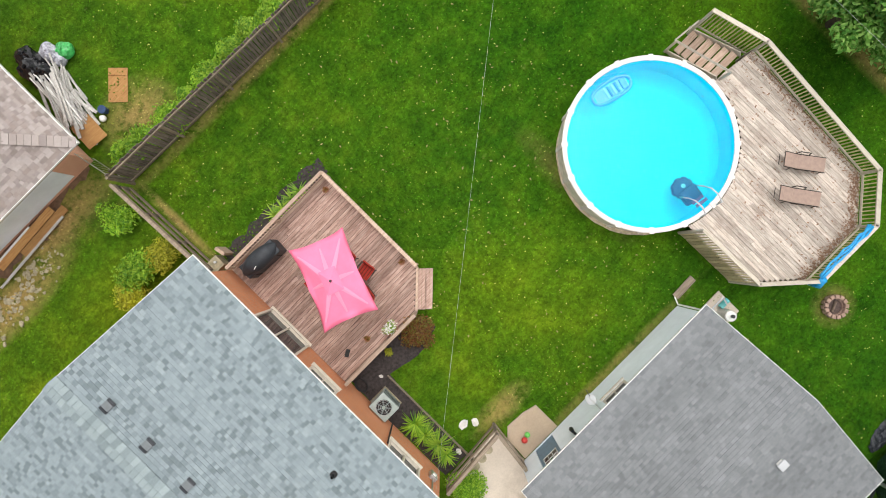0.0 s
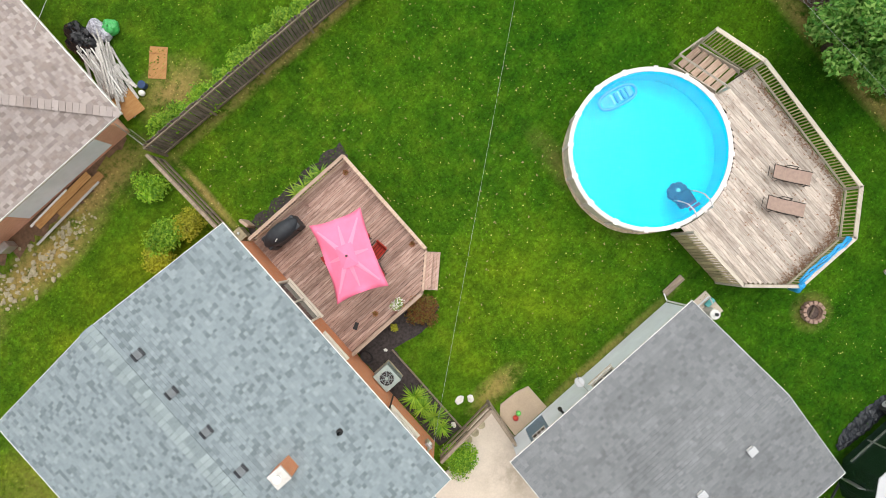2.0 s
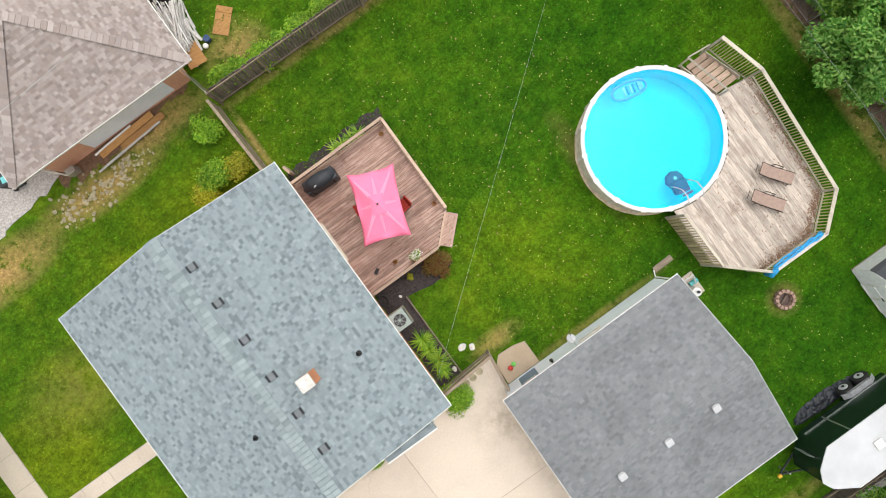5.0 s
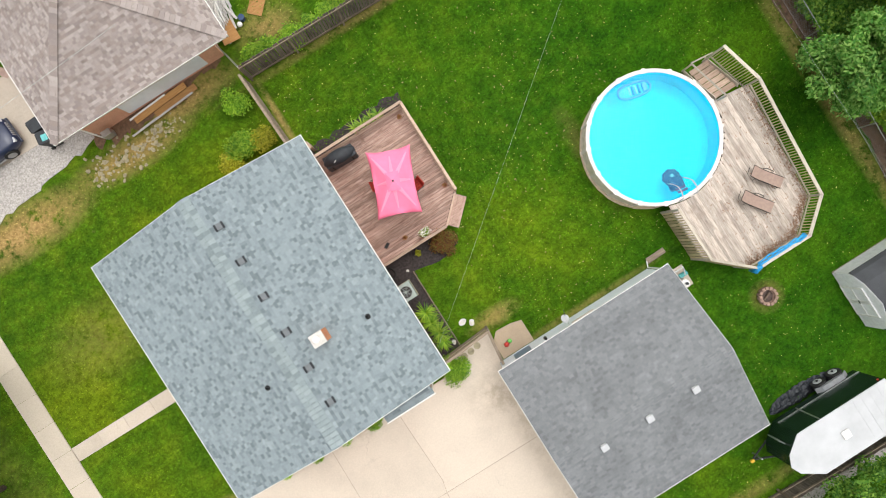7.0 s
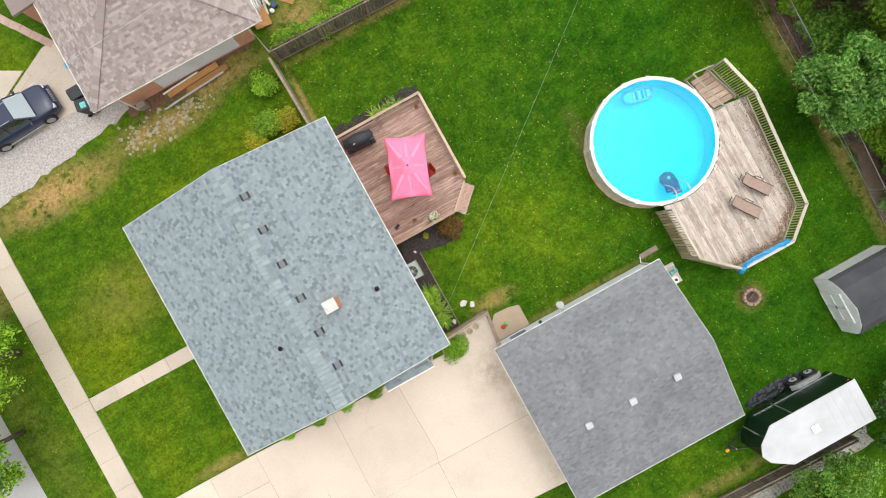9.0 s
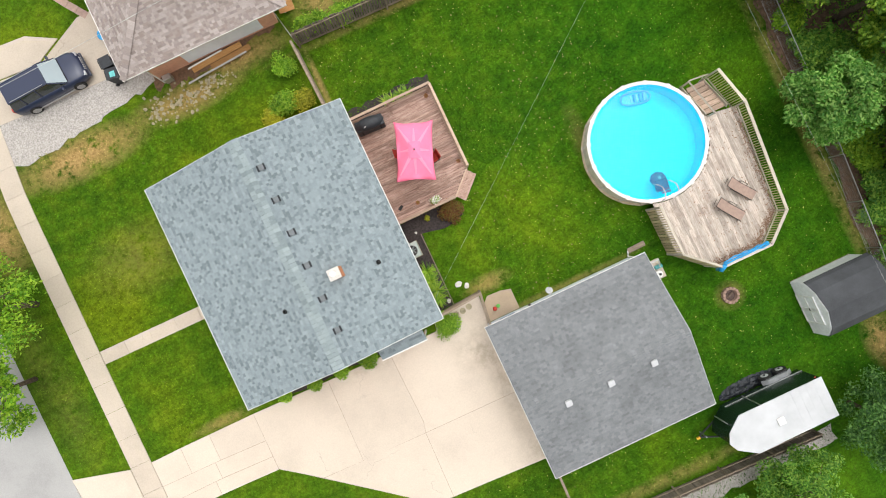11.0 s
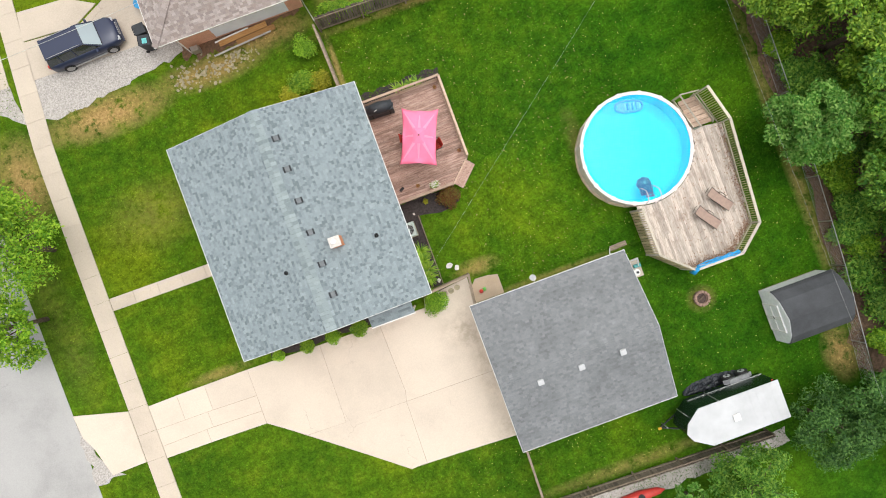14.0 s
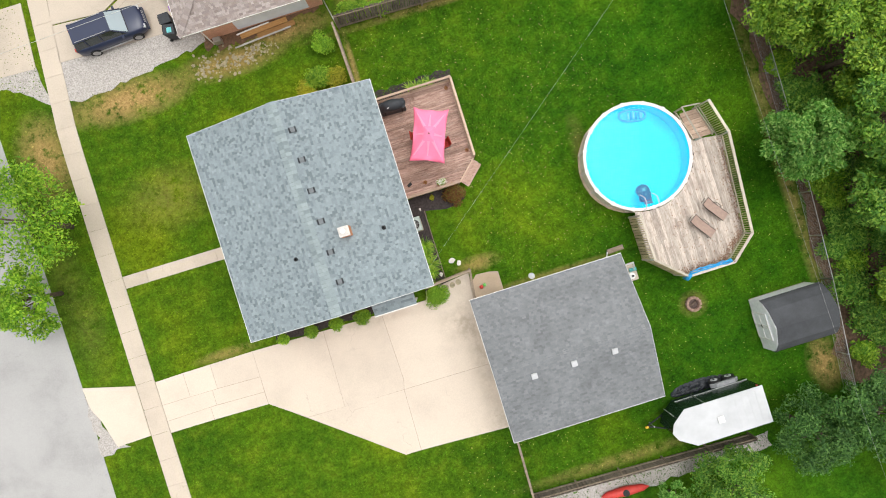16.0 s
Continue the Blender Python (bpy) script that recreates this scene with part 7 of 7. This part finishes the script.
down = thing("downpipe", pose(0, 0, 0), "white downpipe at the garage corner", "downpipe")
part("pipe", tube(bm_new(), [(4.86, -7.74, 2.44), (4.82, -7.89, 2.2), (4.82, -7.89, 0.1), (4.95, -7.6, 0.06)], 0.035, 8), M_WHITE, down)
drain = thing("corner_box", pose(-6.45, 5.65, 0), "pale concrete box and hose reel at the house corner", "utility box")
part("box", box(bm_new(), (0, 0, 0.3), (0.6, 0.5, 0.6), bevel=0.02), M_STONE, drain)
part("tap", cyl(bm_new(), (0.12, 0.05, 0.64), 0.05, 0.08, 12), M_STEEL, drain)
part("post", box(bm_new(), (0.6, 0.15, 0.45), (0.12, 0.4, 0.9), 10), M_DECK_RAIL, drain)
hose = thing("garden_hose", pose(-5.9, -1.45, 0.03), "coiled dark hose against the brick wall", "hose")
for k in range(3):
    part("coil", tube(bm_new(), [((0.17 + 0.02 * k) * math.cos(a), (0.24 + 0.02 * k) * math.sin(a), 0.03 + 0.04 * k) for a in np.radians(np.arange(0, 361, 20))], 0.02, 6), M_RUBBER, hose)
conduit = thing("ac_line", pose(0, 0, 0), "dark pipe from the air conditioner up the brick wall", "pipe")
part("pipe", tube(bm_new(), [(-5.75, -3.0, 0.3), (-6.06, -3.3, 0.35), (-6.1, -3.35, 2.2)], 0.03, 7), M_RUBBER, conduit)
meter = thing("meter_box", pose(HWX + 0.16, -5.5, 1.3), "grey electricity meter box on the brick wall", "meter box")
part("case", box(bm_new(), (0, 0, 0), (0.16, 0.3, 0.5), bevel=0.02), M_STEEL, meter)
part("conduit", tube(bm_new(), [(0, 0, 0.25), (0, 0, 2.6)], 0.03, 8), M_STEEL, meter)
part("dial", cyl(bm_new(), (0.1, 0, 0.08), 0.08, 0.06, 16, ry=90), M_WHITE, meter)
for k, (x_, y_) in enumerate(((-4.35, -0.35), (-1.5, 5.0 - 0.35), (-1.42, 0.75))):
    t = thing("flower_pot", pose(x_, y_, DZ), "small terracotta pot on the deck", "flower pot", "pots on the deck")
    part("pot", cyl(bm_new(), (0, 0, 0.1), 0.08, 0.2, 14, 0.12), bpy.data.materials["terracotta"], t)
    leaf_cloud("foliage", [(0, 0, 0.25)], [0.13], 60, 0.03, M_LEAF_RUST, t, 330 + k)
mat_t = thing("door_mat", pose(-5.3, -0.2, DZ), "dark rubber mat at the patio door", "mat")
part("sheet", box(bm_new(), (0, 0, 0.008), (0.3, 0.16, 0.015), 30, bevel=0.004), M_RUBBER, mat_t)

# strip of gravel and a red kayak behind the rear fence
strip = part("gravel_strip", prism(bm_new(), ragged([(-3.0, -20.55), (9.5, -20.95), (11.0, -20.9), (11.0, -21.9), (-3.0, -22.0)], 0.5, 0.1, 90), -0.05, 0.018), M_GRAVEL)
tagged(strip, "grey gravel strip behind the low fence", "gravel", kind="structure")
kayak = thing("kayak", pose(1.6, -21.75, 0.05, 0, 0, -4), "red plastic kayak lying behind the fence", "kayak")
bm = bm_new()
tube(bm, [(-1.5, 0, 0.2), (-1.1, 0, 0.16), (0, 0, 0.15), (1.1, 0, 0.16), (1.5, 0, 0.2)], [0.02, 0.2, 0.3, 0.2, 0.02], 12)
part("hull", bm, M_RED, kayak, smooth=True)
part("cockpit", cyl(bm_new(), (0, 0, 0.43), 0.2, 0.06, 16), M_RUBBER, kayak)

# ---- overhead cables ----
M_CABLE = plain("grey_cable", (0.5, 0.52, 0.48), 0.6, 0, 0.6, 3)


def cable(a, b, sag, label, r=0.011):
    t = thing("overhead_cable", pose(0, 0, 0), label, "cable", "overhead cables")
    a, b = Vector(a), Vector(b)
    pts_ = [a.lerp(b, s) - Vector((0, 0, sag * 4 * s * (1 - s))) for s in np.linspace(0, 1, 17)]
    part("wire", tube(bm_new(), pts_, r, 5), M_CABLE, t)


cable((-5.62, -5.25, 3.7), (32.0, 24.3, 7.5), 0.5, "thin service cable from the house over the lawn", 0.0034)
cable((13.0, 12.0, 5.2), (13.9, -28.0, 5.2), 0.2, "thin cable running along the line of trees", 0.0034)
cable((-6.3, 15.2, 3.2), (30.0, 30.0, 8.0), 0.5, "thin service cable from the brick house", 0.008)
cable((-9.5, 13.2, 4.4), (-34.0, 11.0, 6.5), 0.4, "thin service cable over the parked car", 0.01)

# ---- lawn detail ----
KEEP_OUT = [(-3.8, -1.6, -8.2, -6.4), (-16, -5.3, -6, 5.3), (-4.1, 5.1, -16.3, -7.6), (-6.2, -1.0, -1.1, 5.3), (-15.2, -6, 11.2, 24), (-17.6, -3.4, -16, -6.3), (-24.9, -23.5, -40, 40), (-24, -17, -10.4, -6.8), (-60, -27.9, -80, 80), (-28.3, -24.8, -10.4, -5.8),
            (11.7, 16.7, -16.2, -12.8), (4.6, 10.5, -19.5, -17.1), (-24, -14, 10.9, 18), (-6.2, -2.4, -6.4, -0.8), (-23.7, -16, -1.15, -0.2), (6.9, 13.1, -10.2, -2.6), (11.3, 13.1, -3, -0.6)]


def free(x, y):
    if (x - PX) ** 2 + (y - PY) ** 2 < 3.5 ** 2:
        return False
    return not any(x0 < x < x1 and y0 < y < y1 for x0, x1, y0, y1 in KEEP_OUT)


def scatter(name, n, size, seed, material, label, category, rect, up, zmax=0.02):
    g_ = rng(seed)
    P_ = np.stack([g_.uniform(rect[0], rect[1], n), g_.uniform(rect[2], rect[3], n)], 1)
    ok = (P_[:, 0] - PX) ** 2 + (P_[:, 1] - PY) ** 2 > 3.45 ** 2
    for x0, x1, y0, y1 in KEEP_OUT:
        ok &= ~((P_[:, 0] > x0) & (P_[:, 0] < x1) & (P_[:, 1] > y0) & (P_[:, 1] < y1))
    dens = np.array([noise.noise((q[0] * 0.5, q[1] * 0.5, seed)) for q in P_[:, :]]) + g_.normal(0, 0.3, n)
    ok &= dens > -0.15
    P_ = P_[ok]
    m_ = len(P_)
    a = g_.uniform(0, math.tau, m_)
    t_ = np.stack([np.cos(a), np.sin(a), g_.uniform(0, up, m_)], 1)
    b_ = np.stack([-np.sin(a), np.cos(a), g_.normal(0, 0.15, m_)], 1)
    s_ = size * g_.uniform(0.5, 1.5, m_)[:, None]
    c_ = np.concatenate([P_, g_.uniform(0.006, zmax, m_)[:, None]], 1)
    v_ = np.stack([c_ - b_ * s_ * 0.3, c_ + t_ * s_ * 0.5 - b_ * s_ * 0.28, c_ + t_ * s_, c_ + t_ * s_ * 0.5 + b_ * s_ * 0.28], 1).reshape(-1, 3)
    me = bpy.data.meshes.new(name)
    me.vertices.add(4 * m_)
    me.vertices.foreach_set("co", v_.ravel())
    me.loops.add(4 * m_)
    me.loops.foreach_set("vertex_index", np.arange(4 * m_))
    me.polygons.add(m_)
    me.polygons.foreach_set("loop_start", np.arange(m_) * 4)
    me.polygons.foreach_set("loop_total", np.full(m_, 4))
    me.update(calc_edges=True)
    me.materials.append(material)
    return tagged(new(name, me), label, category, kind="stuff")


M_BLADES = grass_material("grass_blades", True)
scatter("grass_tufts", 190000, 0.075, 401, M_BLADES, "tufts of green lawn grass", "grass", (-28, 17.2, -22, 18), 0.9, 0.03)
scatter("fallen_leaves", 3800, 0.046, 402, plain("yellow_fallen_leaf", (0.8, 0.72, 0.2), 0.7, 0, 0.35), "small yellow fallen leaves on the lawn", "leaves", (-8, 17, -20, 16), 0.2, 0.05)
scatter("dry_tufts", 500, 0.09, 403, plain("straw_grass", (0.3, 0.24, 0.1), 0.8, 0, 0.3), "short straw-coloured dead grass", "grass", (-8, 8, -8, 9), 0.5, 0.03)
_ko = KEEP_OUT
KEEP_OUT = []
scatter("ground_ivy", 46000, 0.17, 404, M_LEAF_DARK, "dark green ivy and undergrowth under the trees", "undergrowth", (18.0, 34, -26, 14), 0.8, 0.7)
KEEP_OUT = _ko
pool_leaves = thing("floating_leaves", LOW, "few small brown leaves floating on the pool", "leaves", kind="stuff")
g = rng(410)
for k in range(22):
    a, r_ = g.uniform(0, 6.28), 2.8 * math.sqrt(g.random())
    part("leaf", box(bm_new(), (PX + r_ * math.cos(a), PY + r_ * math.sin(a), 1.176), (0.05, 0.03, 0.004), g.uniform(0, 180)), M_LEAF_RUST, pool_leaves)

M_DEBRIS = plain("brown_leaf_debris", (0.27, 0.16, 0.1), 0.9, 0, 0.5, 9)
debris = thing("leaf_debris", LOW, "small brown leaves and twigs scattered on the pool deck", "leaves", kind="stuff")
g = rng(420)
verts_, faces_ = [], []
for k in range(1500):
    if k % 4:
        u = g.random()
        (xa, ya), (xb, yb) = pd_poly[1 + k % 3], pd_poly[2 + k % 3]
        x_, y_ = xa + (xb - xa) * u - abs(g.normal(0.12, 0.16)), ya + (yb - ya) * u + abs(g.normal(0.1, 0.14)) * (1 if k % 3 else 0.3)
    else:
        x_, y_ = g.uniform(8.5, 12.6), g.uniform(-9.9, -3.0)
    if (x_ - PX) ** 2 + (y_ - PY) ** 2 < 3.3 ** 2 or not inside(pd_poly, x_, y_):
        continue
    a, s_ = g.uniform(0, 6.28), g.uniform(0.012, 0.04)
    q_ = len(verts_)
    for da, ds in ((0, 1.6), (1.57, 0.7), (3.14, 1.6), (4.71, 0.7)):
        verts_.append((x_ + s_ * ds * math.cos(a + da), y_ + s_ * ds * math.sin(a + da), PZ + 0.008 + (0.012 if da in (1.57, 4.71) else 0)))
    faces_.append((q_, q_ + 1, q_ + 2, q_ + 3))
raw_mesh("leaf", verts_, faces_, M_DEBRIS, debris, kind="stuff")
